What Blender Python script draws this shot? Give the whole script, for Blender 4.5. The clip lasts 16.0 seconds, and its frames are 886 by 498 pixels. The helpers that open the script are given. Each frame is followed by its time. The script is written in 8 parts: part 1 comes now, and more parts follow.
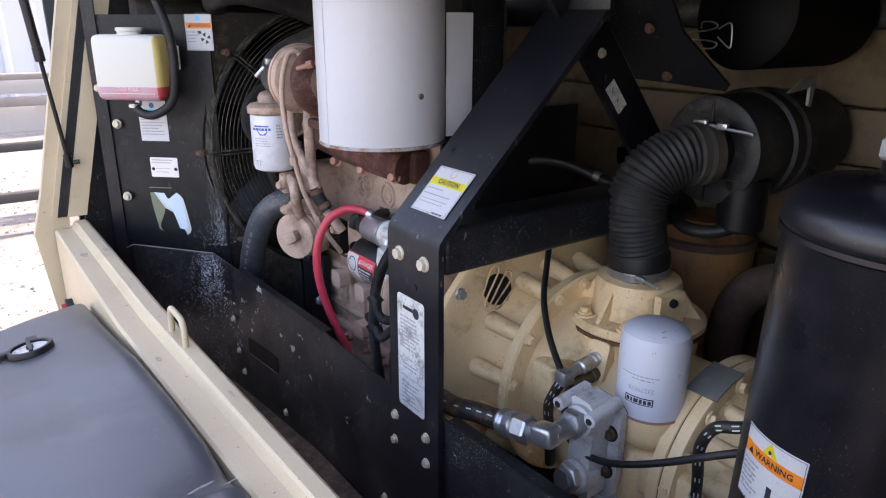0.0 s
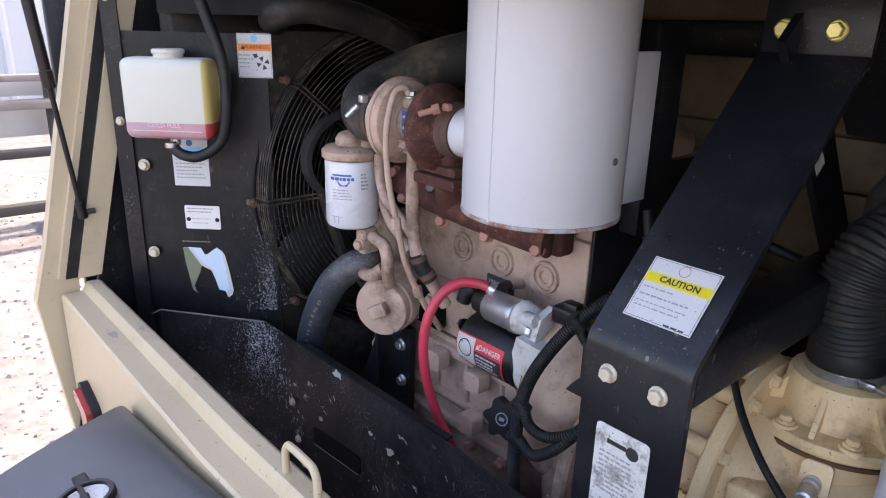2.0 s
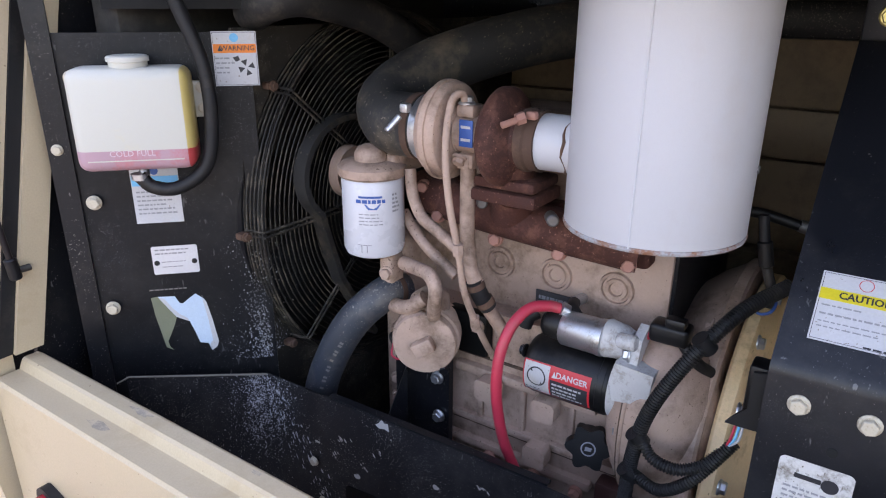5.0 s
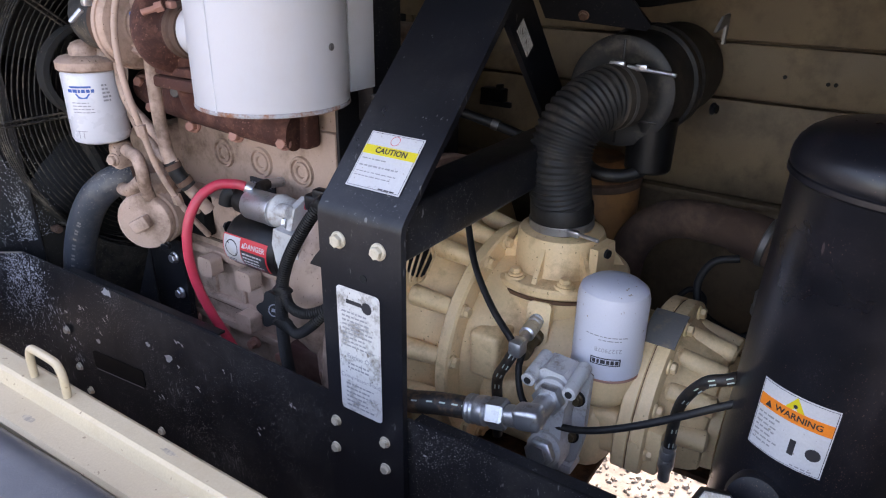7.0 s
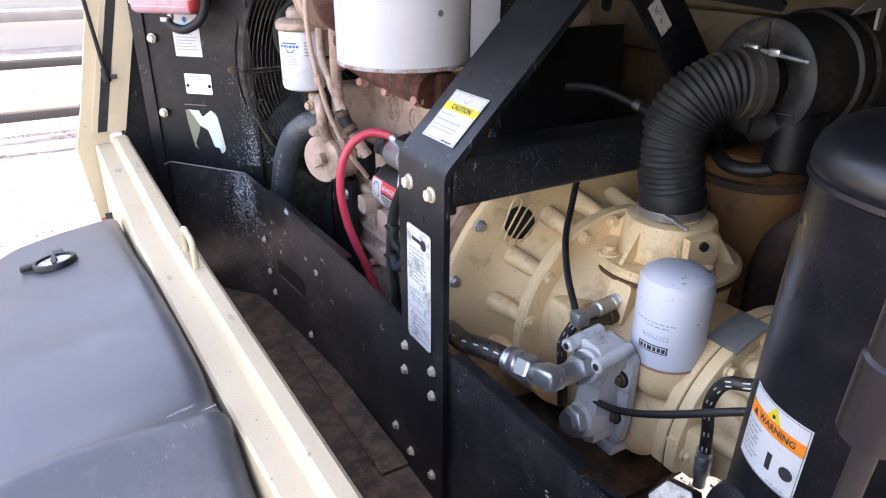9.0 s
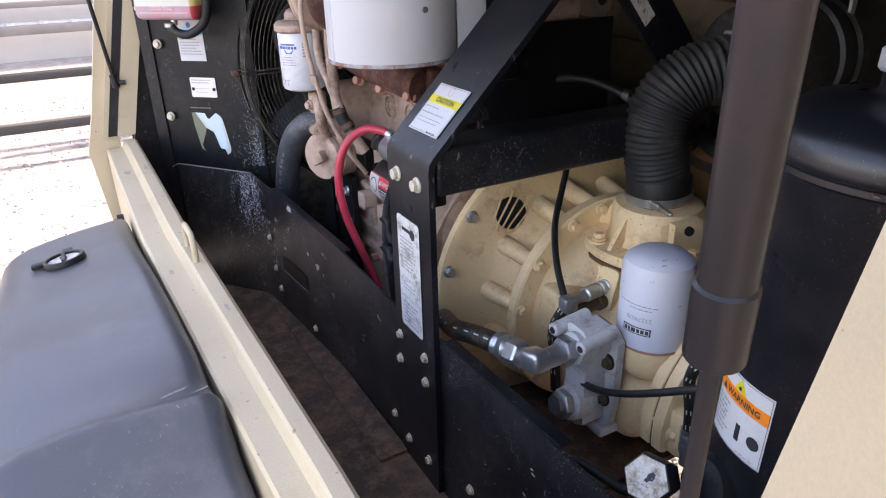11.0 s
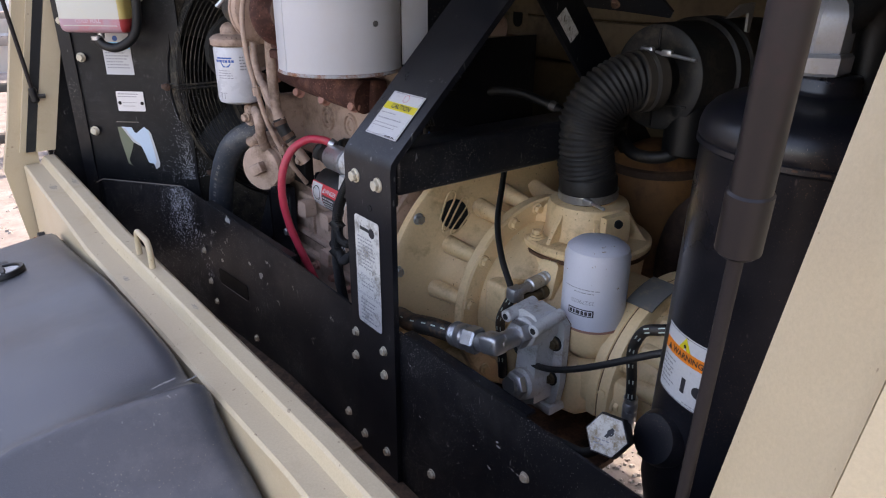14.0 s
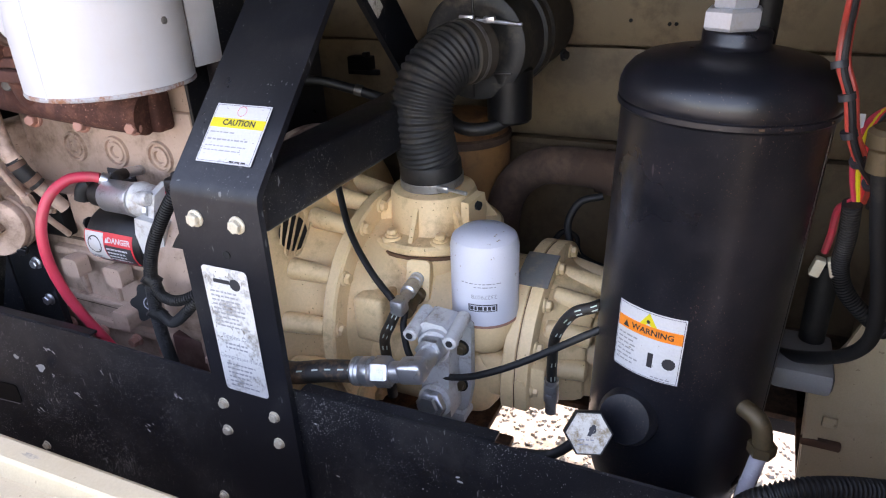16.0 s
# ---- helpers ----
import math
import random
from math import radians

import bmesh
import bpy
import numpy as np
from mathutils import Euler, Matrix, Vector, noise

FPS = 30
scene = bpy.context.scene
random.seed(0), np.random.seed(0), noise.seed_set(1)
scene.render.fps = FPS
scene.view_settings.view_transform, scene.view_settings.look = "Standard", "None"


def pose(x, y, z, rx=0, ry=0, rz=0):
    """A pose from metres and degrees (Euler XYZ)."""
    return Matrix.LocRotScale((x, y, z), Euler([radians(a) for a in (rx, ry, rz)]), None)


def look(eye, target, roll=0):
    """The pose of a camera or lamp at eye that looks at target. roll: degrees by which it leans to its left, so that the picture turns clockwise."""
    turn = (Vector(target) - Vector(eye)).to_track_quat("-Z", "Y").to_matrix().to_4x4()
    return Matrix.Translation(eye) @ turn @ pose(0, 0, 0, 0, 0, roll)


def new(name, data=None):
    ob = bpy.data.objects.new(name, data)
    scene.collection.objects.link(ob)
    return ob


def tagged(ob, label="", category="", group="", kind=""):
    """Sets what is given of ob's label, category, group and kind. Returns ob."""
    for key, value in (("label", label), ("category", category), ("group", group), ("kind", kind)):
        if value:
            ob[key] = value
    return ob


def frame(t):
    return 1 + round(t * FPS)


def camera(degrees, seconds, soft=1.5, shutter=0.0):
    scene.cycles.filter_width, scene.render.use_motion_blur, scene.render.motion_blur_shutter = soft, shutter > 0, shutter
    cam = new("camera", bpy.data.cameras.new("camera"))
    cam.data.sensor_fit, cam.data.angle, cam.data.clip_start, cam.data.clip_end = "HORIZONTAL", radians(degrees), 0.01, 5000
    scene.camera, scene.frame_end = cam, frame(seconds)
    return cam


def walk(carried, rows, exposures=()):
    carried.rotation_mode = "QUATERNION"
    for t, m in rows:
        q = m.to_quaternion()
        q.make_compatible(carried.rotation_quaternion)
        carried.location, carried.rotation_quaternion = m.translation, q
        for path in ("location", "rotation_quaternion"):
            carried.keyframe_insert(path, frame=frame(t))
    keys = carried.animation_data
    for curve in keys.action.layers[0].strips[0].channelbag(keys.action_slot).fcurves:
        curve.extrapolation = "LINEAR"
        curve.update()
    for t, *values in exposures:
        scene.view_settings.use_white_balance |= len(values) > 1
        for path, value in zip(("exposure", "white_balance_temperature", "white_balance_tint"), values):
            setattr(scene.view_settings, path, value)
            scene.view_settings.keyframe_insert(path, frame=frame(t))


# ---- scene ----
cam = camera(66.1, 16.0, 1.15)
PATH = [
    (0, (0.139, 0.037, 1.088), (1.263, 1.568, 0.46), 0.2),
    (0.5, (0.097, 0.053, 1.093), (1.255, 1.57, 0.495), 0.3),
    (1, (0.081, 0.143, 1.102), (1.233, 1.668, 0.511), 1.8),
    (1.5, (0.069, 0.302, 1.125), (1.243, 1.803, 0.518), 0.7),
    (2, (0.063, 0.436, 1.134), (1.318, 1.858, 0.499), 1.5),
    (2.5, (0.031, 0.63, 1.15), (1.44, 1.889, 0.494), 0.0),
    (3, (-0.005, 0.763, 1.161), (1.485, 1.915, 0.488), -0.3),
    (3.2, (-0.017, 0.79, 1.162), (1.49, 1.917, 0.483), -0.1),
    (5.3, (-0.04, 0.764, 1.153), (1.537, 1.765, 0.438), 0.5),
    (5.5, (-0.027, 0.733, 1.148), (1.589, 1.653, 0.411), 0.3),
    (6, (0.018, 0.634, 1.136), (1.714, 1.331, 0.338), -0.8),
    (6.5, (0.041, 0.494, 1.123), (1.711, 1.231, 0.305), -1.9),
    (7, (0.082, 0.292, 1.097), (1.605, 1.307, 0.291), 0.9),
    (7.5, (0.094, 0.146, 1.092), (1.533, 1.287, 0.3), 1.0),
    (8, (0.115, 0.055, 1.099), (1.462, 1.308, 0.313), 1.3),
    (8.5, (0.186, 0.039, 1.094), (1.27, 1.524, 0.308), 0.5),
    (8.7, (0.211, 0.036, 1.088), (1.187, 1.575, 0.265), 1.2),
    (10.8, (0.252, -0.007, 1.071), (1.076, 1.613, 0.236), -1.1),
    (11, (0.248, -0.018, 1.077), (1.118, 1.58, 0.247), -1.5),
    (11.5, (0.21, -0.068, 1.066), (1.177, 1.474, 0.235), -1.6),
    (12, (0.183, -0.107, 1.069), (1.176, 1.429, 0.26), -1.6),
    (12.5, (0.168, -0.129, 1.074), (1.217, 1.379, 0.284), -0.9),
    (13, (0.161, -0.125, 1.067), (1.239, 1.37, 0.29), -0.7),
    (13.5, (0.147, -0.103, 1.068), (1.249, 1.376, 0.294), -0.1),
    (14, (0.139, -0.037, 1.068), (1.269, 1.423, 0.298), 0.3),
    (14.5, (0.168, 0.061, 1.073), (1.454, 1.348, 0.242), -1.1),
    (15, (0.183, 0.091, 1.08), (1.55, 1.276, 0.228), -1.4),
    (15.5, (0.146, 0.154, 1.078), (1.661, 1.14, 0.222), -1.2),
    (16, (0.096, 0.237, 1.078), (1.721, 1.015, 0.21), -2.5),
]
walk(cam, [(t, look(eye, target, roll)) for t, eye, target, roll in PATH], [(0.0, 2.95, 7900, 24), (1.5, 2.85, 7900, 24), (3.0, 2.65, 7900, 24), (5.5, 2.8, 7900, 24), (6.5, 2.84, 8000, 24), (7.5, 3.29, 8100, 24), (8.0, 3.5, 8300, 24), (8.5, 3.65, 8200, 24), (11.0, 3.1, 8200, 24), (12.0, 3.08, 8300, 24), (13.5, 2.65, 8300, 24), (14.0, 2.5, 8300, 24), (14.5, 2.7, 8400, 24), (15.0, 3.06, 8400, 24), (15.5, 3.3, 8400, 24), (16.0, 3.55, 8400, 24)])

# ---- light ----
world = bpy.data.worlds.new("world")
scene.world = world
world.use_nodes = True
wn = world.node_tree
sky = wn.nodes.new("ShaderNodeTexSky")
sky.sky_type = "NISHITA"
sky.sun_disc = False
SUN_ELEV, SUN_AZ = 46.0, 80.0          # degrees; azimuth from +y towards +x
sky.sun_elevation, sky.sun_rotation = radians(SUN_ELEV), radians(SUN_AZ)
sky.air_density, sky.dust_density = 1.0, 2.0
wn.links.new(sky.outputs[0], wn.nodes["Background"].inputs[0])
wn.nodes["Background"].inputs[1].default_value = 0.15
sun_data = bpy.data.lights.new("sun", "SUN")
sun_data.energy, sun_data.angle, sun_data.color = 2.0, radians(2), (1.0, 0.95, 0.87)
sun_ob = new("sun", sun_data)
_a, _e = radians(SUN_AZ), radians(SUN_ELEV)
sun_ob.matrix_world = look((0, 0, 0), (-math.sin(_a) * math.cos(_e), -math.cos(_a) * math.cos(_e), -math.sin(_e)))


# ---- materials ----
def mat(name, color, rough=0.5, metal=0.0, var=0.25, scale=30.0, bump=0.15, fine=400.0, dirt=None, dirt_amt=0.0,
        dirt_scale=9.0, speck=None, speck_amt=0.0, speck_scale=220.0, coat=0.0, streak=False, spec=0.5, scratch=None, scratch_amt=0.5,
        dust=None, dust_amt=0.5):
    """A painted or bare surface: colour with broad and fine variation, stains, specks and fine relief."""
    m = bpy.data.materials.new(name)
    m.use_nodes = True
    nt = m.node_tree
    N, L = nt.nodes, nt.links
    b = N["Principled BSDF"]
    tc = N.new("ShaderNodeTexCoord")

    def noise_tex(sc, detail=4.0, rough_=0.6, vec=None):
        n = N.new("ShaderNodeTexNoise")
        n.inputs["Scale"].default_value, n.inputs["Detail"].default_value, n.inputs["Roughness"].default_value = sc, detail, rough_
        L.new(vec or tc.outputs["Object"], n.inputs["Vector"])
        return n.outputs["Fac"]

    def ramp(src, lo, hi):
        r = N.new("ShaderNodeMapRange")
        r.inputs["From Min"].default_value, r.inputs["From Max"].default_value = lo, hi
        L.new(src, r.inputs["Value"])
        return r.outputs[0]

    def mix(fac, a, c):
        x = N.new("ShaderNodeMix")
        x.data_type = "RGBA"
        for sock, val in ((x.inputs["Factor"], fac), (x.inputs["A"], a), (x.inputs["B"], c)):
            if isinstance(val, (int, float)):
                sock.default_value = val
            elif isinstance(val, tuple):
                sock.default_value = (*val, 1.0)
            else:
                L.new(val, sock)
        return x.outputs["Result"]

    dark = tuple(c * (1 - var) for c in color)
    light = tuple(min(1.0, c * (1 + var * 0.6)) for c in color)
    broad = noise_tex(scale * 0.25, 5.0, 0.6)
    col = mix(ramp(broad, 0.3, 0.72), dark, light)
    grain = noise_tex(fine, 3.0, 0.7)
    col = mix(ramp(grain, 0.25, 0.95), col, tuple(c * 0.8 for c in color))
    vec = None
    if streak:
        mp = N.new("ShaderNodeMapping")
        mp.inputs["Scale"].default_value = (1.0, 1.0, 0.12)
        L.new(tc.outputs["Object"], mp.inputs["Vector"])
        vec = mp.outputs[0]
    rough_src = ramp(broad, 0.2, 0.8)
    if dirt is not None:
        d1 = noise_tex(dirt_scale, 6.0, 0.68, vec)
        d2 = noise_tex(dirt_scale * 6, 4.0, 0.7)
        mul = N.new("ShaderNodeMath")
        mul.operation = "ADD"
        L.new(d1, mul.inputs[0])
        sub = N.new("ShaderNodeMath")
        sub.operation = "MULTIPLY"
        sub.inputs[1].default_value = 0.35
        L.new(d2, sub.inputs[0])
        L.new(sub.outputs[0], mul.inputs[1])
        lo = 0.86 - 0.42 * dirt_amt
        col = mix(ramp(mul.outputs[0], lo, lo + 0.2), col, dirt)
    if speck is not None:
        s1 = noise_tex(speck_scale, 2.0, 0.5)
        s2 = noise_tex(7.0, 3.0, 0.6)
        add = N.new("ShaderNodeMath")
        add.operation = "MULTIPLY_ADD"
        add.inputs[1].default_value = 0.35
        L.new(s2, add.inputs[0])
        L.new(s1, add.inputs[2])
        lo = 0.95 - 0.22 * speck_amt
        col = mix(ramp(add.outputs[0], lo, lo + 0.03), col, speck)
    if dust is not None:
        f1 = noise_tex(620.0, 3.0, 0.75)
        f2 = noise_tex(11.0, 4.0, 0.65)
        da = N.new("ShaderNodeMath")
        da.operation = "MULTIPLY_ADD"
        da.inputs[1].default_value = 0.6
        L.new(f2, da.inputs[0])
        L.new(f1, da.inputs[2])
        lo = 1.02 - 0.2 * dust_amt
        col = mix(ramp(da.outputs[0], lo, lo + 0.22), col, dust)
    if scratch is not None:
        for k, rot in enumerate(((0.9, 0.35, 0.8), (-1.3, 0.7, 0.3))):
            sm = N.new("ShaderNodeMapping")
            sm.inputs["Rotation"].default_value = rot
            sm.inputs["Scale"].default_value = (170.0, 170.0, 48.0)
            L.new(tc.outputs["Object"], sm.inputs["Vector"])
            s3 = noise_tex(1.0, 2.0, 0.5, sm.outputs[0])
            s4 = noise_tex(9.0 + 5 * k, 3.0, 0.6)
            ma = N.new("ShaderNodeMath")
            ma.operation = "MULTIPLY_ADD"
            ma.inputs[1].default_value = 0.55
            L.new(s4, ma.inputs[0])
            L.new(s3, ma.inputs[2])
            lo = 1.13 - 0.14 * scratch_amt
            col = mix(ramp(ma.outputs[0], lo, lo + 0.05), col, scratch)
    L.new(col, b.inputs["Base Color"])
    b.inputs["Specular IOR Level"].default_value = spec
    rr = N.new("ShaderNodeMapRange")
    rr.inputs["To Min"].default_value, rr.inputs["To Max"].default_value = max(0.03, rough - 0.1), min(1.0, rough + 0.12)
    L.new(rough_src, rr.inputs["Value"])
    L.new(rr.outputs[0], b.inputs["Roughness"])
    b.inputs["Metallic"].default_value = metal
    b.inputs["Coat Weight"].default_value = coat
    if bump:
        bp = N.new("ShaderNodeBump")
        bp.inputs["Strength"].default_value, bp.inputs["Distance"].default_value = bump, 0.001
        L.new(grain, bp.inputs["Height"])
        L.new(bp.outputs[0], b.inputs["Normal"])
    return m


def plain(name, color, rough=0.5, metal=0.0):
    return mat(name, color, rough, metal, var=0.08, scale=60, bump=0.05)


M_BLACK = mat("black_powder_coat", (0.0082, 0.0087, 0.0110), 0.33, var=0.3, dirt=(0.020, 0.019, 0.0185), dirt_amt=0.35, speck=(0.22, 0.21, 0.19), speck_amt=0.32, speck_scale=460, spec=0.28, scratch=(0.12, 0.12, 0.12), scratch_amt=0.6, dust=(0.060, 0.060, 0.062), dust_amt=0.5)
M_POST = mat("black_post_enamel", (0.0066, 0.0076, 0.0112), 0.33, var=0.35, dirt=(0.016, 0.0165, 0.0185), dirt_amt=0.42, speck=(0.20, 0.19, 0.18), speck_amt=0.17, speck_scale=640, spec=0.36, scratch=(0.10, 0.10, 0.10), scratch_amt=0.8, dust=(0.055, 0.057, 0.062), dust_amt=0.4)
M_WIRE_RED = mat("red_wire_skin", (0.43, 0.045, 0.03), 0.45, var=0.2, dirt=(0.20, 0.05, 0.035), dirt_amt=0.35, bump=0.05)
M_BELLOWS = mat("dusty_bellows_rubber", (0.021, 0.0212, 0.022), 0.5, var=0.3, dirt=(0.075, 0.062, 0.050), dirt_amt=0.42, dirt_scale=16, bump=0.15, spec=0.35)
M_BLACK_DUSTY = mat("dusty_black_sheet", (0.0112, 0.0118, 0.0146), 0.36, var=0.3, dirt=(0.030, 0.029, 0.029), dirt_amt=0.5, speck=(0.32, 0.31, 0.29), speck_amt=0.48, speck_scale=500, spec=0.28, scratch=(0.15, 0.145, 0.14), scratch_amt=0.85, dust=(0.095, 0.092, 0.090), dust_amt=0.65)
M_BLACK_TANK = mat("black_tank_enamel", (0.0076, 0.0083, 0.0118), 0.31, var=0.35, dirt=(0.0165, 0.0150, 0.0185), dirt_amt=0.55, dirt_scale=6, speck=(0.15, 0.085, 0.070), speck_amt=0.42, speck_scale=640, bump=0.12, fine=220, spec=0.46, scratch=(0.065, 0.048, 0.050), scratch_amt=0.6, dust=(0.048, 0.040, 0.046), dust_amt=0.5)
M_BEIGE = mat("beige_enamel", (0.55, 0.438, 0.288), 0.42, var=0.08, dirt=(0.45, 0.345, 0.215), dirt_amt=0.30, bump=0.06, speck=(0.30, 0.22, 0.14), speck_amt=0.15, speck_scale=120)
# Same beige as outside, its colour darkened to carry the bay's dimness.
M_BEIGE_DIM = mat("dimmed_beige", (0.205, 0.140, 0.080), 0.6, var=0.22, dirt=(0.115, 0.078, 0.045), dirt_amt=0.5, bump=0.1)
M_TAN = mat("engine_paint", (0.46, 0.315, 0.245), 0.55, var=0.20, dirt=(0.16, 0.100, 0.068), dirt_amt=0.46, bump=0.45, fine=260, speck=(0.12, 0.075, 0.05), speck_amt=0.32, speck_scale=240)
M_CREAM = mat("cream_casting", (0.86, 0.605, 0.335), 0.45, var=0.12, dirt=(0.42, 0.25, 0.115), dirt_amt=0.32, bump=0.45, fine=230, speck=(0.34, 0.20, 0.09), speck_amt=0.2, speck_scale=200)
M_RUST = mat("rusted_iron", (0.072, 0.0205, 0.0130), 0.85, var=0.5, dirt=(0.130, 0.050, 0.033), dirt_amt=0.48, dirt_scale=30, bump=0.8, fine=350, speck=(0.22, 0.10, 0.07), speck_amt=0.42, speck_scale=300)
M_RUST_BOLT = mat("rusty_bolt", (0.42, 0.20, 0.15), 0.7, var=0.3, bump=0.3)
M_MUFFLER = mat("silver_heat_paint", (0.53, 0.535, 0.56), 0.40, var=0.05, scale=10, bump=0.06, streak=True, dirt=(0.47, 0.455, 0.46), dirt_amt=0.4, dirt_scale=5, fine=1600)
M_WHITE = mat("white_enamel", (0.60, 0.60, 0.63), 0.3, var=0.04, dirt=(0.5, 0.45, 0.38), dirt_amt=0.08, bump=0.04, fine=1600)
M_FILTER_GREY = mat("pale_filter_enamel", (0.58, 0.585, 0.65), 0.32, var=0.05, speck=(0.26, 0.19, 0.13), speck_amt=0.34, speck_scale=170, bump=0.04, fine=1600)
M_RUBBER = mat("black_rubber", (0.008, 0.008, 0.009), 0.55, var=0.35, dirt=(0.035, 0.03, 0.025), dirt_amt=0.35, bump=0.2, spec=0.4)
M_RUBBER_DUSTY = mat("dusty_rubber", (0.036, 0.035, 0.034), 0.6, var=0.3, dirt=(0.105, 0.085, 0.062), dirt_amt=0.45, dirt_scale=9, speck=(0.16, 0.13, 0.10), speck_amt=0.35, bump=0.2, spec=0.25)
M_HOSE = mat("hydraulic_hose", (0.010, 0.010, 0.011), 0.5, var=0.3, dirt=(0.07, 0.045, 0.028), dirt_amt=0.45, bump=0.3)
M_PLASTIC = mat("black_plastic", (0.006, 0.006, 0.007), 0.42, var=0.3, dirt=(0.025, 0.022, 0.019), dirt_amt=0.35, bump=0.15, spec=0.35)
M_FENDER = mat("dark_grey_fender", (0.0625, 0.0655, 0.0735), 0.30, var=0.14, scale=6, dirt=(0.090, 0.090, 0.094), dirt_amt=0.38, dirt_scale=5, speck=(0.17, 0.15, 0.125), speck_amt=0.26, speck_scale=560, bump=0.2, fine=500, scratch=(0.16, 0.16, 0.16), scratch_amt=0.45)
M_STEEL = mat("zinc_plate", (0.54, 0.545, 0.56), 0.34, 0.85, var=0.25, dirt=(0.28, 0.255, 0.225), dirt_amt=0.36, dirt_scale=60, bump=0.15)
M_BOLT = mat("dulled_bolt_zinc", (0.60, 0.53, 0.41), 0.5, 0.1, var=0.2, dirt=(0.30, 0.22, 0.13), dirt_amt=0.40, dirt_scale=60, bump=0.15)
M_ZINC = mat("bright_zinc", (0.55, 0.565, 0.60), 0.34, 0.6, var=0.12, dirt=(0.45, 0.43, 0.40), dirt_amt=0.3, dirt_scale=50, bump=0.1)
M_GOLD = mat("yellow_zinc", (0.66, 0.56, 0.24), 0.35, 0.75, var=0.2, bump=0.1)
M_ALU = mat("cast_aluminium", (0.54, 0.53, 0.52), 0.62, 0.08, var=0.18, dirt=(0.27, 0.23, 0.20), dirt_amt=0.40, dirt_scale=40, bump=0.5, fine=300)
M_BRASS = mat("dull_brass", (0.115, 0.080, 0.042), 0.5, 0.4, var=0.35, dirt=(0.06, 0.045, 0.03), dirt_amt=0.4, dirt_scale=60, bump=0.2)
M_RED = mat("red_cable", (0.60, 0.040, 0.075), 0.45, var=0.15, dirt=(0.36, 0.075, 0.07), dirt_amt=0.3, bump=0.1)
M_YELLOW = plain("yellow_print", (0.66, 0.54, 0.02), 0.45)
M_ORANGE = plain("orange_print", (0.86, 0.22, 0.02), 0.45)
M_LABEL = mat("white_label", (0.53, 0.53, 0.545), 0.4, var=0.05, dirt=(0.46, 0.43, 0.38), dirt_amt=0.2, speck=(0.25, 0.22, 0.19), speck_amt=0.22, bump=0.03)
M_LABEL_WORN = mat("worn_label", (0.60, 0.59, 0.57), 0.5, var=0.08, dirt=(0.15, 0.125, 0.10), dirt_amt=0.43, dirt_scale=34, bump=0.05, speck=(0.12, 0.10, 0.085), speck_amt=0.42, speck_scale=260, scratch=(0.17, 0.15, 0.13), scratch_amt=1.1)
M_INK = plain("black_ink", (0.025, 0.025, 0.03), 0.5)
M_GREYINK = plain("grey_ink", (0.27, 0.27, 0.29), 0.5)
M_BLUE = mat("blue_print", (0.022, 0.10, 0.36), 0.45, var=0.2, bump=0.03)
M_SKYBLUE = plain("light_blue_print", (0.12, 0.50, 0.80), 0.45)
M_REDPRINT = plain("red_print", (0.62, 0.03, 0.04), 0.45)
M_DARK = plain("dark_cavity", (0.006, 0.006, 0.006), 0.9)
M_GRIME = mat("oily_dirt", (0.075, 0.048, 0.034), 0.9, var=0.5, dirt=(0.17, 0.10, 0.062), dirt_amt=0.6, dirt_scale=24, bump=0.9, fine=160)
M_GASKET = plain("gasket_brown", (0.13, 0.06, 0.03), 0.8)
M_STRIPE = plain("hose_stripe", (0.50, 0.58, 0.50), 0.6)
M_STRUT = mat("strut_lacquer", (0.0115, 0.0090, 0.0100), 0.34, 0.0, var=0.25, dirt=(0.026, 0.011, 0.013), dirt_amt=0.4, bump=0.05, spec=0.35)
M_RODSTEEL = mat("dark_rod", (0.020, 0.016, 0.0165), 0.4, 0.0, var=0.2, bump=0.05, spec=0.2)
M_COOLANT = mat("coolant_film", (0.50, 0.055, 0.055), 0.4, var=0.25, scale=18, bump=0.05, fine=1600)
M_COOLANT_PALE = mat("lilac_coolant_film", (0.46, 0.285, 0.33), 0.42, var=0.2, scale=30, dirt=(0.50, 0.17, 0.19), dirt_amt=0.45, dirt_scale=22, bump=0.05, fine=1600)
M_TANKWHITE = mat("translucent_tank", (0.55, 0.53, 0.46), 0.42, var=0.06, scale=12, dirt=(0.56, 0.49, 0.30), dirt_amt=0.16, bump=0.06, fine=1600)
M_TANKYELLOW = mat("aged_tank_side", (0.62, 0.47, 0.16), 0.42, var=0.15, scale=14, bump=0.06, fine=1600)
M_STEELPIPE = mat("exhaust_scale", (0.105, 0.056, 0.037), 0.85, var=0.35, dirt=(0.17, 0.095, 0.06), dirt_amt=0.45, bump=0.4)
M_TORN_GREEN = mat("torn_sticker_back", (0.19, 0.20, 0.13), 0.8, var=0.3, bump=0.2)
M_TORN_BLUE = mat("torn_sticker_film", (0.52, 0.64, 0.76), 0.4, var=0.12, bump=0.1)
M_SHROUD = mat("dusted_shroud_paint", (0.0066, 0.0072, 0.0090), 0.40, var=0.25, dirt=(0.0140, 0.0140, 0.0145), dirt_amt=0.5, speck=(0.16, 0.16, 0.17), speck_amt=0.34, speck_scale=640, spec=0.24, scratch=(0.07, 0.07, 0.07), scratch_amt=0.7, dust=(0.050, 0.050, 0.052), dust_amt=0.5)
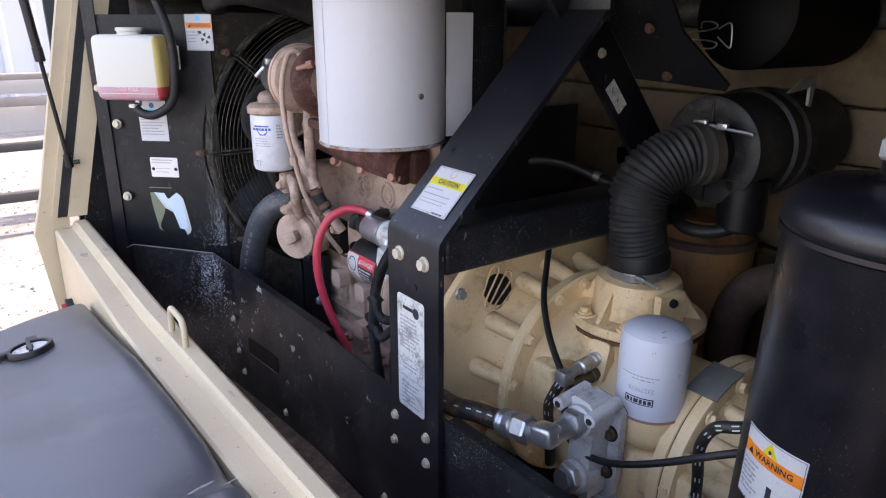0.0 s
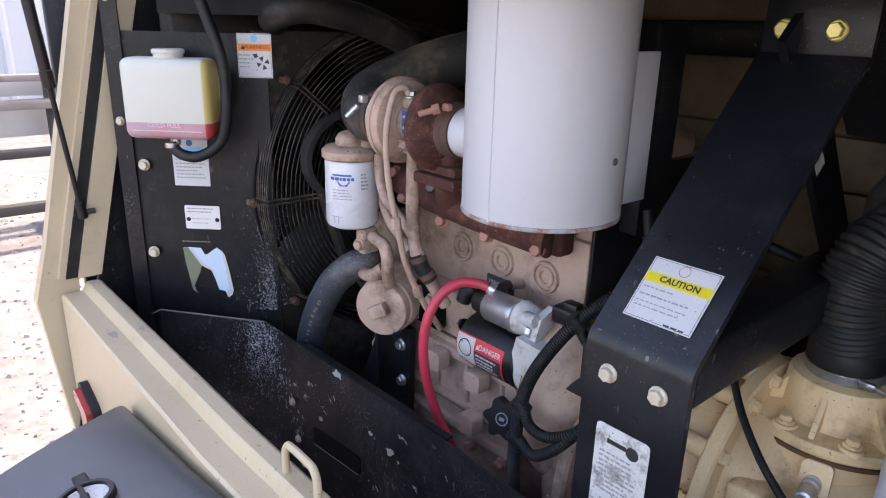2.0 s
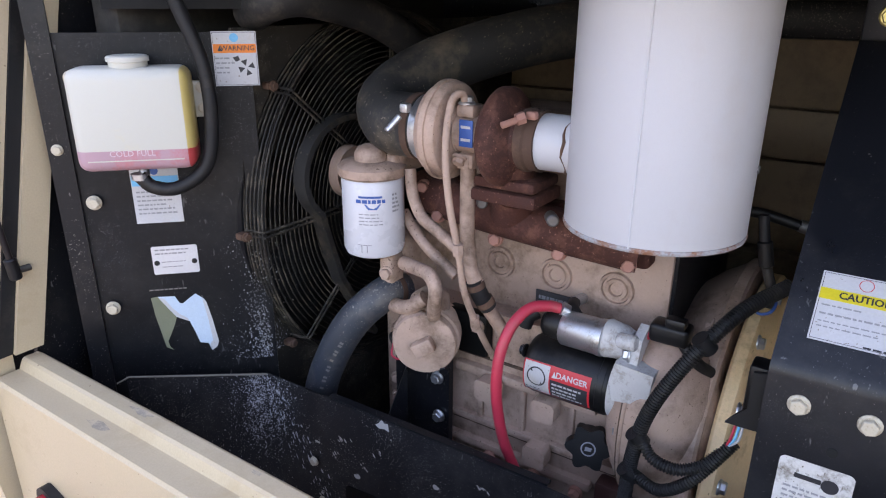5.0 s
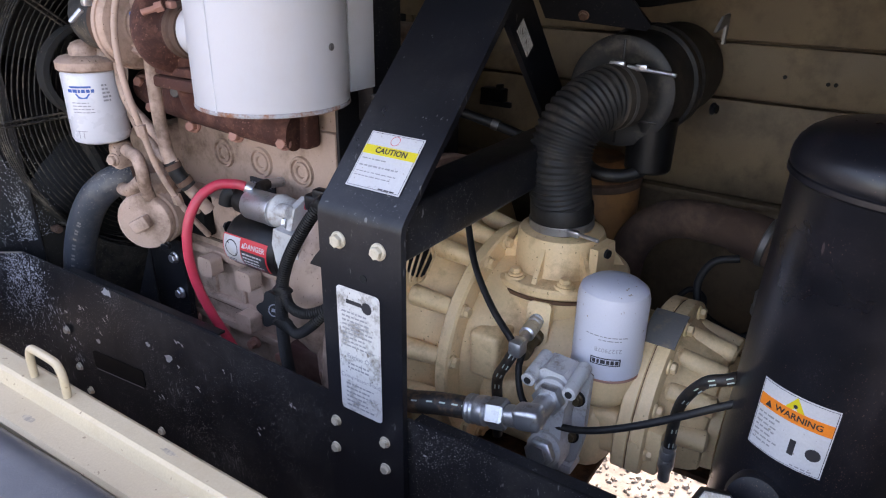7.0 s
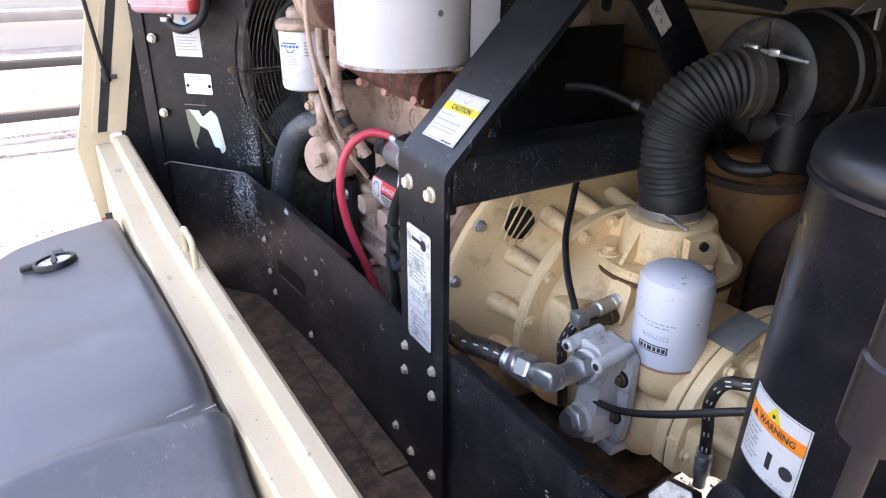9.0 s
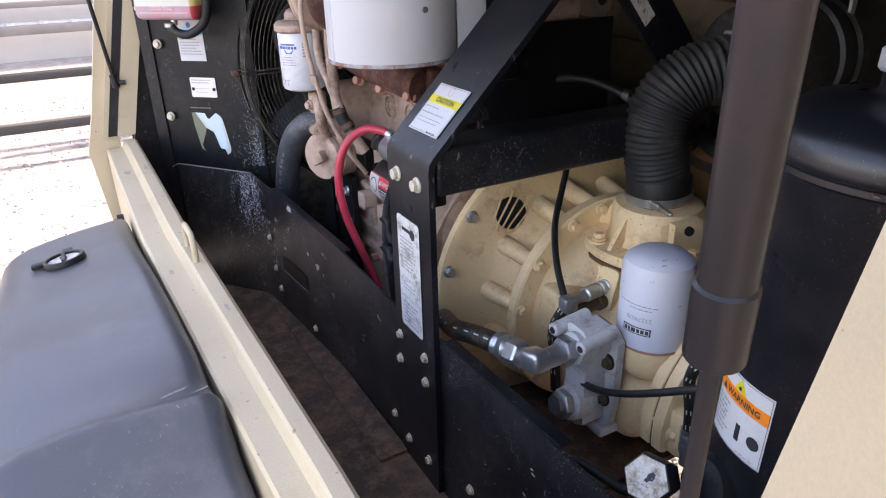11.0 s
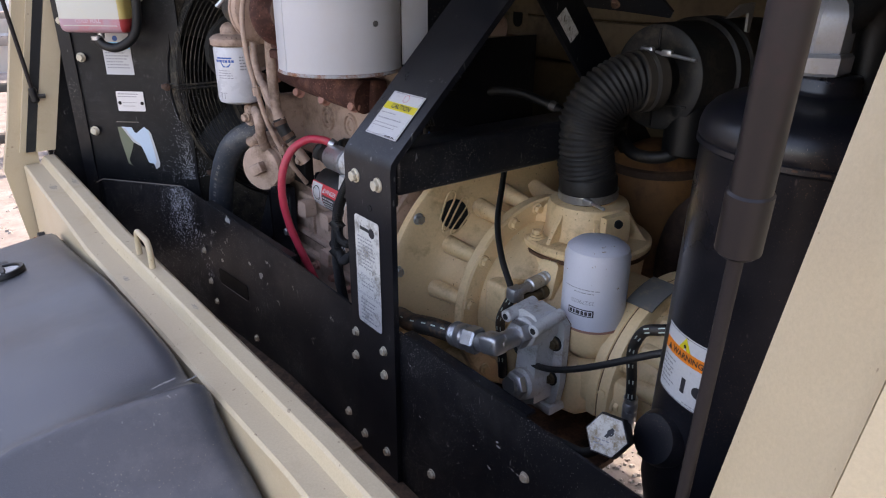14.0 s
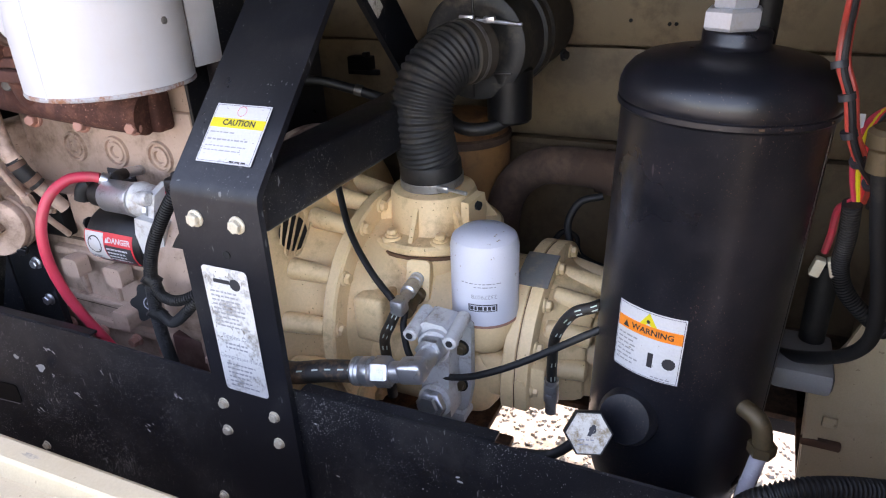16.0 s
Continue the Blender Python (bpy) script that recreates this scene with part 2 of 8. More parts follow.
M_FANFACE = mat("dirty_fan_cowl", (0.036, 0.032, 0.027), 0.75, var=0.4, dirt=(0.105, 0.087, 0.068), dirt_amt=0.52, dirt_scale=7, speck=(0.24, 0.23, 0.21), speck_amt=0.42, speck_scale=520, spec=0.2)
M_COOLANT_HOSE = mat("blue_black_hose", (0.042, 0.049, 0.062), 0.45, var=0.3, dirt=(0.105, 0.098, 0.092), dirt_amt=0.46, speck=(0.20, 0.19, 0.17), speck_amt=0.36, speck_scale=300, bump=0.15, spec=0.4)
M_BLACK_DEEP = mat("matt_black_moulding", (0.0030, 0.0031, 0.0036), 0.5, var=0.3, dirt=(0.008, 0.0078, 0.0076), dirt_amt=0.35, bump=0.1, spec=0.2)
M_STEELGREY = mat("bare_grey_steel", (0.20, 0.19, 0.18), 0.55, 0.2, var=0.2, dirt=(0.30, 0.24, 0.17), dirt_amt=0.35, dirt_scale=40, bump=0.2)
M_DIAL = mat("stained_dial", (0.60, 0.57, 0.50), 0.45, var=0.1, dirt=(0.24, 0.17, 0.09), dirt_amt=0.62, dirt_scale=70, bump=0.1)


# ---- mesh helpers ----
def mesh_from(bm, name, material, smooth=True, angle=35.0):
    bmesh.ops.recalc_face_normals(bm, faces=bm.faces)
    me = bpy.data.meshes.new(name)
    for f in bm.faces:
        f.smooth = smooth
    if smooth:
        lim = radians(angle)
        for e in bm.edges:
            if len(e.link_faces) == 2 and e.calc_face_angle(0.0) > lim:
                e.smooth = False
    bm.to_mesh(me)
    bm.free()
    me.materials.append(material)
    return me


def thing(name, at, label, category, group="", kind=""):
    ob = new(name)
    ob.empty_display_size = 0.05
    ob.matrix_world = Matrix.Translation(at)
    return tagged(ob, label, category, group, kind)


def part(name, bm, material, parent=None, label="", smooth=True, angle=35.0):
    """Links a bmesh, in world coordinates, as one mesh under a thing or a part."""
    ob = new(name, mesh_from(bm, name, material, smooth, angle))
    if parent is not None:
        ob.parent = parent
        at = parent.matrix_basis.translation if parent.parent is None else Vector((0, 0, 0))
        ob.matrix_parent_inverse = Matrix.Translation(-at)
    if label:
        ob["label"] = label
    return ob


def piece(name, me, m, parent, label=""):
    """One more object on a shared mesh, at the world pose m, under a thing or a part."""
    ob = new(name, me)
    ob.parent = parent
    at = parent.matrix_basis.translation if parent.parent is None else Vector((0, 0, 0))
    ob.matrix_parent_inverse = Matrix.Translation(-at)
    ob.matrix_basis = m
    if label:
        ob["label"] = label
    return ob


def single(name, bm, material, label, category, group="", kind="", smooth=True, angle=35.0):
    ob = new(name, mesh_from(bm, name, material, smooth, angle))
    return tagged(ob, label, category, group, kind)


def axes(d, up=(0, 0, 1)):
    z = Vector(d).normalized()
    u = Vector(up)
    if abs(z.dot(u)) > 0.98:
        u = Vector((1, 0, 0))
    x = u.cross(z).normalized()
    return x, z.cross(x).normalized(), z


def basis(origin, d, up=(0, 0, 1)):
    x, y, z = axes(d, up)
    m = Matrix((x, y, z)).transposed().to_4x4()
    m.translation = origin
    return m


def add_box(bm, c, s, bevel=0.0, m=None, seg=2):
    r = bmesh.ops.create_cube(bm, size=1.0)
    vs = r["verts"]
    bmesh.ops.scale(bm, vec=s, verts=vs)
    if bevel:
        es = list({e for v in vs for e in v.link_edges})
        out = bmesh.ops.bevel(bm, geom=es, offset=bevel, segments=seg, affect="EDGES", profile=0.5)
        vs = list({v for f in out["faces"] for v in f.verts} | {v for v in vs if v.is_valid})
    t = (m @ Matrix.Translation(c)) if m is not None else Matrix.Translation(c)
    bmesh.ops.transform(bm, matrix=t, verts=vs)
    return bm


def box(c, s, bevel=0.0, m=None, seg=2):
    return add_box(bmesh.new(), c, s, bevel, m, seg)


def add_lathe(bm, profile, m, n=32, closed=False):
    """Turns (radius, height) pairs round the z axis of m."""
    rings = []
    for r, h in profile:
        if r < 1e-6:
            rings.append([bm.verts.new(m @ Vector((0, 0, h)))])
        else:
            rings.append([bm.verts.new(m @ Vector((r * math.cos(2 * math.pi * i / n), r * math.sin(2 * math.pi * i / n), h))) for i in range(n)])
    pairs = list(zip(rings, rings[1:]))
    if closed:
        pairs.append((rings[-1], rings[0]))
    for a, b in pairs:
        for i in range(n):
            j = (i + 1) % n
            if len(a) == 1 and len(b) == 1:
                continue
            if len(a) == 1:
                bm.faces.new((a[0], b[i], b[j]))
            elif len(b) == 1:
                bm.faces.new((a[i], a[j], b[0]))
            else:
                bm.faces.new((a[i], a[j], b[j], b[i]))
    return bm


def lathe(profile, origin, d, n=32, closed=False):
    return add_lathe(bmesh.new(), profile, basis(Vector(origin), d), n, closed)


def add_rod(bm, a, b, r, n=16, chamfer=0.0, r2=None):
    a, b = Vector(a), Vector(b)
    h = (b - a).length
    r2 = r if r2 is None else r2
    c = min(chamfer, h * 0.4, r * 0.8)
    prof = [(0, 0), (r - c, 0), (r, c), (r2, h - c), (r2 - c, h), (0, h)] if c else [(0, 0), (r, 0), (r2, h), (0, h)]
    return add_lathe(bm, prof, basis(a, b - a), n)


def rod(a, b, r, n=20, chamfer=0.0, r2=None):
    return add_rod(bmesh.new(), a, b, r, n, chamfer, r2)


def spline(pts, n=10):
    """A smooth line through the points (Catmull-Rom)."""
    p = [Vector(q) for q in pts]
    p = [2 * p[0] - p[1]] + p + [2 * p[-1] - p[-2]]
    out = []
    for i in range(1, len(p) - 2):
        for k in range(n):
            t = k / n
            a, b, c, d = p[i - 1], p[i], p[i + 1], p[i + 2]
            out.append(0.5 * (2 * b + (c - a) * t + (2 * a - 5 * b + 4 * c - d) * t * t + (3 * b - a - 3 * c + d) * t ** 3))
    out.append(p[-2])
    return out


def resample(path, step):
    out, carry = [path[0]], 0.0
    for a, b in zip(path, path[1:]):
        d = (b - a).length
        s = step - carry
        while s <= d:
            out.append(a.lerp(b, s / d))
            s += step
        carry = d - (s - step)
    return out


def frames_along(path):
    fr, up = [], None
    for i, p in enumerate(path):
        t = (path[min(i + 1, len(path) - 1)] - path[max(i - 1, 0)]).normalized()
        if up is None:
            x, y, _ = axes(t)
        else:
            x = (up - t * up.dot(t)).normalized()
            y = t.cross(x)
        up = x
        fr.append((p, x, y, t))
    return fr


def add_sweep(bm, path, radius, n=14, cap=True):
    """A round tube along a line; radius is a number or a function of (index, share)."""
    fr = frames_along(path)
    rings = []
    for i, (p, x, y, t) in enumerate(fr):
        r = radius(i, i / (len(fr) - 1)) if callable(radius) else radius
        rings.append([bm.verts.new(p + (x * math.cos(2 * math.pi * k / n) + y * math.sin(2 * math.pi * k / n)) * r) for k in range(n)])
    for a, b in zip(rings, rings[1:]):
        for k in range(n):
            bm.faces.new((a[k], a[(k + 1) % n], b[(k + 1) % n], b[k]))
    if cap:
        bm.faces.new(list(reversed(rings[0])))
        bm.faces.new(rings[-1])
    return bm


def hose(pts, r, n=14, steps=10):
    return add_sweep(bmesh.new(), spline(pts, steps), r, n)


def loom(pts, r, pitch=0.0036, depth=0.0008, n=14):
    """A corrugated conduit."""
    path = resample(spline(pts, 24), pitch / 4)
    return add_sweep(bmesh.new(), path, lambda i, s: r + depth * (1 if i % 4 in (0, 1) else -1), n)


def prism(poly, origin, u, v, depth):
    """A flat outline (list of 2D points) in the plane of u and v, thickened along u x v."""
    bm = bmesh.new()
    o, u, v = Vector(origin), Vector(u).normalized(), Vector(v).normalized()
    w = u.cross(v)
    a = [bm.verts.new(o + u * x + v * y) for x, y in poly]
    b = [bm.verts.new(o + u * x + v * y + w * depth) for x, y in poly]
    bm.faces.new(list(reversed(a)))
    bm.faces.new(b)
    for i in range(len(poly)):
        j = (i + 1) % len(poly)
        bm.faces.new((a[i], a[j], b[j], b[i]))
    return bm


def rounded(w, h, r, n=5):
    pts = []
    for cx, cy, a0 in ((w / 2 - r, h / 2 - r, 0), (-w / 2 + r, h / 2 - r, 90), (-w / 2 + r, -h / 2 + r, 180), (w / 2 - r, -h / 2 + r, 270)):
        for k in range(n + 1):
            a = radians(a0 + 90 * k / n)
            pts.append((cx + r * math.cos(a), cy + r * math.sin(a)))
    return pts


def strip(profile, a, b, closed=True):
    """Extrudes an (x, z) outline along y from a to b."""
    bm = bmesh.new()
    p = [bm.verts.new((x, a, z)) for x, z in profile]
    q = [bm.verts.new((x, b, z)) for x, z in profile]
    for i in range(len(profile) - (0 if closed else 1)):
        j = (i + 1) % len(profile)
        bm.faces.new((p[i], p[j], q[j], q[i]))
    if closed:
        bm.faces.new(list(reversed(p)))
        bm.faces.new(q)
    return bm


def bevel_all(bm, w, seg=2, min_angle=30):
    es = [e for e in bm.edges if len(e.link_faces) == 2 and e.calc_face_angle(0) > radians(min_angle)]
    bmesh.ops.bevel(bm, geom=es, offset=w, segments=seg, affect="EDGES", profile=0.5)
    return bm


def bolt_mesh(name, r, h, material, flange=True, washer=0.0):
    bm = bmesh.new()
    m = Matrix.Identity(4)
    if flange:
        add_lathe(bm, [(0, 0), (r * 1.3, 0), (r * 1.3, h * 0.2), (r * 1.1, h * 0.35), (0, h * 0.35)], m, 18)
    add_lathe(bm, [(0, 0), (r, 0), (r, h * 0.88), (r * 0.86, h), (0, h)], m, 6)
    if washer:
        add_lathe(bm, [(0, 0), (washer, 0), (washer, h * 0.15), (0, h * 0.15)], m, 20)
    return mesh_from(bm, name, material, True, 25)


BOLT_M10 = bolt_mesh("bolt_head", 0.0082, 0.009, M_BOLT)
BOLT_M8 = bolt_mesh("small_bolt_head", 0.0062, 0.006, M_BOLT)
BOLT_DULL = bolt_mesh("dull_bolt_head", 0.0062, 0.006, M_STEELPIPE)
BOLT_GOLD = bolt_mesh("gold_bolt_head", 0.0095, 0.011, M_GOLD)
BOLT_CREAM = bolt_mesh("painted_bolt_head", 0.0085, 0.011, M_CREAM)
BOLT_TAN = bolt_mesh("engine_bolt_head", 0.0085, 0.010, M_TAN)
BOLT_RUST = bolt_mesh("rusty_bolt_head", 0.0085, 0.016, M_RUST_BOLT)
BOLT_STEEL = bolt_mesh("steel_bolt_head", 0.0085, 0.010, M_STEEL)
BOLT_BLACK = bolt_mesh("black_bolt_head", 0.0075, 0.008, M_BLACK)


def bolt(me, at, d, parent, name="bolt", label="", spin=None):
    m = basis(Vector(at), d) @ Matrix.Rotation(random.uniform(0, 1) if spin is None else spin, 4, "Z")
    return piece(name, me, m, parent, label)


# ---- printed labels ----
def flat_map(origin, u, v):
    o, u, v = Vector(origin), Vector(u).normalized(), Vector(v).normalized()
    w = u.cross(v)
    return lambda x, y, h: o + u * x + v * y + w * h


def round_map(axis, r, angle, z0, sign=1.0):
    """Wraps a label on an upright cylinder; angle: direction, degrees, of the label's middle."""
    a = Vector(axis)
    a0 = radians(angle)

    def f(x, y, h):
        t = a0 + sign * x / r
        return Vector((a.x + (r + h) * math.cos(t), a.y + (r + h) * math.sin(t), z0 + y))
    return f


def patch(fn, x0, y0, x1, y1, h0, h1, nx=1, ny=1):
    bm = bmesh.new()
    g = {}
    for k, h in enumerate((h0, h1)):
        for i in range(nx + 1):
            for j in range(ny + 1):
                g[k, i, j] = bm.verts.new(fn(x0 + (x1 - x0) * i / nx, y0 + (y1 - y0) * j / ny, h))
    for i in range(nx):
        for j in range(ny):
            for k in (0, 1):
                bm.faces.new((g[k, i, j], g[k, i + 1, j], g[k, i + 1, j + 1], g[k, i, j + 1]))
    for i in range(nx):
        bm.faces.new((g[0, i, 0], g[0, i + 1, 0], g[1, i + 1, 0], g[1, i, 0]))
        bm.faces.new((g[0, i, ny], g[0, i + 1, ny], g[1, i + 1, ny], g[1, i, ny]))
    for j in range(ny):
        bm.faces.new((g[0, 0, j], g[0, 0, j + 1], g[1, 0, j + 1], g[1, 0, j]))
        bm.faces.new((g[0, nx, j], g[0, nx, j + 1], g[1, nx, j + 1], g[1, nx, j]))
    return bm


def text_bm(fn, body, x, y, size, h=0.0007, turn=0.0, align="CENTER", bold=0.0):
    cu = bpy.data.curves.new("lettering", "FONT")
    cu.body, cu.size, cu.align_x, cu.align_y, cu.resolution_u = body, size, align, "CENTER", 2
    cu.offset = bold
    ob = bpy.data.objects.new("lettering", cu)
    scene.collection.objects.link(ob)
    me = bpy.data.meshes.new_from_object(ob.evaluated_get(bpy.context.evaluated_depsgraph_get()))
    bm = bmesh.new()
    bm.from_mesh(me)
    c, s = math.cos(radians(turn)), math.sin(radians(turn))
    for v in bm.verts:
        v.co = fn(x + v.co.x * c - v.co.y * s, y + v.co.x * s + v.co.y * c, h)
    bpy.data.objects.remove(ob)
    bpy.data.curves.remove(cu)
    bpy.data.meshes.remove(me)
    return bm


def shape_bm(fn, pts, h=0.0006):
    bm = bmesh.new()
    bm.faces.new([bm.verts.new(fn(x, y, h)) for x, y in pts])
    return bm


def bars(fn, x0, y_top, width, rows, pitch, thick, nx=1, h=0.0006, ragged=0.3, seed=1):
    """Rows of unreadable small print."""
    rnd = random.Random(seed)
    bm = bmesh.new()
    for k in range(rows):
        w = width * (1 - ragged * rnd.random())
        x, y = x0, y_top - k * pitch
        while x < x0 + w - 0.002:
            d = min(rnd.uniform(0.003, 0.008), x0 + w - x)
            bm.faces.new([bm.verts.new(fn(px, py, h)) for px, py in ((x, y), (x + d, y), (x + d, y - thick), (x, y - thick))])
            x += d + 0.0015
    return bm


def border_bm(fn, x0, y0, x1, y1, w=0.0005, h=0.0009):
    """A thin printed frame round a label."""
    bm = bmesh.new()
    for a, b, c, d in ((x0, y0, x1, y0 + w), (x0, y1 - w, x1, y1), (x0, y0, x0 + w, y1), (x1 - w, y0, x1, y1)):
        n = 8 if c - a > d - b else 1
        for k in range(n):
            p, q = a + (c - a) * k / n, a + (c - a) * (k + 1) / n
            bm.faces.new([bm.verts.new(fn(x, y, h)) for x, y in ((p, b), (q, b), (q, d), (p, d))])
    return bm


def ring_bm(fn, cx, cy, r0, r1, h=0.0007, n=20):
    bm = bmesh.new()
    a = [bm.verts.new(fn(cx + r0 * math.cos(2 * math.pi * i / n), cy + r0 * math.sin(2 * math.pi * i / n), h)) for i in range(n)]
    b = [bm.verts.new(fn(cx + r1 * math.cos(2 * math.pi * i / n), cy + r1 * math.sin(2 * math.pi * i / n), h)) for i in range(n)]
    for i in range(n):
        bm.faces.new((a[i], a[(i + 1) % n], b[(i + 1) % n], b[i]))
    return bm


# ---- ground and distance ----
def build_ground():
    bm = bmesh.new()
    bmesh.ops.create_grid(bm, x_segments=8, y_segments=8, size=400)
    m = mat("pale_gravel", (0.215, 0.203, 0.197), 0.95, var=0.5, scale=20, dirt=(0.115, 0.105, 0.10), dirt_amt=0.55, dirt_scale=14, bump=1.0, fine=90)
    single("ground", bm, m, "pale crushed gravel yard with scattered chips", "ground", kind="structure")
    rnd = random.Random(5)
    verts, faces = [], []
    for k in range(9600):
        if k < 3600:
            x, y = rnd.uniform(-1.6, 1.5), 1.7 + 4.5 * rnd.random() ** 1.6
        else:
            x, y = rnd.uniform(0.8, 1.9), rnd.uniform(-0.5, 0.9)
        s = rnd.uniform(0.004, 0.014) * (1.6 if rnd.random() < 0.08 else 1) * (0.75 if k >= 3600 else 1)
        a = rnd.uniform(0, 6.28)
        i = len(verts)
        for q in range(5):
            t = a + q * 1.2566
            e = s * rnd.uniform(0.7, 1.25)
            verts.append((x + e * math.cos(t), y + e * math.sin(t) * 0.8, -0.001))
        for q in range(5):
            t = a + q * 1.2566
            e = s * rnd.uniform(0.35, 0.7)
            verts.append((x + e * math.cos(t), y + e * math.sin(t) * 0.8, s * rnd.uniform(0.35, 0.7)))
        faces.append([i + 5 + q for q in range(5)])
        for q in range(5):
            faces.append([i + q, i + (q + 1) % 5, i + 5 + (q + 1) % 5, i + 5 + q])
    me = bpy.data.meshes.new("gravel_chips")
    me.from_pydata(verts, [], faces)
    me.materials.append(mat("gravel_chip", (0.25, 0.235, 0.228), 0.9, var=0.7, scale=8, bump=0.3))
    tagged(new("gravel_chips", me), "loose pale gravel chips on the yard", "gravel", kind="stuff")


build_ground()


def build_far_yard():
    pale = mat("white_cladding", (0.42, 0.44, 0.47), 0.5, var=0.05, scale=6, bump=0.05)
    pts, x = [], -9.0
    while x < 9.0:
        for dx, dy in ((0, 0), (0.16, 0), (0.19, -0.03), (0.23, -0.03), (0.26, 0)):
            pts.append((x + dx, 8.6 + dy))
        x += 0.30
    bm = bmesh.new()
    lo = [bm.verts.new((px, py, -0.05)) for px, py in pts]
    hi = [bm.verts.new((px, py, 3.6)) for px, py in pts]
    bk = [[bm.verts.new((px, 8.75, z)) for px, _ in (pts[0], pts[-1])] for z in (-0.05, 3.6)]
    for i in range(len(pts) - 1):
        bm.faces.new((lo[i], lo[i + 1], hi[i + 1], hi[i]))
    bm.faces.new((bk[0][0], bk[0][1], bk[1][1], bk[1][0]))
    shed = thing("storage_shed", (0, 8.7, 0), "white ribbed metal shed wall across the yard", "shed")
    part("cladding", bm, pale, shed, smooth=False)
    wood = mat("weathered_rail", (0.17, 0.155, 0.145), 0.8, var=0.3, bump=0.4)
    dark = mat("dark_rail", (0.028, 0.027, 0.026), 0.7, var=0.3, bump=0.3)
    white = mat("white_board", (0.40, 0.40, 0.40), 0.6, var=0.08, bump=0.1)
    rack = thing("pipe_rack", (0, 4.6, 0), "low yard rack with grey rails, white boards and dark base beams", "rack")
    for z, h, y, mt, nm in ((0.80, 0.035, 4.62, wood, "rail"), (0.665, 0.05, 4.60, wood, "rail"), (0.42, 0.045, 4.55, dark, "base_beam"), (0.20, 0.05, 4.25, dark, "base_beam")):
        part(nm, box((-0.8, y, z), (5.2, 0.06, h), 0.006), mt, rack)
    part("board", box((-0.9, 4.75, 0.74), (5.0, 0.03, 0.09), 0.004), white, rack, "white painted board")
    part("board", box((-0.9, 4.75, 0.555), (5.0, 0.03, 0.15), 0.004), white, rack, "white painted board")
    for x in (-2.4, -0.8, 0.93):
        part("post", box((x, 4.66, 0.41), (0.06, 0.06, 0.82), 0.005), dark, rack)
        part("foot", box((x, 4.45, 0.09), (0.06, 0.6, 0.18), 0.005), dark, rack)


build_far_yard()

# ---- machine canopy ----
LEAN_IN = 0.24      # the sides lean inwards above the sill


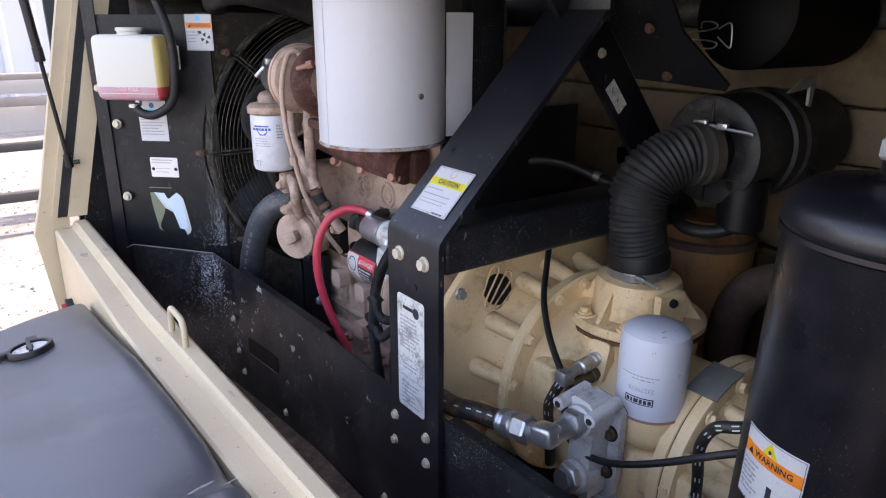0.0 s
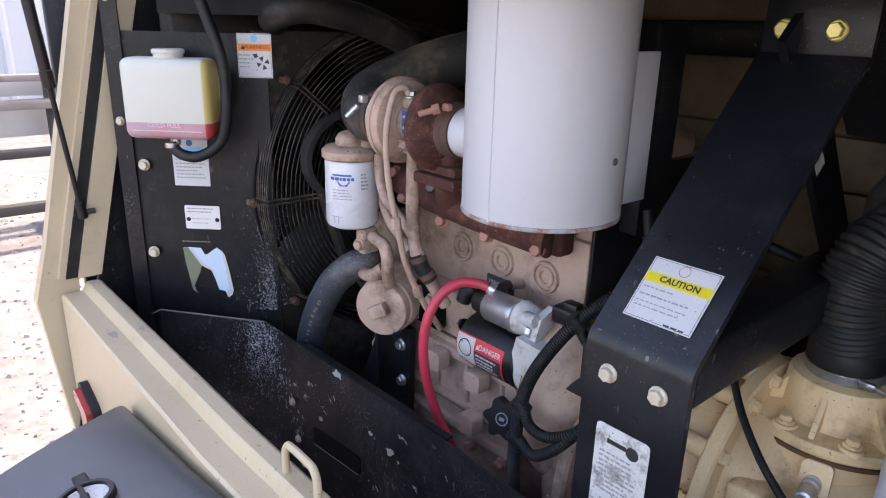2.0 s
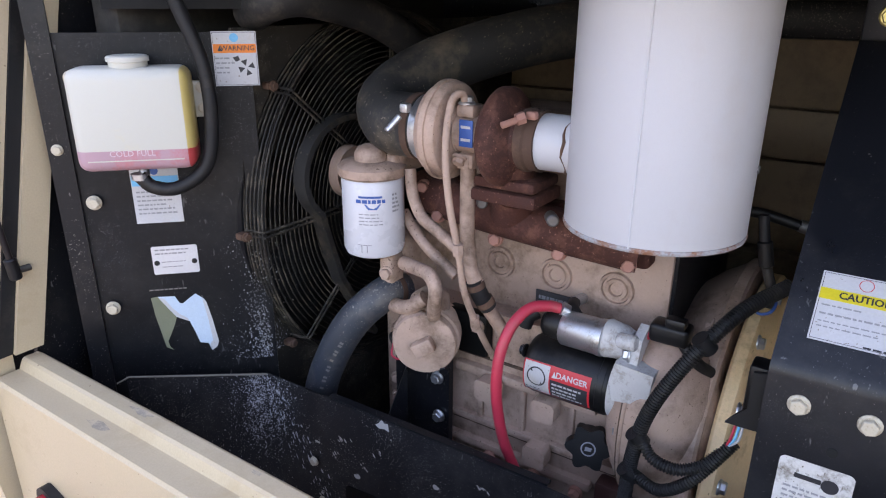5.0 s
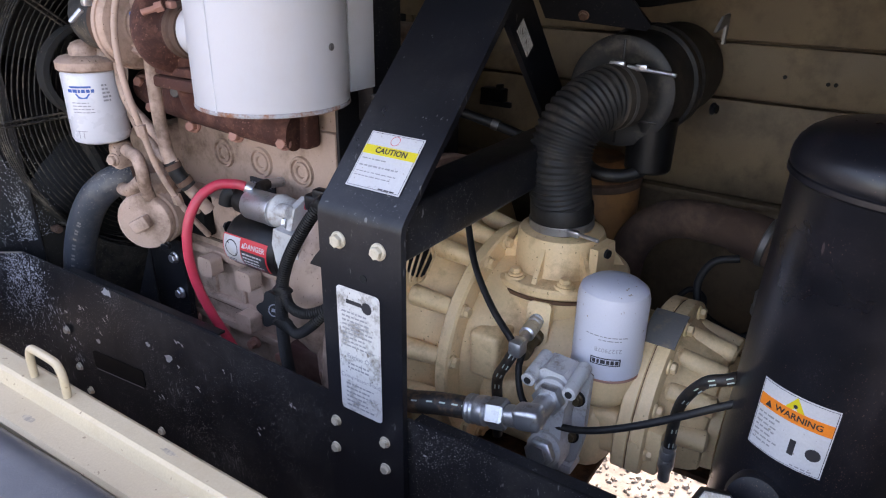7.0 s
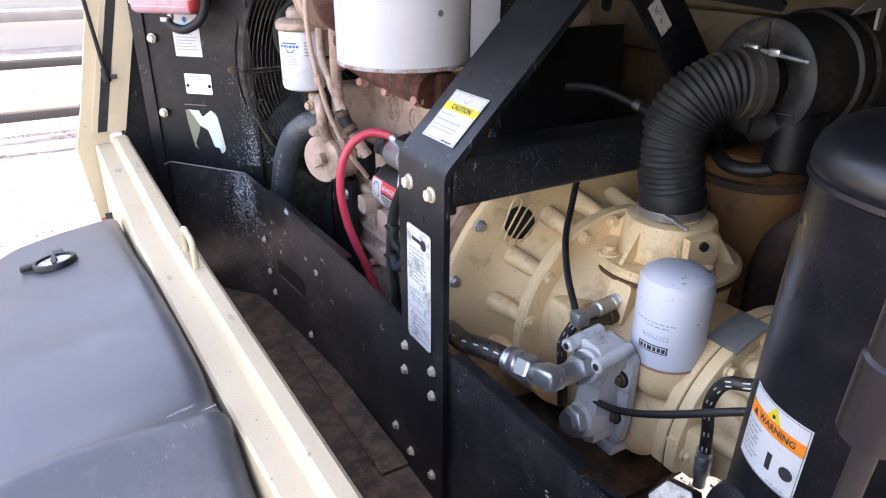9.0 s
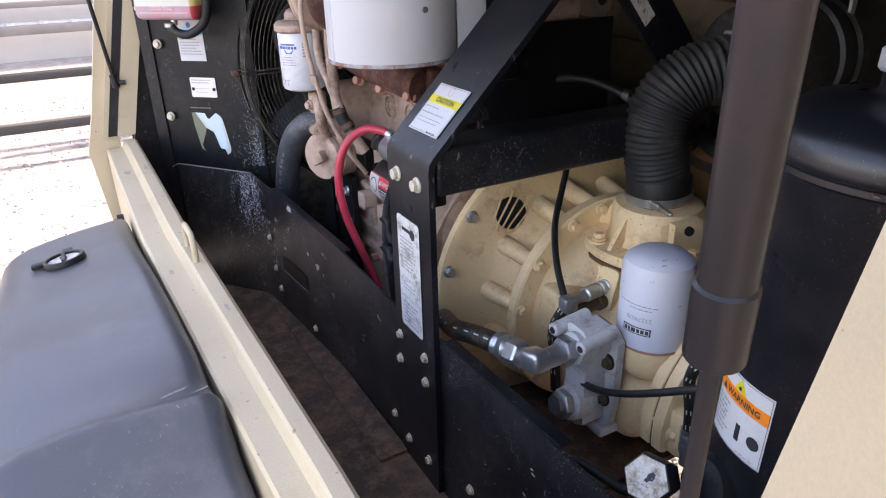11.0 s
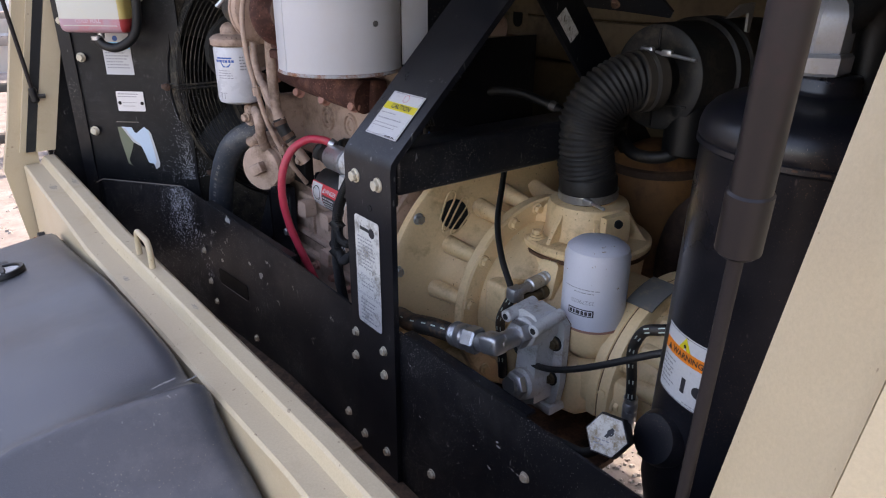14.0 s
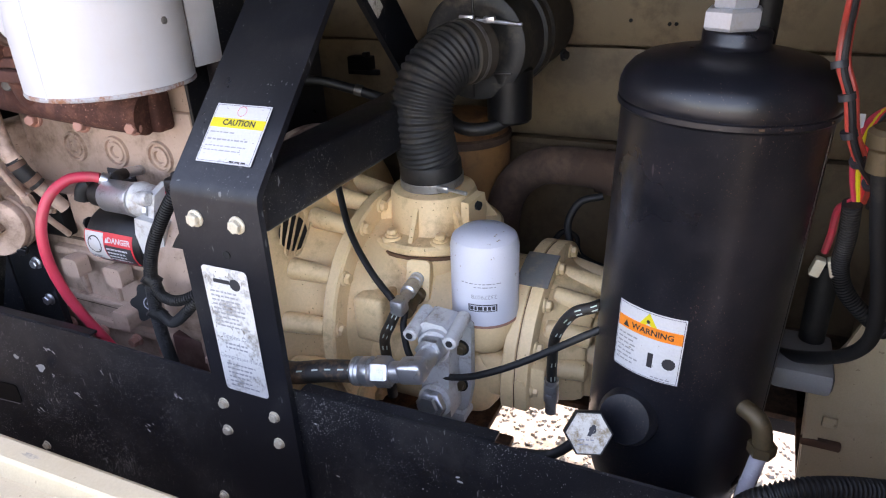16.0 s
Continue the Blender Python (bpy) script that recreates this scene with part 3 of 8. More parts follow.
def canopy():
    # back wall: the far side door seen from inside, three pressed boards with narrow seams
    wall = thing("wall_back", (1.46, 0.8, 0.36), "inner face of the far side door, beige darkened for the dim bay, with pressed seams", "wall", kind="structure")
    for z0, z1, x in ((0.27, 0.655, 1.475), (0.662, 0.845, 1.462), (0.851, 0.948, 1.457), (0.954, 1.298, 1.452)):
        part("panel", box((x, 0.85, (z0 + z1) / 2), (0.02, 2.02, z1 - z0), 0.003), M_BEIGE_DIM, wall)
    part("backing", box((1.492, 0.85, 0.785), (0.008, 2.02, 1.02), 0.001), M_BEIGE_DIM, wall)
    part("ledge", box((1.455, 0.85, 0.652), (0.03, 2.02, 0.012), 0.002), M_BEIGE_DIM, wall)
    part("upper_rail", box((1.425, 1.06, 1.115), (0.035, 1.48, 0.068), 0.006), M_BLACK, wall, "black steel rail along the top of the wall")
    part("slot_washer", bevel_all(prism(rounded(0.070, 0.108, 0.033), (1.4495, 1.333, 0.952), (0, -1, 0), (0, 0, 1), 0.004), 0.001), M_BEIGE_DIM, wall)
    part("slot", prism(rounded(0.034, 0.066, 0.016), (1.4440, 1.333, 0.952), (0, -1, 0), (0, 0, 1), 0.0015), M_DARK, wall)
    hole = mesh_from(add_rod(bmesh.new(), (0, 0, 0), (0, 0, 0.003), 0.0035, 10), "hole_plug", M_DARK)
    for y, z in ((0.475, 0.897), (0.405, 0.892), (0.393, 0.892), (0.28, 0.89), (0.60, 0.90)):
        piece("hole_plug", hole, basis(Vector((1.447, y, z)), (-1, 0, 0)), wall)
    single("back_skirt", box((1.60, 0.85, 0.89), (0.02, 2.06, 0.86), 0.003), M_BEIGE, "beige outer skirt of the far side", "panel", kind="structure")
    # roof and end walls
    # The roof is unseen; its front edge is set by the shade it gives.
    roof = bmesh.new()
    add_box(roof, (1.04, 0.90, 1.332), (1.12, 2.06, 0.02), 0.004)
    single("ceiling", roof, M_BLACK_DUSTY, "black lined roof of the canopy, out of view, set to shade the bay", "ceiling", kind="structure")
    single("roof_skin", box((1.04, 0.90, 1.3465), (1.13, 2.07, 0.008), 0.003), M_BEIGE, "beige outer skin of the canopy roof", "roof", kind="structure")
    single("wall_rear", box((0.98, 1.93, 0.80), (1.20, 0.02, 1.0), 0.003), M_BLACK, "dark rear end wall behind the radiator", "wall", kind="structure")
    # far corner post with rubber seal
    def leaning(y0, y1, xa, xb, z0, z1, d=0.0):
        bm = bmesh.new()
        g = []
        for z in (z0, z1):
            s = LEAN_IN * (z - 0.66)
            g.append([bm.verts.new((x + s, y, z)) for x, y in ((xa, y0), (xb, y0), (xb, y1), (xa, y1))])
        bm.faces.new(list(reversed(g[0])))
        bm.faces.new(g[1])
        for i in range(4):
            bm.faces.new((g[0][i], g[0][(i + 1) % 4], g[1][(i + 1) % 4], g[1][i]))
        return bm
    post = thing("corner_post", (0.33, 1.79, 0.65), "beige folded corner post with a black rubber door seal", "post", kind="structure")
    part("inner_flange", bevel_all(leaning(1.775, 1.79, 0.338, 0.378, 0.66, 1.30), 0.003), M_BEIGE, post)
    part("seal", bevel_all(leaning(1.782, 1.80, 0.318, 0.3375, 0.66, 1.30), 0.003), M_RUBBER, post, "black rubber seal strip")
    part("outer_flange", bevel_all(leaning(1.785, 1.80, 0.306, 0.3175, 0.66, 1.30), 0.002), M_BEIGE, post)
    part("end_cap", bevel_all(prism([(0.30, 0.30), (0.33, 0.30), (0.345, 0.70), (0.47, 1.30), (0.43, 1.30), (0.296, 0.72), (0.268, 0.62)], (0, 1.83, 0), (1, 0, 0), (0, 0, 1), 0.03), 0.004), M_BEIGE, post)
    part("inner_panel", leaning(1.795, 1.803, 0.379, 0.47, 0.30, 1.30), M_BLACK, post, "black inner side panel")
    # Unseen rail added to keep sky light off the upper bay.
    head = thing("door_header", (0.49, 0.88, 1.22), "beige header rail added out of view above the opening to shade the bay", "rail", kind="structure")
    part("rail", bevel_all(box((0.500, 0.885, 1.262), (0.036, 1.86, 0.112)), 0.004), M_BEIGE, head)
    part("seal", bevel_all(box((0.4785, 0.885, 1.225), (0.006, 1.80, 0.020)), 0.002), M_RUBBER, head, "black rubber seal strip")
    return leaning


leaning = canopy()


def swell(y):
    """How far the side has swung inwards at y: nothing at the far end, full from the wheel forward."""
    return min(1.0, max(0.0, (1.15 - y) / 0.70))


def build_sill():
    y0, y1 = 0.02, 1.79
    sill = thing("door_sill", (0.34, 0.9, 0.30), "beige painted steel door sill with a raised inner lip", "sill", kind="structure")
    prof = [(0.307, 0.30), (0.3070, 0.626), (0.3110, 0.630), (0.3440, 0.630), (0.3500, 0.643), (0.3540, 0.646), (0.3740, 0.646), (0.3800, 0.641), (0.3800, 0.590), (0.3770, 0.590), (0.3770, 0.638),
            (0.3530, 0.641), (0.3430, 0.624), (0.3130, 0.624), (0.311, 0.30)]
    bm = bmesh.new()
    rows = []
    for y in (y0, 0.25, 0.45, 0.55, 0.65, 0.75, 0.85, 0.95, 1.05, 1.15, 1.45, y1):
        rows.append([bm.verts.new((x + swell(y) * (0.026 - 0.013 * min(1.0, (x - 0.307) / 0.073)), y, z)) for x, z in prof])
    for r0, r1 in zip(rows, rows[1:]):
        for i in range(len(prof)):
            bm.faces.new((r0[i], r0[(i + 1) % len(prof)], r1[(i + 1) % len(prof)], r1[i]))
    bm.faces.new(rows[0])
    bm.faces.new(list(reversed(rows[-1])))
    part("sill_panel", bm, M_BEIGE, sill, angle=20)
    scuff = mat("grey_scuff", (0.37, 0.315, 0.245), 0.6, var=0.3, scale=90, dirt=(0.52, 0.42, 0.29), dirt_amt=0.6, dirt_scale=90)
    rs = random.Random(21)
    for x, y, z, a, b in ((0.366, 1.515, 0.6468, 0.034, 0.007), (0.330, 1.560, 0.6306, 0.030, 0.008), (0.368, 1.30, 0.6468, 0.010, 0.004), (0.326, 0.985, 0.6306, 0.014, 0.005), (0.364, 0.80, 0.6468, 0.016, 0.004)):
        fs = flat_map((x + swell(y) * 0.016, y, z), (0, -1, 0), (1, 0, 0))
        part("scuff", shape_bm(fs, [(a * (0.45 + 0.55 * rs.random()) * math.cos(q), b * (0.4 + 0.6 * rs.random()) * math.sin(q)) for q in [k * 0.524 for k in range(12)]], 0.0003), scuff, sill, "grey scuffed paint")
    hook = thing("latch_staple", (0.363, 1.0, 0.655), "beige painted steel latch staple on the sill", "latch")
    y_a, y_b, zt = 0.968, 1.036, 0.686
    path = spline([(0.365, y_a, 0.643), (0.365, y_a, 0.67), (0.365, y_a + 0.006, zt - 0.003), (0.365, y_a + 0.016, zt), (0.365, y_b - 0.016, zt), (0.365, y_b - 0.006, zt - 0.003), (0.365, y_b, 0.67), (0.365, y_b, 0.643)], 6)
    part("staple", add_sweep(bmesh.new(), path, 0.0046, 12), M_BEIGE, hook)
    lamp = thing("marker_lamp", (0.305, 1.66, 0.47), "red side marker lamp in a dark rubber surround", "lamp")
    m = Matrix(((0, 0, -1, 0.3065), (-0.94, 0.34, 0, 1.652), (-0.34, -0.94, 0, 0.466), (0, 0, 0, 1)))
    def dome(w, h, d, r):
        bm = prism(rounded(w, h, r, 8), m.translation, m.col[0].to_3d(), m.col[1].to_3d(), -d)
        return bevel_all(bm, 0.006, 3)
    part("surround", dome(0.098, 0.044, 0.014, 0.021), M_RUBBER, lamp)
    part("lens", dome(0.078, 0.028, 0.024, 0.0135), mat("red_lens", (0.42, 0.022, 0.030), 0.2, var=0.2, coat=0.4, bump=0.02), lamp, "faded red lens")


build_sill()


def build_fender():
    """The wheel guard: a narrow rounded top that breaks downwards at a dented crease."""
    fd = thing("fender", (0.19, 0.8, 0.30), "dented dark grey steel wheel fender beside the sill", "fender")
    bm = bmesh.new()
    XO, XI = 0.066, 0.304
    crown = [(0.20, 0.365), (0.42, 0.532), (0.52, 0.597), (0.588, 0.637), (0.622, 0.652), (0.85, 0.651), (1.0, 0.640), (1.21, 0.610), (1.36, 0.592), (1.43, 0.583)]
    def top_at(y):
        for (ya, za), (yb, zb) in zip(crown, crown[1:]):
            if y <= yb:
                return za + (zb - za) * (y - ya) / (yb - ya)
        return crown[-1][1]
    cross = [(XO, -0.30), (XO + 0.001, -0.11), (XO + 0.004, -0.060), (XO + 0.010, -0.034), (XO + 0.020, -0.017), (XO + 0.034, -0.007), (XO + 0.052, -0.002)]
    cross += [(XO + 0.052 + 0.013 * k, 0.0) for k in range(1, 13)]
    cross += [(XI - 0.022, 0.0), (XI - 0.012, -0.002), (XI - 0.005, -0.008), (XI - 0.001, -0.018), (XI, -0.030), (XI, -0.10), (XI, -0.30)]
    rows = []
    for k in range(181):
        s = k / 180
        row = []
        for x, dz in cross:
            w = (x - XO) / (XI - XO)
            y = 0.20 + (1.215 - 0.105 * (1 - w)) * s
            z = top_at(y) - 0.09 * (XI - x)
            if dz > -0.05:
                yc = 0.624 - 0.014 * (1 - w) + 0.010 * math.sin(5 * w)
                d = y - yc
                z += 0.008 * math.exp(-abs(d / 0.012) ** 1.4) * (0.25 + w)
                z -= 0.016 * math.exp(-((d - 0.055) / 0.045) ** 2) * w ** 2.2
                z -= 0.010 * math.exp(-((d + 0.050) / 0.035) ** 2) * w ** 3
                z -= 0.006 * math.exp(-((y - 0.93) / 0.10) ** 2) * math.exp(-((w - 0.45) / 0.3) ** 2)
                z += 0.003 * math.sin(9 * y + 4 * w)
            row.append(bm.verts.new((x + 0.025 * swell(y) * w, y, z + dz)))
        rows.append(row)
    for a, b in zip(rows, rows[1:]):
        for i in range(len(a) - 1):
            bm.faces.new((a[i], a[i + 1], b[i + 1], b[i]))
    bm.faces.new(rows[-1])
    bm.faces.new(list(reversed(rows[0])))
    part("skin", bm, M_FENDER, fd, angle=50)
    # Pale streaks paint in the highlight along the dented crease.
    bare = mat("pale_crease_glint", (0.26, 0.25, 0.24), 0.55, var=0.3, scale=90, dirt=(0.07, 0.073, 0.08), dirt_amt=0.6, dirt_scale=120)
    rs = random.Random(31)
    for x, y, a, b in ((0.280, 0.624, 0.020, 0.0022), (0.305, 0.616, 0.010, 0.0016)):
        z = top_at(y) - 0.09 * (XI - x) + 0.0088
        fs = flat_map((x, y, z), (1, 0.10, 0.09), (-0.1, 1, 0.05))
        part("scuff", shape_bm(fs, [(a * (0.5 + 0.5 * rs.random()) * math.cos(q), b * (0.4 + 0.6 * rs.random()) * math.sin(q)) for q in [k * 0.524 for k in range(12)]], 0.0006), bare, fd, "pale streak painted for the highlight on the crease")
    cap = thing("strainer_ring", (0.188, 1.178, 0.605), "small black ring with a dirty white disc on the fender", "ring")
    c = Vector((0.188, 1.178, 0.6055))
    m = basis(c, (-0.12, 0.10, 1))
    part("rim", add_lathe(bmesh.new(), [(0.0255, 0.0), (0.0325, 0.0), (0.0325, 0.007), (0.0312, 0.009), (0.0265, 0.009), (0.0255, 0.007)], m, 32, True), M_PLASTIC, cap)
    part("disc", add_lathe(bmesh.new(), [(0, 0.003), (0.0254, 0.003), (0.0254, 0.005), (0, 0.005)], m, 28), M_LABEL_WORN, cap, "dirty white disc")
    part("cross_bar", box((0, 0, 0.008), (0.050, 0.006, 0.006), 0.001, m), M_PLASTIC, cap)
    part("knob", add_lathe(bmesh.new(), [(0, 0.005), (0.005, 0.005), (0.005, 0.010), (0, 0.011)], m, 12), M_PLASTIC, cap)
    part("lug", bevel_all(box((-0.012, -0.040, 0.004), (0.016, 0.020, 0.008), 0, m), 0.002), M_PLASTIC, cap)
    part("lug", bevel_all(box((-0.042, 0.006, 0.004), (0.026, 0.016, 0.008), 0, m), 0.002), M_PLASTIC, cap)


build_fender()


def build_floor():
    pan = bmesh.new()
    add_box(pan, (0.505, 0.92, 0.272), (0.26, 1.72, 0.012), 0.002)
    single("floor", pan, M_GRIME, "floor pan thick with oily brown dirt", "floor", kind="structure")
    beam = bmesh.new()
    add_box(beam, (0.70, 0.92, 0.24), (0.11, 1.9, 0.10), 0.006)
    single("frame_rail", beam, M_BLACK, "black steel chassis rail under the guards", "rail", kind="structure")
    beam = bmesh.new()
    add_box(beam, (1.30, 0.92, 0.24), (0.10, 1.9, 0.10), 0.006)
    single("frame_rail_far", beam, M_BLACK, "black steel chassis rail of the far side", "rail", kind="structure")
    for c, s in (((1.13, 1.245, 0.29), (0.75, 1.34, 0.012)), ((1.285, 0.39, 0.29), (0.44, 0.366, 0.012)), ((1.335, 0.09, 0.29), (0.34, 0.22, 0.012)), ((0.95, 0.045, 0.29), (0.60, 0.11, 0.012)), ((0.86, 0.555, 0.28), (0.19, 0.05, 0.012))):
        under = bmesh.new()
        add_box(under, c, s, 0.002)
        single("belly_pan", under, M_GRIME, "dark oily belly pan of the machine", "floor", kind="structure")


build_floor()


def build_guards():
    t = 0.004
    g = thing("guard_panel", (0.61, 1.2, 0.28), "black sheet steel guard with scraped paint in front of the engine", "guard")
    # face: from the shroud corner forward to the post
    def plate(pts_top, z_bot, inward=t):
        bm = bmesh.new()
        fr, bk = [], []
        for (x, y, z), d in pts_top:
            dx, dy = d
            fr.append((bm.verts.new((x, y, z)), bm.verts.new((x, y, z_bot))))
            bk.append((bm.verts.new((x + dx * inward, y + dy * inward, z)), bm.verts.new((x + dx * inward, y + dy * inward, z_bot))))
        for i in range(len(fr) - 1):
            bm.faces.new((fr[i][0], fr[i + 1][0], fr[i + 1][1], fr[i][1]))
            bm.faces.new((bk[i][0], bk[i][1], bk[i + 1][1], bk[i + 1][0]))
            bm.faces.new((fr[i][0], bk[i][0], bk[i + 1][0], fr[i + 1][0]))
            bm.faces.new((fr[i][1], fr[i + 1][1], bk[i + 1][1], bk[i][1]))
        for i in (0, -1):
            bm.faces.new((fr[i][0], fr[i][1], bk[i][1], bk[i][0]))
        return bm
    n = (1.0, 0.0)
    part("face", plate([((0.629, 0.834, 0.553), n), ((0.625, 1.10, 0.562), n), ((0.596, 1.42, 0.583), n), ((0.583, 1.525, 0.593), (0.8, 0.6)), ((0.452, 1.698, 0.593), (0.75, 0.65))], 0.28), M_BLACK_DUSTY, g)
    part("top_lip", plate([((0.6302, 1.06, 0.5635), n), ((0.599, 1.41, 0.5850), n)], 0.560, 0.012), M_BLACK, g)
    part("bottom_flange", box((0.600, 1.16, 0.283), (0.05, 0.68, 0.005), 0.001), M_GRIME, g)
    for at in ((0.611, 1.228, 0.319), (0.6265, 0.862, 0.334), (0.590, 1.44, 0.46), (0.593, 1.43, 0.385), (0.594, 1.41, 0.34)):
        bolt(BOLT_M8, at, (-1, 0, 0), g)
    g2 = thing("guard_panel", (0.64, 0.5, 0.28), "black sheet steel guard in front of the compressor", "guard")
    part("face", plate([((0.6365, 0.716, 0.557), n), ((0.640, 0.50, 0.556), n), ((0.645, 0.10, 0.553), n)], 0.24), M_BLACK_DUSTY, g2)
    part("top_lip", plate([((0.6365, 0.700, 0.5615), n), ((0.643, 0.446, 0.5605), n)], 0.557, 0.016), M_BLACK, g2)
    bolt(BOLT_M8, (0.6380, 0.632, 0.345), (-1, 0, 0), g2)
    bolt(BOLT_M8, (0.642, 0.44, 0.47), (-1, 0, 0), g2)
    rec = part("pressed_slot", prism(rounded(0.132, 0.036, 0.006), (0.6047, 1.318, 0.416), (0.0906, -0.996, 0), (0, 0, 1), 0.0012), M_BLACK_DEEP, g, "pressed dark slot with a bare metal edge")
    part("bare_edge", add_sweep(bmesh.new(), [Vector((0.5975, 1.380, 0.397)), Vector((0.6085, 1.258, 0.397))], 0.0007, 6), M_STEELGREY, rec)
    part("worn_edge", add_sweep(bmesh.new(), [Vector((0.5822, 1.5240, 0.5935)), Vector((0.520, 1.6060, 0.5935)), Vector((0.4535, 1.6945, 0.5935)), Vector((0.440, 1.706, 0.585))], 0.0014, 6), plain("worn_tan_edge", (0.24, 0.21, 0.17), 0.7), g, "paint worn to tan along the edge")
    # paint scrapes where the metal shows
    scr = plain("bare_scrape", (0.52, 0.50, 0.46), 0.6)
    rnd = random.Random(3)
    for at, s in (((0.6105, 1.31, 0.568), 0.016), ((0.605, 1.36, 0.46), 0.008), ((0.613, 1.22, 0.50), 0.007), ((0.615, 1.17, 0.49), 0.012), ((0.595, 1.43, 0.50), 0.007)):
        fn = flat_map((at[0] - 0.0012 - 0.003, at[1], at[2]), (0.08, -1, 0), (0, 0, 1))
        part("scrape", shape_bm(fn, [(s * (0.4 + 0.6 * rnd.random()) * math.cos(a), s * 0.8 * (0.3 + 0.7 * rnd.random()) * math.sin(a)) for a in [k * 0.698 for k in range(9)]]), scr, g, "bare metal scrape")
    for y, z, spread, strokes in ((1.384, 0.518, 0.016, 9), (1.393, 0.491, 0.010, 6), (1.346, 0.485, 0.012, 7), (1.150, 0.528, 0.009, 6), (1.157, 0.474, 0.006, 3), (1.117, 0.449, 0.008, 4),
                                  (1.216, 0.401, 0.012, 5), (1.051, 0.501, 0.006, 3), (1.430, 0.400, 0.010, 4), (1.311, 0.518, 0.007, 3), (0.98, 0.43, 0.010, 4), (0.91, 0.50, 0.008, 4)):
        bm = bmesh.new()
        for k in range(strokes):
            yy, zz = y + rnd.gauss(0, spread * 0.6), z + rnd.gauss(0, spread * 0.45)
            x = 0.629 - 0.015 * (yy - 0.834) - (0.09 * (yy - 1.10) if yy > 1.10 else 0.0) - 0.0024
            sz, slope = rnd.uniform(0.0016, 0.0052), rnd.uniform(-1.2, -0.5)
            du, dv = Vector((0.05, -math.cos(slope), math.sin(slope))), Vector((0, math.sin(slope), math.cos(slope)))
            bm.faces.new([bm.verts.new(Vector((x, yy, zz)) + du * sz * rnd.uniform(0.6, 1.2) * math.cos(a) + dv * sz * 0.3 * rnd.uniform(0.5, 1.4) * math.sin(a)) for a in [j * 0.898 for j in range(7)]])
        part("scrape", bm, scr, g, "bare metal scrapes")
    for k in range(20):
        y, z = rnd.uniform(0.12, 0.69), rnd.uniform(0.33, 0.55)
        s, tilt = rnd.uniform(0.0015, 0.0055), rnd.uniform(-0.5, 1.3)
        fn = flat_map((0.6365 + 0.0138 * (0.716 - y) - 0.0008, y, z), (0, -math.cos(tilt), math.sin(tilt)), (0, math.sin(tilt), math.cos(tilt)))
        part("scrape", shape_bm(fn, [(s * (0.5 + 0.5 * rnd.random()) * math.cos(a), s * 0.4 * (0.3 + 0.7 * rnd.random()) * math.sin(a)) for a in [j * 0.785 for j in range(8)]], 0.0003), scr, g2, "bare metal scrape")


build_guards()


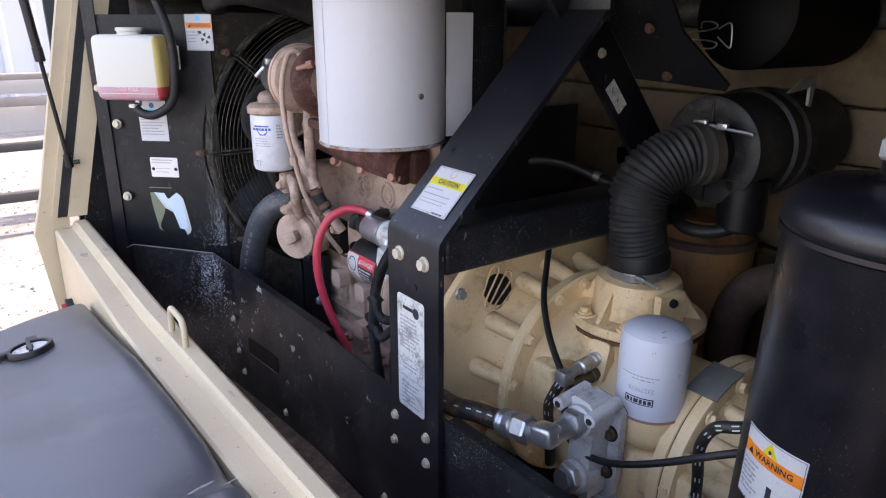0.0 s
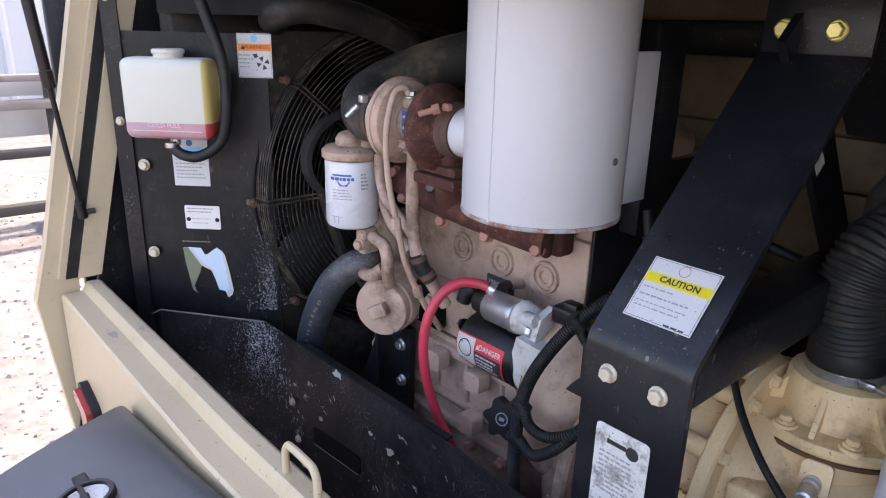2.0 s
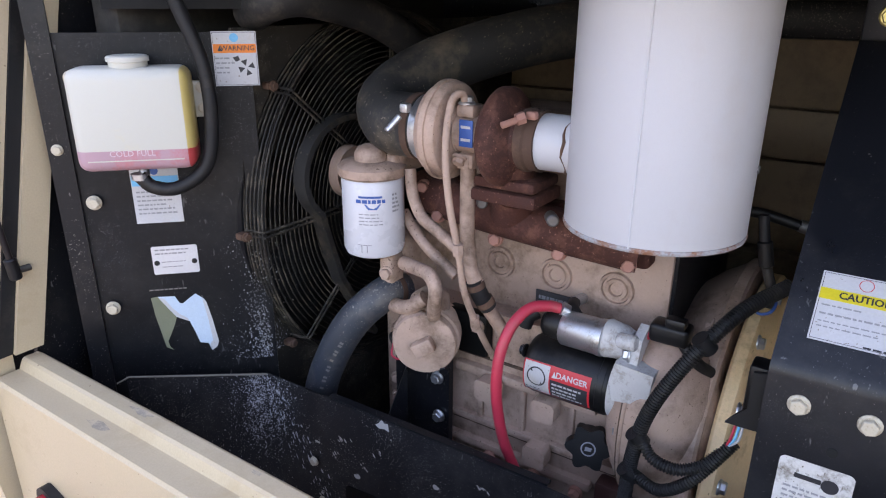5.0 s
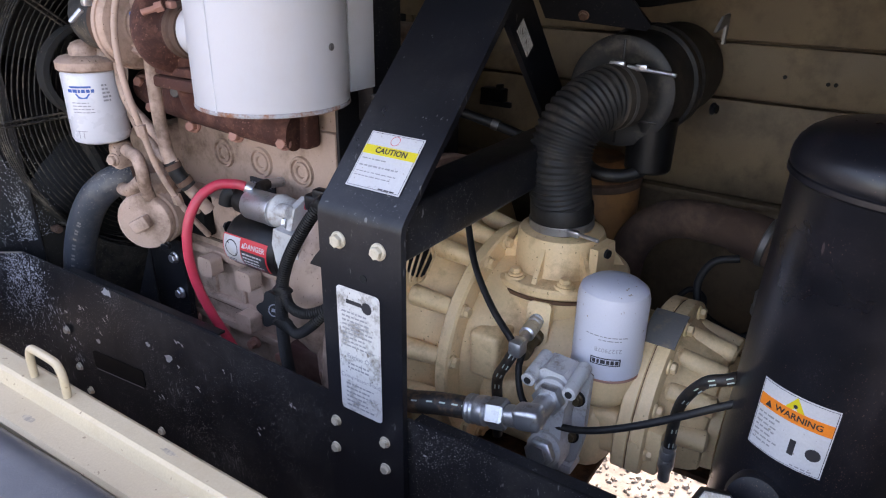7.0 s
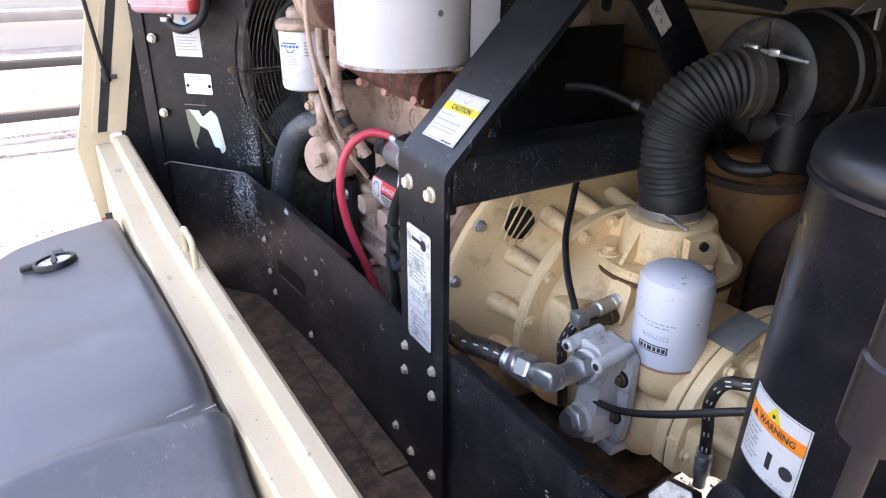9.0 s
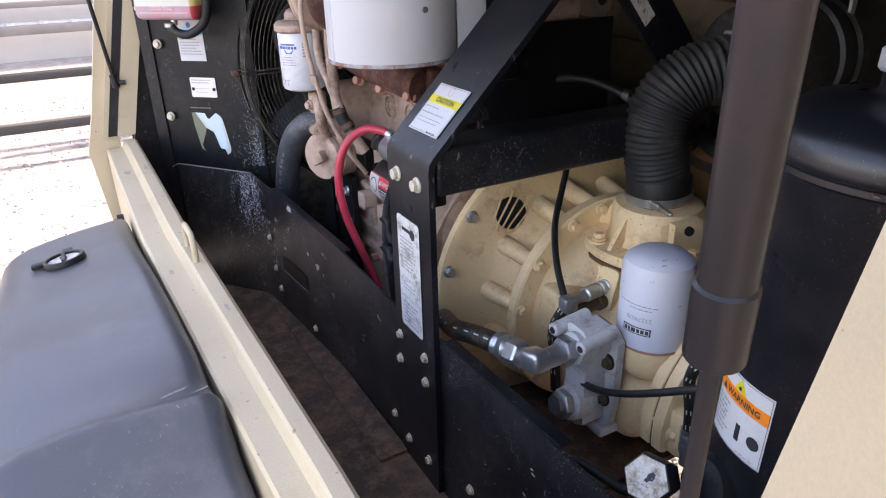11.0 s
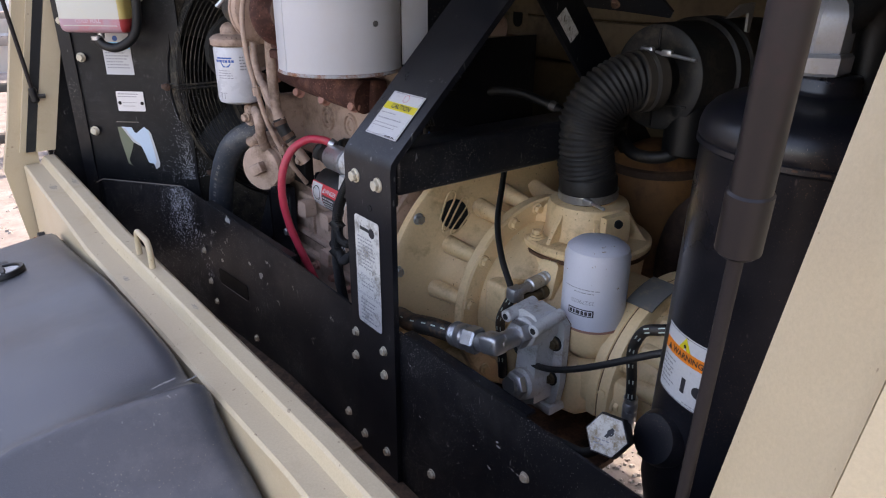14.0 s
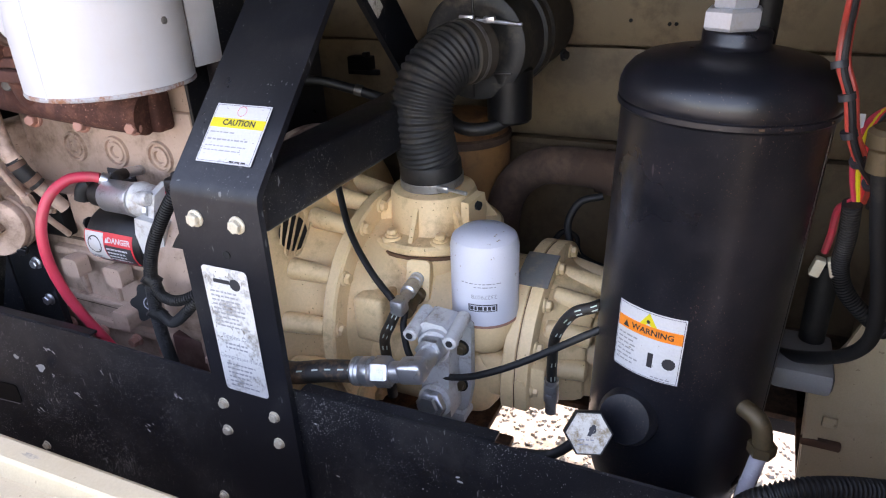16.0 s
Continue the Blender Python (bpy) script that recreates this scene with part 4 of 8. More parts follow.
def build_lift_frame():
    f = thing("lift_frame", (0.63, 0.77, 0.28), "black steel lifting frame with bent post and cross beam", "frame")
    y0, y1 = 0.710, 0.834
    X = 0.626
    # bent flat front plate with a rounded bend
    th = 0.009
    line = [(X, 0.27), (X, 0.808), (X + 0.002, 0.818), (X + 0.008, 0.826), (X + 0.290, 1.108)]
    def bent(ya, yb, off0, off1):
        bm = bmesh.new()
        nrm = [(1, 0), (1, 0), (0.95, -0.3), (0.75, -0.66), (0.707, -0.707)]
        def ring(y):
            return [bm.verts.new((x + n[0] * off0, y, z + n[1] * off0)) for (x, z), n in zip(line, nrm)], [bm.verts.new((x + n[0] * off1, y, z + n[1] * off1)) for (x, z), n in zip(line, nrm)]
        a, b = ring(ya), ring(yb)
        for i in range(len(line) - 1):
            bm.faces.new((a[0][i], a[0][i + 1], b[0][i + 1], b[0][i]))
            bm.faces.new((a[1][i], b[1][i], b[1][i + 1], a[1][i + 1]))
            bm.faces.new((a[0][i], a[1][i], a[1][i + 1], a[0][i + 1]))
            bm.faces.new((b[0][i], b[0][i + 1], b[1][i + 1], b[1][i]))
        for i in (0, -1):
            bm.faces.new((a[0][i], b[0][i], b[1][i], a[1][i]))
        return bm
    part("front_plate", bevel_all(bent(y0, y1, 0, th), 0.0015), M_POST, f)
    # top plate and rear leg
    part("top_plate", bevel_all(box((0.925, 0.772, 1.135), (0.010, 0.124, 0.085)), 0.002), M_POST, f)
    part("top_web", bevel_all(box((0.985, 0.815, 1.12), (0.11, 0.010, 0.10)), 0.002), M_POST, f)
    du = Vector((0.66, 0, -0.75))
    part("rear_leg", bevel_all(prism([(-0.05, -0.037), (0.62, -0.037), (0.62, 0.037), (-0.05, 0.037)], (0.945, 0.800, 1.108), du, (0.75, 0, 0.66), 0.010), 0.002), M_POST, f)
    part("cross_beam", bevel_all(box((0.89, 0.748, 0.802), (0.50, 0.068, 0.066)), 0.008, 3), M_BLACK, f, "dusty black square-tube cross beam")
    for y in (0.742, 0.802):
        bolt(BOLT_M10, (X, y, 0.783), (-1, 0, 0), f)
    part("plug_hole", rod((X - 0.001, 0.766, 0.742), (X + 0.004, 0.766, 0.742), 0.005), M_DARK, f)
    for y, z in ((0.822, 0.514), (0.739, 0.516), (0.825, 0.468), (0.739, 0.473), (0.808, 0.319), (0.739, 0.324)):
        bolt(BOLT_M8, (X, y, z), (-1, 0, 0), f)
    for y in (0.750, 0.808):
        bolt(BOLT_GOLD, (0.9195, y, 1.135), (-1, 0, 0), f, label="yellow zinc bolt")
    bolt(BOLT_M8, (1.00, 0.7895, 1.045), (0, -1, 0), f)
    # rear tag
    part("tag", patch(flat_map((1.043, 0.7893, 0.975), (0.75, 0, 0.66), (-0.66, 0, 0.75)), -0.012, -0.028, 0.012, 0.028, 0.0, 0.001), M_LABEL_WORN, f, "faded white tag")
    # caution label on the slope
    s2 = 0.7071
    o = Vector((X + 0.008 + 0.043, 0.770, 0.826 + 0.043)) + Vector((-s2, 0, s2)) * 0.0012
    fn = flat_map(o, (0, -1, 0), (s2, 0, s2))
    lab = part("caution_label", patch(fn, -0.039, -0.037, 0.039, 0.038, 0, 0.0006), M_LABEL, f, "white caution label with a yellow band")
    part("printed_frame", border_bm(fn, -0.0375, -0.0355, 0.0375, 0.0365), M_INK, lab)
    part("yellow_band", patch(fn, -0.038, 0.0075, 0.038, 0.0195, 0.0006, 0.001), M_YELLOW, lab)
    part("lettering", text_bm(fn, "CAUTION", 0.002, 0.0135, 0.0102, 0.0014, bold=0.0003), M_INK, lab)
    part("ring_mark", ring_bm(fn, 0, 0.0292, 0.0058, 0.0065, 0.0009), M_REDPRINT, lab)
    part("small_print", bars(fn, -0.034, 0.002, 0.05, 1, 0.006, 0.0016, h=0.0009, seed=2), M_GREYINK, lab)
    part("small_print", bars(fn, -0.034, -0.007, 0.062, 1, 0.006, 0.0020, h=0.0009, seed=3), M_GREYINK, lab)
    part("small_print", bars(fn, -0.034, -0.0155, 0.062, 2, 0.0055, 0.0014, h=0.0009, seed=4), M_GREYINK, lab)
    part("small_print", bars(fn, 0.008, -0.033, 0.028, 1, 0.004, 0.0018, h=0.0009, seed=5), M_INK, lab)
    # tall service label on the post
    fn = flat_map((X - 0.0012, 0.775, 0.634), (0, -1, 0), (0, 0, 1))
    lab = part("service_label", prism(rounded(0.067, 0.180, 0.006), (X - 0.0012, 0.775, 0.634), (0, -1, 0), (0, 0, 1), 0.0007), M_LABEL_WORN, f, "worn white service label with stained print")
    part("dark_blot", ring_bm(fn, 0.014, 0.070, 0.0, 0.008, 0.0011, 14), M_INK, lab)
    part("brand_block", patch(fn, -0.018, 0.0690, 0.006, 0.0745, 0.0008, 0.0011), M_INK, lab)
    part("lettering", text_bm(fn, "Engine Oil", 0, -0.006, 0.0098, 0.0012), M_GREYINK, lab)
    part("lettering", text_bm(fn, "Compressor Fluid", 0, -0.037, 0.0088, 0.0012), M_GREYINK, lab)
    part("small_print", bars(fn, -0.026, 0.058, 0.052, 9, 0.0060, 0.0024, h=0.001, seed=6), M_GREYINK, lab)
    part("small_print", bars(fn, -0.020, -0.016, 0.040, 2, 0.006, 0.0025, h=0.001, seed=7), M_GREYINK, lab)
    part("small_print", bars(fn, -0.024, -0.047, 0.048, 6, 0.0066, 0.0025, h=0.001, seed=8), M_GREYINK, lab)


build_lift_frame()


# ---- radiator shroud, fan guard and what hangs on them ----
SH_U = Vector((0.72, -0.694, 0.0)).normalized()        # along the slanted panel
SH_N = Vector((-SH_U.y, SH_U.x, 0.0)) * -1.0           # towards the doorway
SH_O = Vector((0.486, 1.698, 0.0))                     # its outer edge on plan


def sh(u, z, off=0.0):
    p = SH_O + SH_U * u + SH_N * off
    return Vector((p.x, p.y, z))


M_STUDDARK = mat("dark_ball_stud", (0.06, 0.055, 0.05), 0.5, 0.4, var=0.2)
M_WIRE = mat("dusty_black_wire", (0.028, 0.026, 0.023), 0.5, var=0.4, dirt=(0.125, 0.104, 0.080), dirt_amt=0.5, dirt_scale=30, bump=0.1, spec=0.25)


def build_shroud():
    s = thing("radiator_shroud", (0.6, 1.62, 0.3), "black sheet metal radiator shroud dusted with pale spatter", "shroud")
    def slab(u0, u1, z0, z1, t=0.004, off=0.0):
        bm = bmesh.new()
        g = [[bm.verts.new(sh(u, z, o)) for u, z in ((u0, z0), (u1, z0), (u1, z1), (u0, z1))] for o in (off, off - t)]
        bm.faces.new(g[0])
        bm.faces.new(list(reversed(g[1])))
        for i in range(4):
            bm.faces.new((g[0][i], g[0][(i + 1) % 4], g[1][(i + 1) % 4], g[1][i]))
        return bm
    part("slanted_panel", bevel_all(slab(-0.058, 0.205, 0.30, 1.105), 0.001), M_SHROUD, s)
    part("edge_flange", bevel_all(slab(-0.078, -0.048, 0.30, 1.29, 0.004, 0.005), 0.001), M_BLACK, s)
    part("upper_cover", bevel_all(slab(0.02, 0.30, 1.135, 1.285, 0.05, 0.0), 0.012), M_BLACK_DEEP, s, "black ribbed upper cover")
    # fan face with a round opening
    C, R, Y = Vector((0.925, 1.572, 0.815)), 0.318, 1.572
    bm = bmesh.new()
    n = 64
    inner, outer = [], []
    for i in range(n):
        a = 2 * math.pi * i / n
        ca, sa = math.cos(a), math.sin(a)
        k = 0.60 / max(abs(ca), abs(sa))
        inner.append(bm.verts.new((C.x + R * ca, Y, C.z + R * sa)))
        outer.append(bm.verts.new((min(1.44, max(0.617, C.x + k * ca)), Y, min(1.11, max(0.30, C.z + k * sa)))))
    for i in range(n):
        j = (i + 1) % n
        bm.faces.new((inner[i], inner[j], outer[j], outer[i]))
    ext = bmesh.ops.extrude_face_region(bm, geom=list(bm.faces))
    bmesh.ops.translate(bm, vec=(0, 0.004, 0), verts=[v for v in ext["geom"] if isinstance(v, bmesh.types.BMVert)])
    part("fan_face", bm, M_FANFACE, s)
    bm = add_lathe(bmesh.new(), [(R, 0), (R + 0.004, 0), (R + 0.004, -0.09), (R, -0.09)], basis(Vector((C.x, Y + 0.002, C.z)), (0, -1, 0)), 64, True)
    part("fan_ring", bm, M_BLACK, s)
    core = bmesh.new()
    add_box(core, (C.x, 1.72, C.z), (0.80, 0.06, 0.80), 0.004)
    part("radiator_core", core, mat("dusty_core", (0.020, 0.019, 0.017), 0.8, var=0.4, dirt=(0.05, 0.044, 0.037), dirt_amt=0.4, bump=0.3), s, "dark radiator core behind the fan")
    for u, z in ((-0.030, 1.047), (-0.030, 0.872), (-0.030, 0.705)):
        bolt(BOLT_M10, sh(u, z, 0.006), SH_N, s)
    for u, z in ((-0.065, 0.95), (-0.065, 1.16)):
        bolt(BOLT_M8, sh(u, z, 0.006), SH_N, s)
    # fan blades at rest
    fan = thing("cooling_fan", (C.x, 1.63, C.z), "black plastic cooling fan at rest behind its guard", "fan")
    part("hub", lathe([(0, 0), (0.06, 0), (0.065, 0.01), (0.065, 0.04), (0, 0.045)], (C.x, 1.64, C.z), (0, -1, 0), 28), M_PLASTIC, fan)
    for k in range(7):
        a = 2 * math.pi * k / 7 + 0.3
        bm = bmesh.new()
        rad = Vector((math.cos(a), 0, math.sin(a)))
        tan = Vector((-math.sin(a), 0, math.cos(a)))
        g = []
        for r, w in ((0.062, 0.035), (0.15, 0.055), (0.24, 0.065), (0.295, 0.06)):
            tw = radians(38 - 55 * r)
            dirv = tan * math.cos(tw) + Vector((0, -1, 0)) * math.sin(tw)
            c = Vector((C.x, 1.64, C.z)) + rad * r
            g.append([bm.verts.new(c - dirv * w), bm.verts.new(c + dirv * w * 0.2 + Vector((0, -0.004, 0))), bm.verts.new(c + dirv * w)])
        for p, q in zip(g, g[1:]):
            for i in (0, 1):
                bm.faces.new((p[i], p[i + 1], q[i + 1], q[i]))
        part("blade", bm, M_PLASTIC, fan)
    # wire guard
    gd = thing("fan_guard", (C.x, 1.55, C.z), "black wire fan guard of close concentric rings", "guard")
    radii = [0.105 + 0.0089 * k for k in range(24)]
    for r in radii:
        prof = [(0.0012 * math.cos(q) + r, 0.0012 * math.sin(q)) for q in [2 * math.pi * j / 6 for j in range(6)]]
        part("ring", add_lathe(bmesh.new(), prof, basis(Vector((C.x, 1.535 + 0.012 * (r / R) ** 3, C.z)), (0, -1, 0)), 72, True), M_WIRE, gd)
    for k in range(5):
        prof = [(0.0017 * math.cos(q) + 0.316, 0.0017 * math.sin(q)) for q in [2 * math.pi * j / 6 for j in range(6)]]
        part("ring", add_lathe(bmesh.new(), prof, basis(Vector((C.x, 1.535 + 0.0085 * k, C.z)), (0, -1, 0)), 72, True), M_WIRE, gd)
    for a in (180, 140, 220, 90, 270, 0, 40, 320):
        d = Vector((math.cos(radians(a)), 0, math.sin(radians(a))))
        c = Vector((C.x, 1.5315, C.z))
        for off in (-0.004, 0.004):
            side = d.cross(Vector((0, 1, 0))) * off
            part("spoke", add_sweep(bmesh.new(), [c + d * 0.10 + side, c + d * 0.316 + side, c + d * 0.322 + side + Vector((0, 0.035, 0))], 0.0020, 8), M_WIRE, gd)
    for a in (180, 140.5, 219):
        d = Vector((math.cos(radians(a)), 0, math.sin(radians(a))))
        p = Vector((C.x, 1.567, C.z)) + d * 0.335
        part("clip", box(p + Vector((0, -0.008, 0)), (0.016, 0.014, 0.011), 0.003), M_STEELPIPE, gd, "dull zinc clip")
        bolt(BOLT_DULL, p + Vector((0, -0.017, 0)), (0, -1, 0), gd)
    # warning label by the fan
    fn = flat_map(sh(0.185, 1.069, 0.0014), SH_U, (0, 0, 1))
    lab = part("fan_label", patch(fn, -0.030, -0.037, 0.030, 0.037, 0, 0.0006), M_LABEL, s, "white warning label with an orange band and fan sign")
    part("printed_frame", border_bm(fn, -0.0288, -0.0358, 0.0288, 0.0358), M_INK, lab)
    part("orange_band", patch(fn, -0.029, 0.008, 0.029, 0.020, 0.0006, 0.001), M_ORANGE, lab)
    part("lettering", text_bm(fn, "WARNING", 0.004, 0.0142, 0.0095, 0.0013, bold=0.0001), M_INK, lab)
    part("triangle", shape_bm(fn, [(-0.0235, 0.0105), (-0.0165, 0.0105), (-0.020, 0.0175)], 0.0013), M_INK, lab)
    part("blue_mark", ring_bm(fn, 0, 0.0285, 0, 0.006, 0.0009), M_SKYBLUE, lab)
    part("small_print", bars(fn, -0.027, 0.002, 0.024, 4, 0.0065, 0.0022, h=0.0009, seed=9), M_GREYINK, lab)
    for k in range(4):
        a = radians(20 + 90 * k)
        part("fan_sign", shape_bm(fn, [(0.014 + 0.002 * math.cos(a), -0.012 + 0.002 * math.sin(a)), (0.014 + 0.0115 * math.cos(a - 0.45), -0.012 + 0.0115 * math.sin(a - 0.45)), (0.014 + 0.0115 * math.cos(a + 0.35), -0.012 + 0.0115 * math.sin(a + 0.35))], 0.0009), M_INK, lab)
    part("hand_sign", shape_bm(fn, [(-0.004, 0.002), (0.004, 0.004), (0.006, -0.002), (0.000, -0.004)], 0.0009), M_INK, lab)
    # blue and white notice
    fn = flat_map(sh(0.055, 0.880, 0.0014), SH_U, (0, 0, 1))
    lab = part("notice", patch(fn, -0.033, -0.045, 0.033, 0.045, 0, 0.0006), M_LABEL, s, "white notice with a light blue band")
    part("blue_band", patch(fn, -0.032, 0.012, 0.032, 0.026, 0.0006, 0.001), M_SKYBLUE, lab)
    part("blue_mark", ring_bm(fn, 0, 0.034, 0, 0.006, 0.0009), M_BLUE, lab)
    part("small_print", bars(fn, -0.028, 0.004, 0.056, 6, 0.0065, 0.0024, h=0.0009, seed=10), M_GREYINK, lab)
    # maker's plate
    plate_m = mat("plate_alu", (0.66, 0.66, 0.68), 0.35, 0.3, var=0.06, bump=0.03)
    fn = flat_map(sh(0.068, 0.775, 0.0014), SH_U, (0, 0, 1))
    lab = part("data_plate", prism(rounded(0.066, 0.045, 0.003), sh(0.068, 0.775, 0.0014), SH_U, (0, 0, 1), 0.001), plate_m, s, "silver data plate with two rivets")
    part("small_print", bars(fn, -0.028, 0.018, 0.056, 2, 0.006, 0.0024, h=0.0014, seed=11), M_GREYINK, lab)
    part("small_print", bars(fn, -0.020, -0.002, 0.040, 2, 0.008, 0.0014, h=0.0014, seed=12), M_GREYINK, lab)
    for x in (-0.027, 0.027):
        part("rivet", lathe([(0, 0), (0.0042, 0), (0.003, 0.002), (0, 0.0026)], fn(x, -0.004, 0.001), SH_N, 12), M_PLASTIC, lab)
    # torn sticker
    fn = flat_map(sh(0.070, 0.668, 0.0012), SH_U, (0, 0, 1))
    torn = part("torn_sticker", shape_bm(fn, [(-0.0459, 0.0465), (-0.0357, 0.0474), (-0.0228, 0.0274), (-0.0119, 0.0117), (-0.0167, -0.0022), (-0.0228, -0.0152), (-0.0303, -0.0305), (-0.0279, -0.0405), (-0.0228, -0.0465), (-0.0337, -0.0405), (-0.0381, -0.0152), (-0.0432, 0.0152)], 0.0004), M_TORN_GREEN, s, "torn remains of a sticker, olive and pale blue")
    part("film", shape_bm(fn, [(-0.0357, 0.0474), (-0.0109, 0.0465), (-0.0051, 0.0344), (-0.0003, 0.0335), (0.0095, 0.0413), (0.0197, 0.0483), (0.0316, 0.0387), (0.0391, 0.0022), (0.0452, -0.0370), (0.0425, -0.0465), (0.0343, -0.0526), (0.0303, -0.0396), (0.0180, -0.0370), (0.0119, -0.0152), (0.0058, 0.0022), (-0.0031, 0.0065), (-0.0126, 0.0117), (-0.0241, 0.0291)], 0.0008), M_TORN_BLUE, torn, "pale blue torn film")
    part("white_edge", shape_bm(fn, [(0.0289, 0.0405), (0.0343, 0.0344), (0.0405, 0.0022), (0.0462, -0.0370), (0.0432, -0.0465), (0.0343, -0.0526), (0.0323, -0.0413), (0.0377, -0.0352), (0.0343, 0.0022)], 0.0012), M_LABEL, torn, "white curled edge")
    part("white_edge", shape_bm(fn, [(-0.0357, 0.0474), (-0.0241, 0.0291), (-0.0126, 0.0117), (-0.0031, 0.0065), (0.0058, 0.0022), (0.0031, 0.0083), (-0.0075, 0.0161), (-0.0167, 0.0274), (-0.0262, 0.0431)], 0.0012), M_LABEL, torn, "white curled edge")
    part("old_glue", bars(fn, -0.046, 0.060, 0.072, 1, 0.004, 0.0022, h=0.0004, ragged=0.5, seed=61), M_STEELGREY, torn, "pale line of old glue")
    # pale spatter down the shroud's fold
    rnd = random.Random(12)
    bm = bmesh.new()
    for k in range(4200):
        u = rnd.gauss(0.197, 0.030) if rnd.random() < 0.6 else rnd.gauss(0.185, 0.010)
        z = rnd.uniform(0.47, 0.80) if rnd.random() < 0.35 else rnd.gauss(0.55, 0.055)
        u -= 0.10 * max(0.0, 0.56 - z) * (1 if rnd.random() < 0.6 else -0.5)
        if not (0.02 < u < 0.30):
            continue
        r = 0.00022 + 0.00075 * rnd.random() ** 3
        off = 0.0012
        if z < 0.593:
            q = Vector((0.583 - 0.131 * (0.20 - u) / 0.2 + 0.0, 1.525 + 0.173 * (0.20 - u) / 0.2, z)) + Vector((-0.79, -0.61, 0)) * 0.0015
        else:
            q = sh(u, z, off)
            if u > 0.200:
                q = Vector((sh(0.200, z).x + 0.8 * (u - 0.200), 1.5705, z))
        if z < 0.593 and u > 0.200:
            k2 = (u - 0.200)
            q = Vector((0.583 + 0.10 * k2 - 0.0015, 1.525 - 0.95 * k2, z))
        bm.faces.new([bm.verts.new(q + SH_U * r * math.cos(t) + Vector((0, 0, r * 1.5 * math.sin(t)))) for t in (0, 1.26, 2.51, 3.77, 5.03)])
    for k in range(90):
        w = rnd.random() ** 1.3
        y, z = 1.520 - 0.10 * w + rnd.gauss(0, 0.010), 0.575 - 0.17 * w + rnd.gauss(0, 0.018)
        q = Vector((0.5815 + 0.124 * (1.525 - y), min(y, 1.523), min(z, 0.588)))
        a, b = rnd.uniform(0.0007, 0.0018), rnd.uniform(0.0015, 0.0060)
        bm.faces.new([bm.verts.new(q + Vector((0.1, -0.85, 0.5)) * a * rnd.uniform(0.6, 1.2) * math.cos(t) + Vector((0.03, -0.35, -0.93)) * b * rnd.uniform(0.5, 1.2) * math.sin(t)) for t in (0, 0.9, 1.8, 2.7, 3.6, 4.5, 5.4)])
    part("spatter", bm, plain("pale_spatter", (0.50, 0.50, 0.52), 0.8), s, "fine pale paint spatter")["kind"] = "stuff"


build_shroud()


def build_reservoir():
    r = thing("coolant_reservoir", sh(0.04, 0.93, 0.03), "cloudy white plastic coolant reservoir with red fluid at the bottom", "tank")
    ux, nz = SH_U, SH_N
    m = Matrix((ux, nz, Vector((0, 0, 1)))).transposed().to_4x4()
    c = sh(0.052, 0.998, 0.045)
    m.translation = c
    def cut(keep_top, keep_side):
        bm = box((0, 0, 0), (0.150, 0.066, 0.134), 0.015, m, 4)
        for co, no, inner in ((c + Vector((0, 0, -0.038)), Vector((0, 0, 1)), keep_top), (c + ux * 0.0655, ux, keep_side)):
            bmesh.ops.bisect_plane(bm, geom=list(bm.verts) + list(bm.edges) + list(bm.faces), plane_co=co, plane_no=no, clear_inner=inner, clear_outer=not inner)
        return bm
    part("upper_shell", cut(True, False), M_TANKWHITE, r)
    part("aged_side", cut(True, True), M_TANKYELLOW, r, "yellowed side of the plastic tank")
    part("fluid_band", cut(False, False), M_COOLANT_PALE, r, "lilac-pink coolant seen through the cloudy front")
    part("fluid_side", cut(False, True), M_COOLANT, r, "red coolant seen through the side")
    neck = c + Vector((0, 0, 0.066))
    part("filler_neck", lathe([(0, 0), (0.024, 0), (0.024, 0.007), (0.0265, 0.008), (0.0265, 0.013), (0.024, 0.015), (0, 0.015)], neck, (0, 0, 1), 28), M_TANKWHITE, r)
    fn = flat_map(c + nz * 0.0332 + Vector((0, 0, -0.046)), ux, (0, 0, 1))
    part("lettering", text_bm(fn, "COLD FULL", -0.004, 0.004, 0.011, 0.0004), plain("moulded_letters", (0.62, 0.50, 0.53), 0.4), r)
    part("level_line", patch(fn, -0.06, -0.006, 0.06, -0.0045, 0.0, 0.0006), M_TANKWHITE, r)
    part("bracket", box((0.083, -0.022, 0.02), (0.022, 0.006, 0.05), 0.003, m), M_TANKWHITE, r)
    for z in (0.036, 0.008):
        bolt(BOLT_M8, m @ Vector((0.086, -0.018, z)), nz, r)
    part("outlet", rod(c + Vector((0, 0, -0.066)) - ux * 0.0, c + Vector((0, 0, -0.080)), 0.007), M_STEEL, r)
    h = thing("overflow_hose", c + ux * 0.11, "black rubber overflow hose looping under the reservoir", "hose")
    e = c + Vector((0, 0, -0.078))
    pts = [e - ux * 0.004, e + ux * 0.012 + Vector((0, 0, -0.016)), e + ux * 0.045 + Vector((0, 0, -0.018)), e + ux * 0.085 + Vector((0, 0, 0.012)), e + ux * 0.098 + Vector((0, 0, 0.08)), e + ux * 0.094 + Vector((0, 0, 0.15)), e + ux * 0.072 + Vector((0, 0, 0.22)), e + ux * 0.04 + Vector((0, 0, 0.32)), e + ux * 0.02 + Vector((0, 0, 0.42))]
    pts = [p + nz * 0.012 for p in pts]
    part("hose_body", hose(pts, 0.0095, 14), M_RUBBER, h)
    part("hose_clamp", rod(pts[0] + Vector((0, 0, 0.004)), pts[0] + Vector((0, 0, -0.004)), 0.0112), M_STEEL, h)


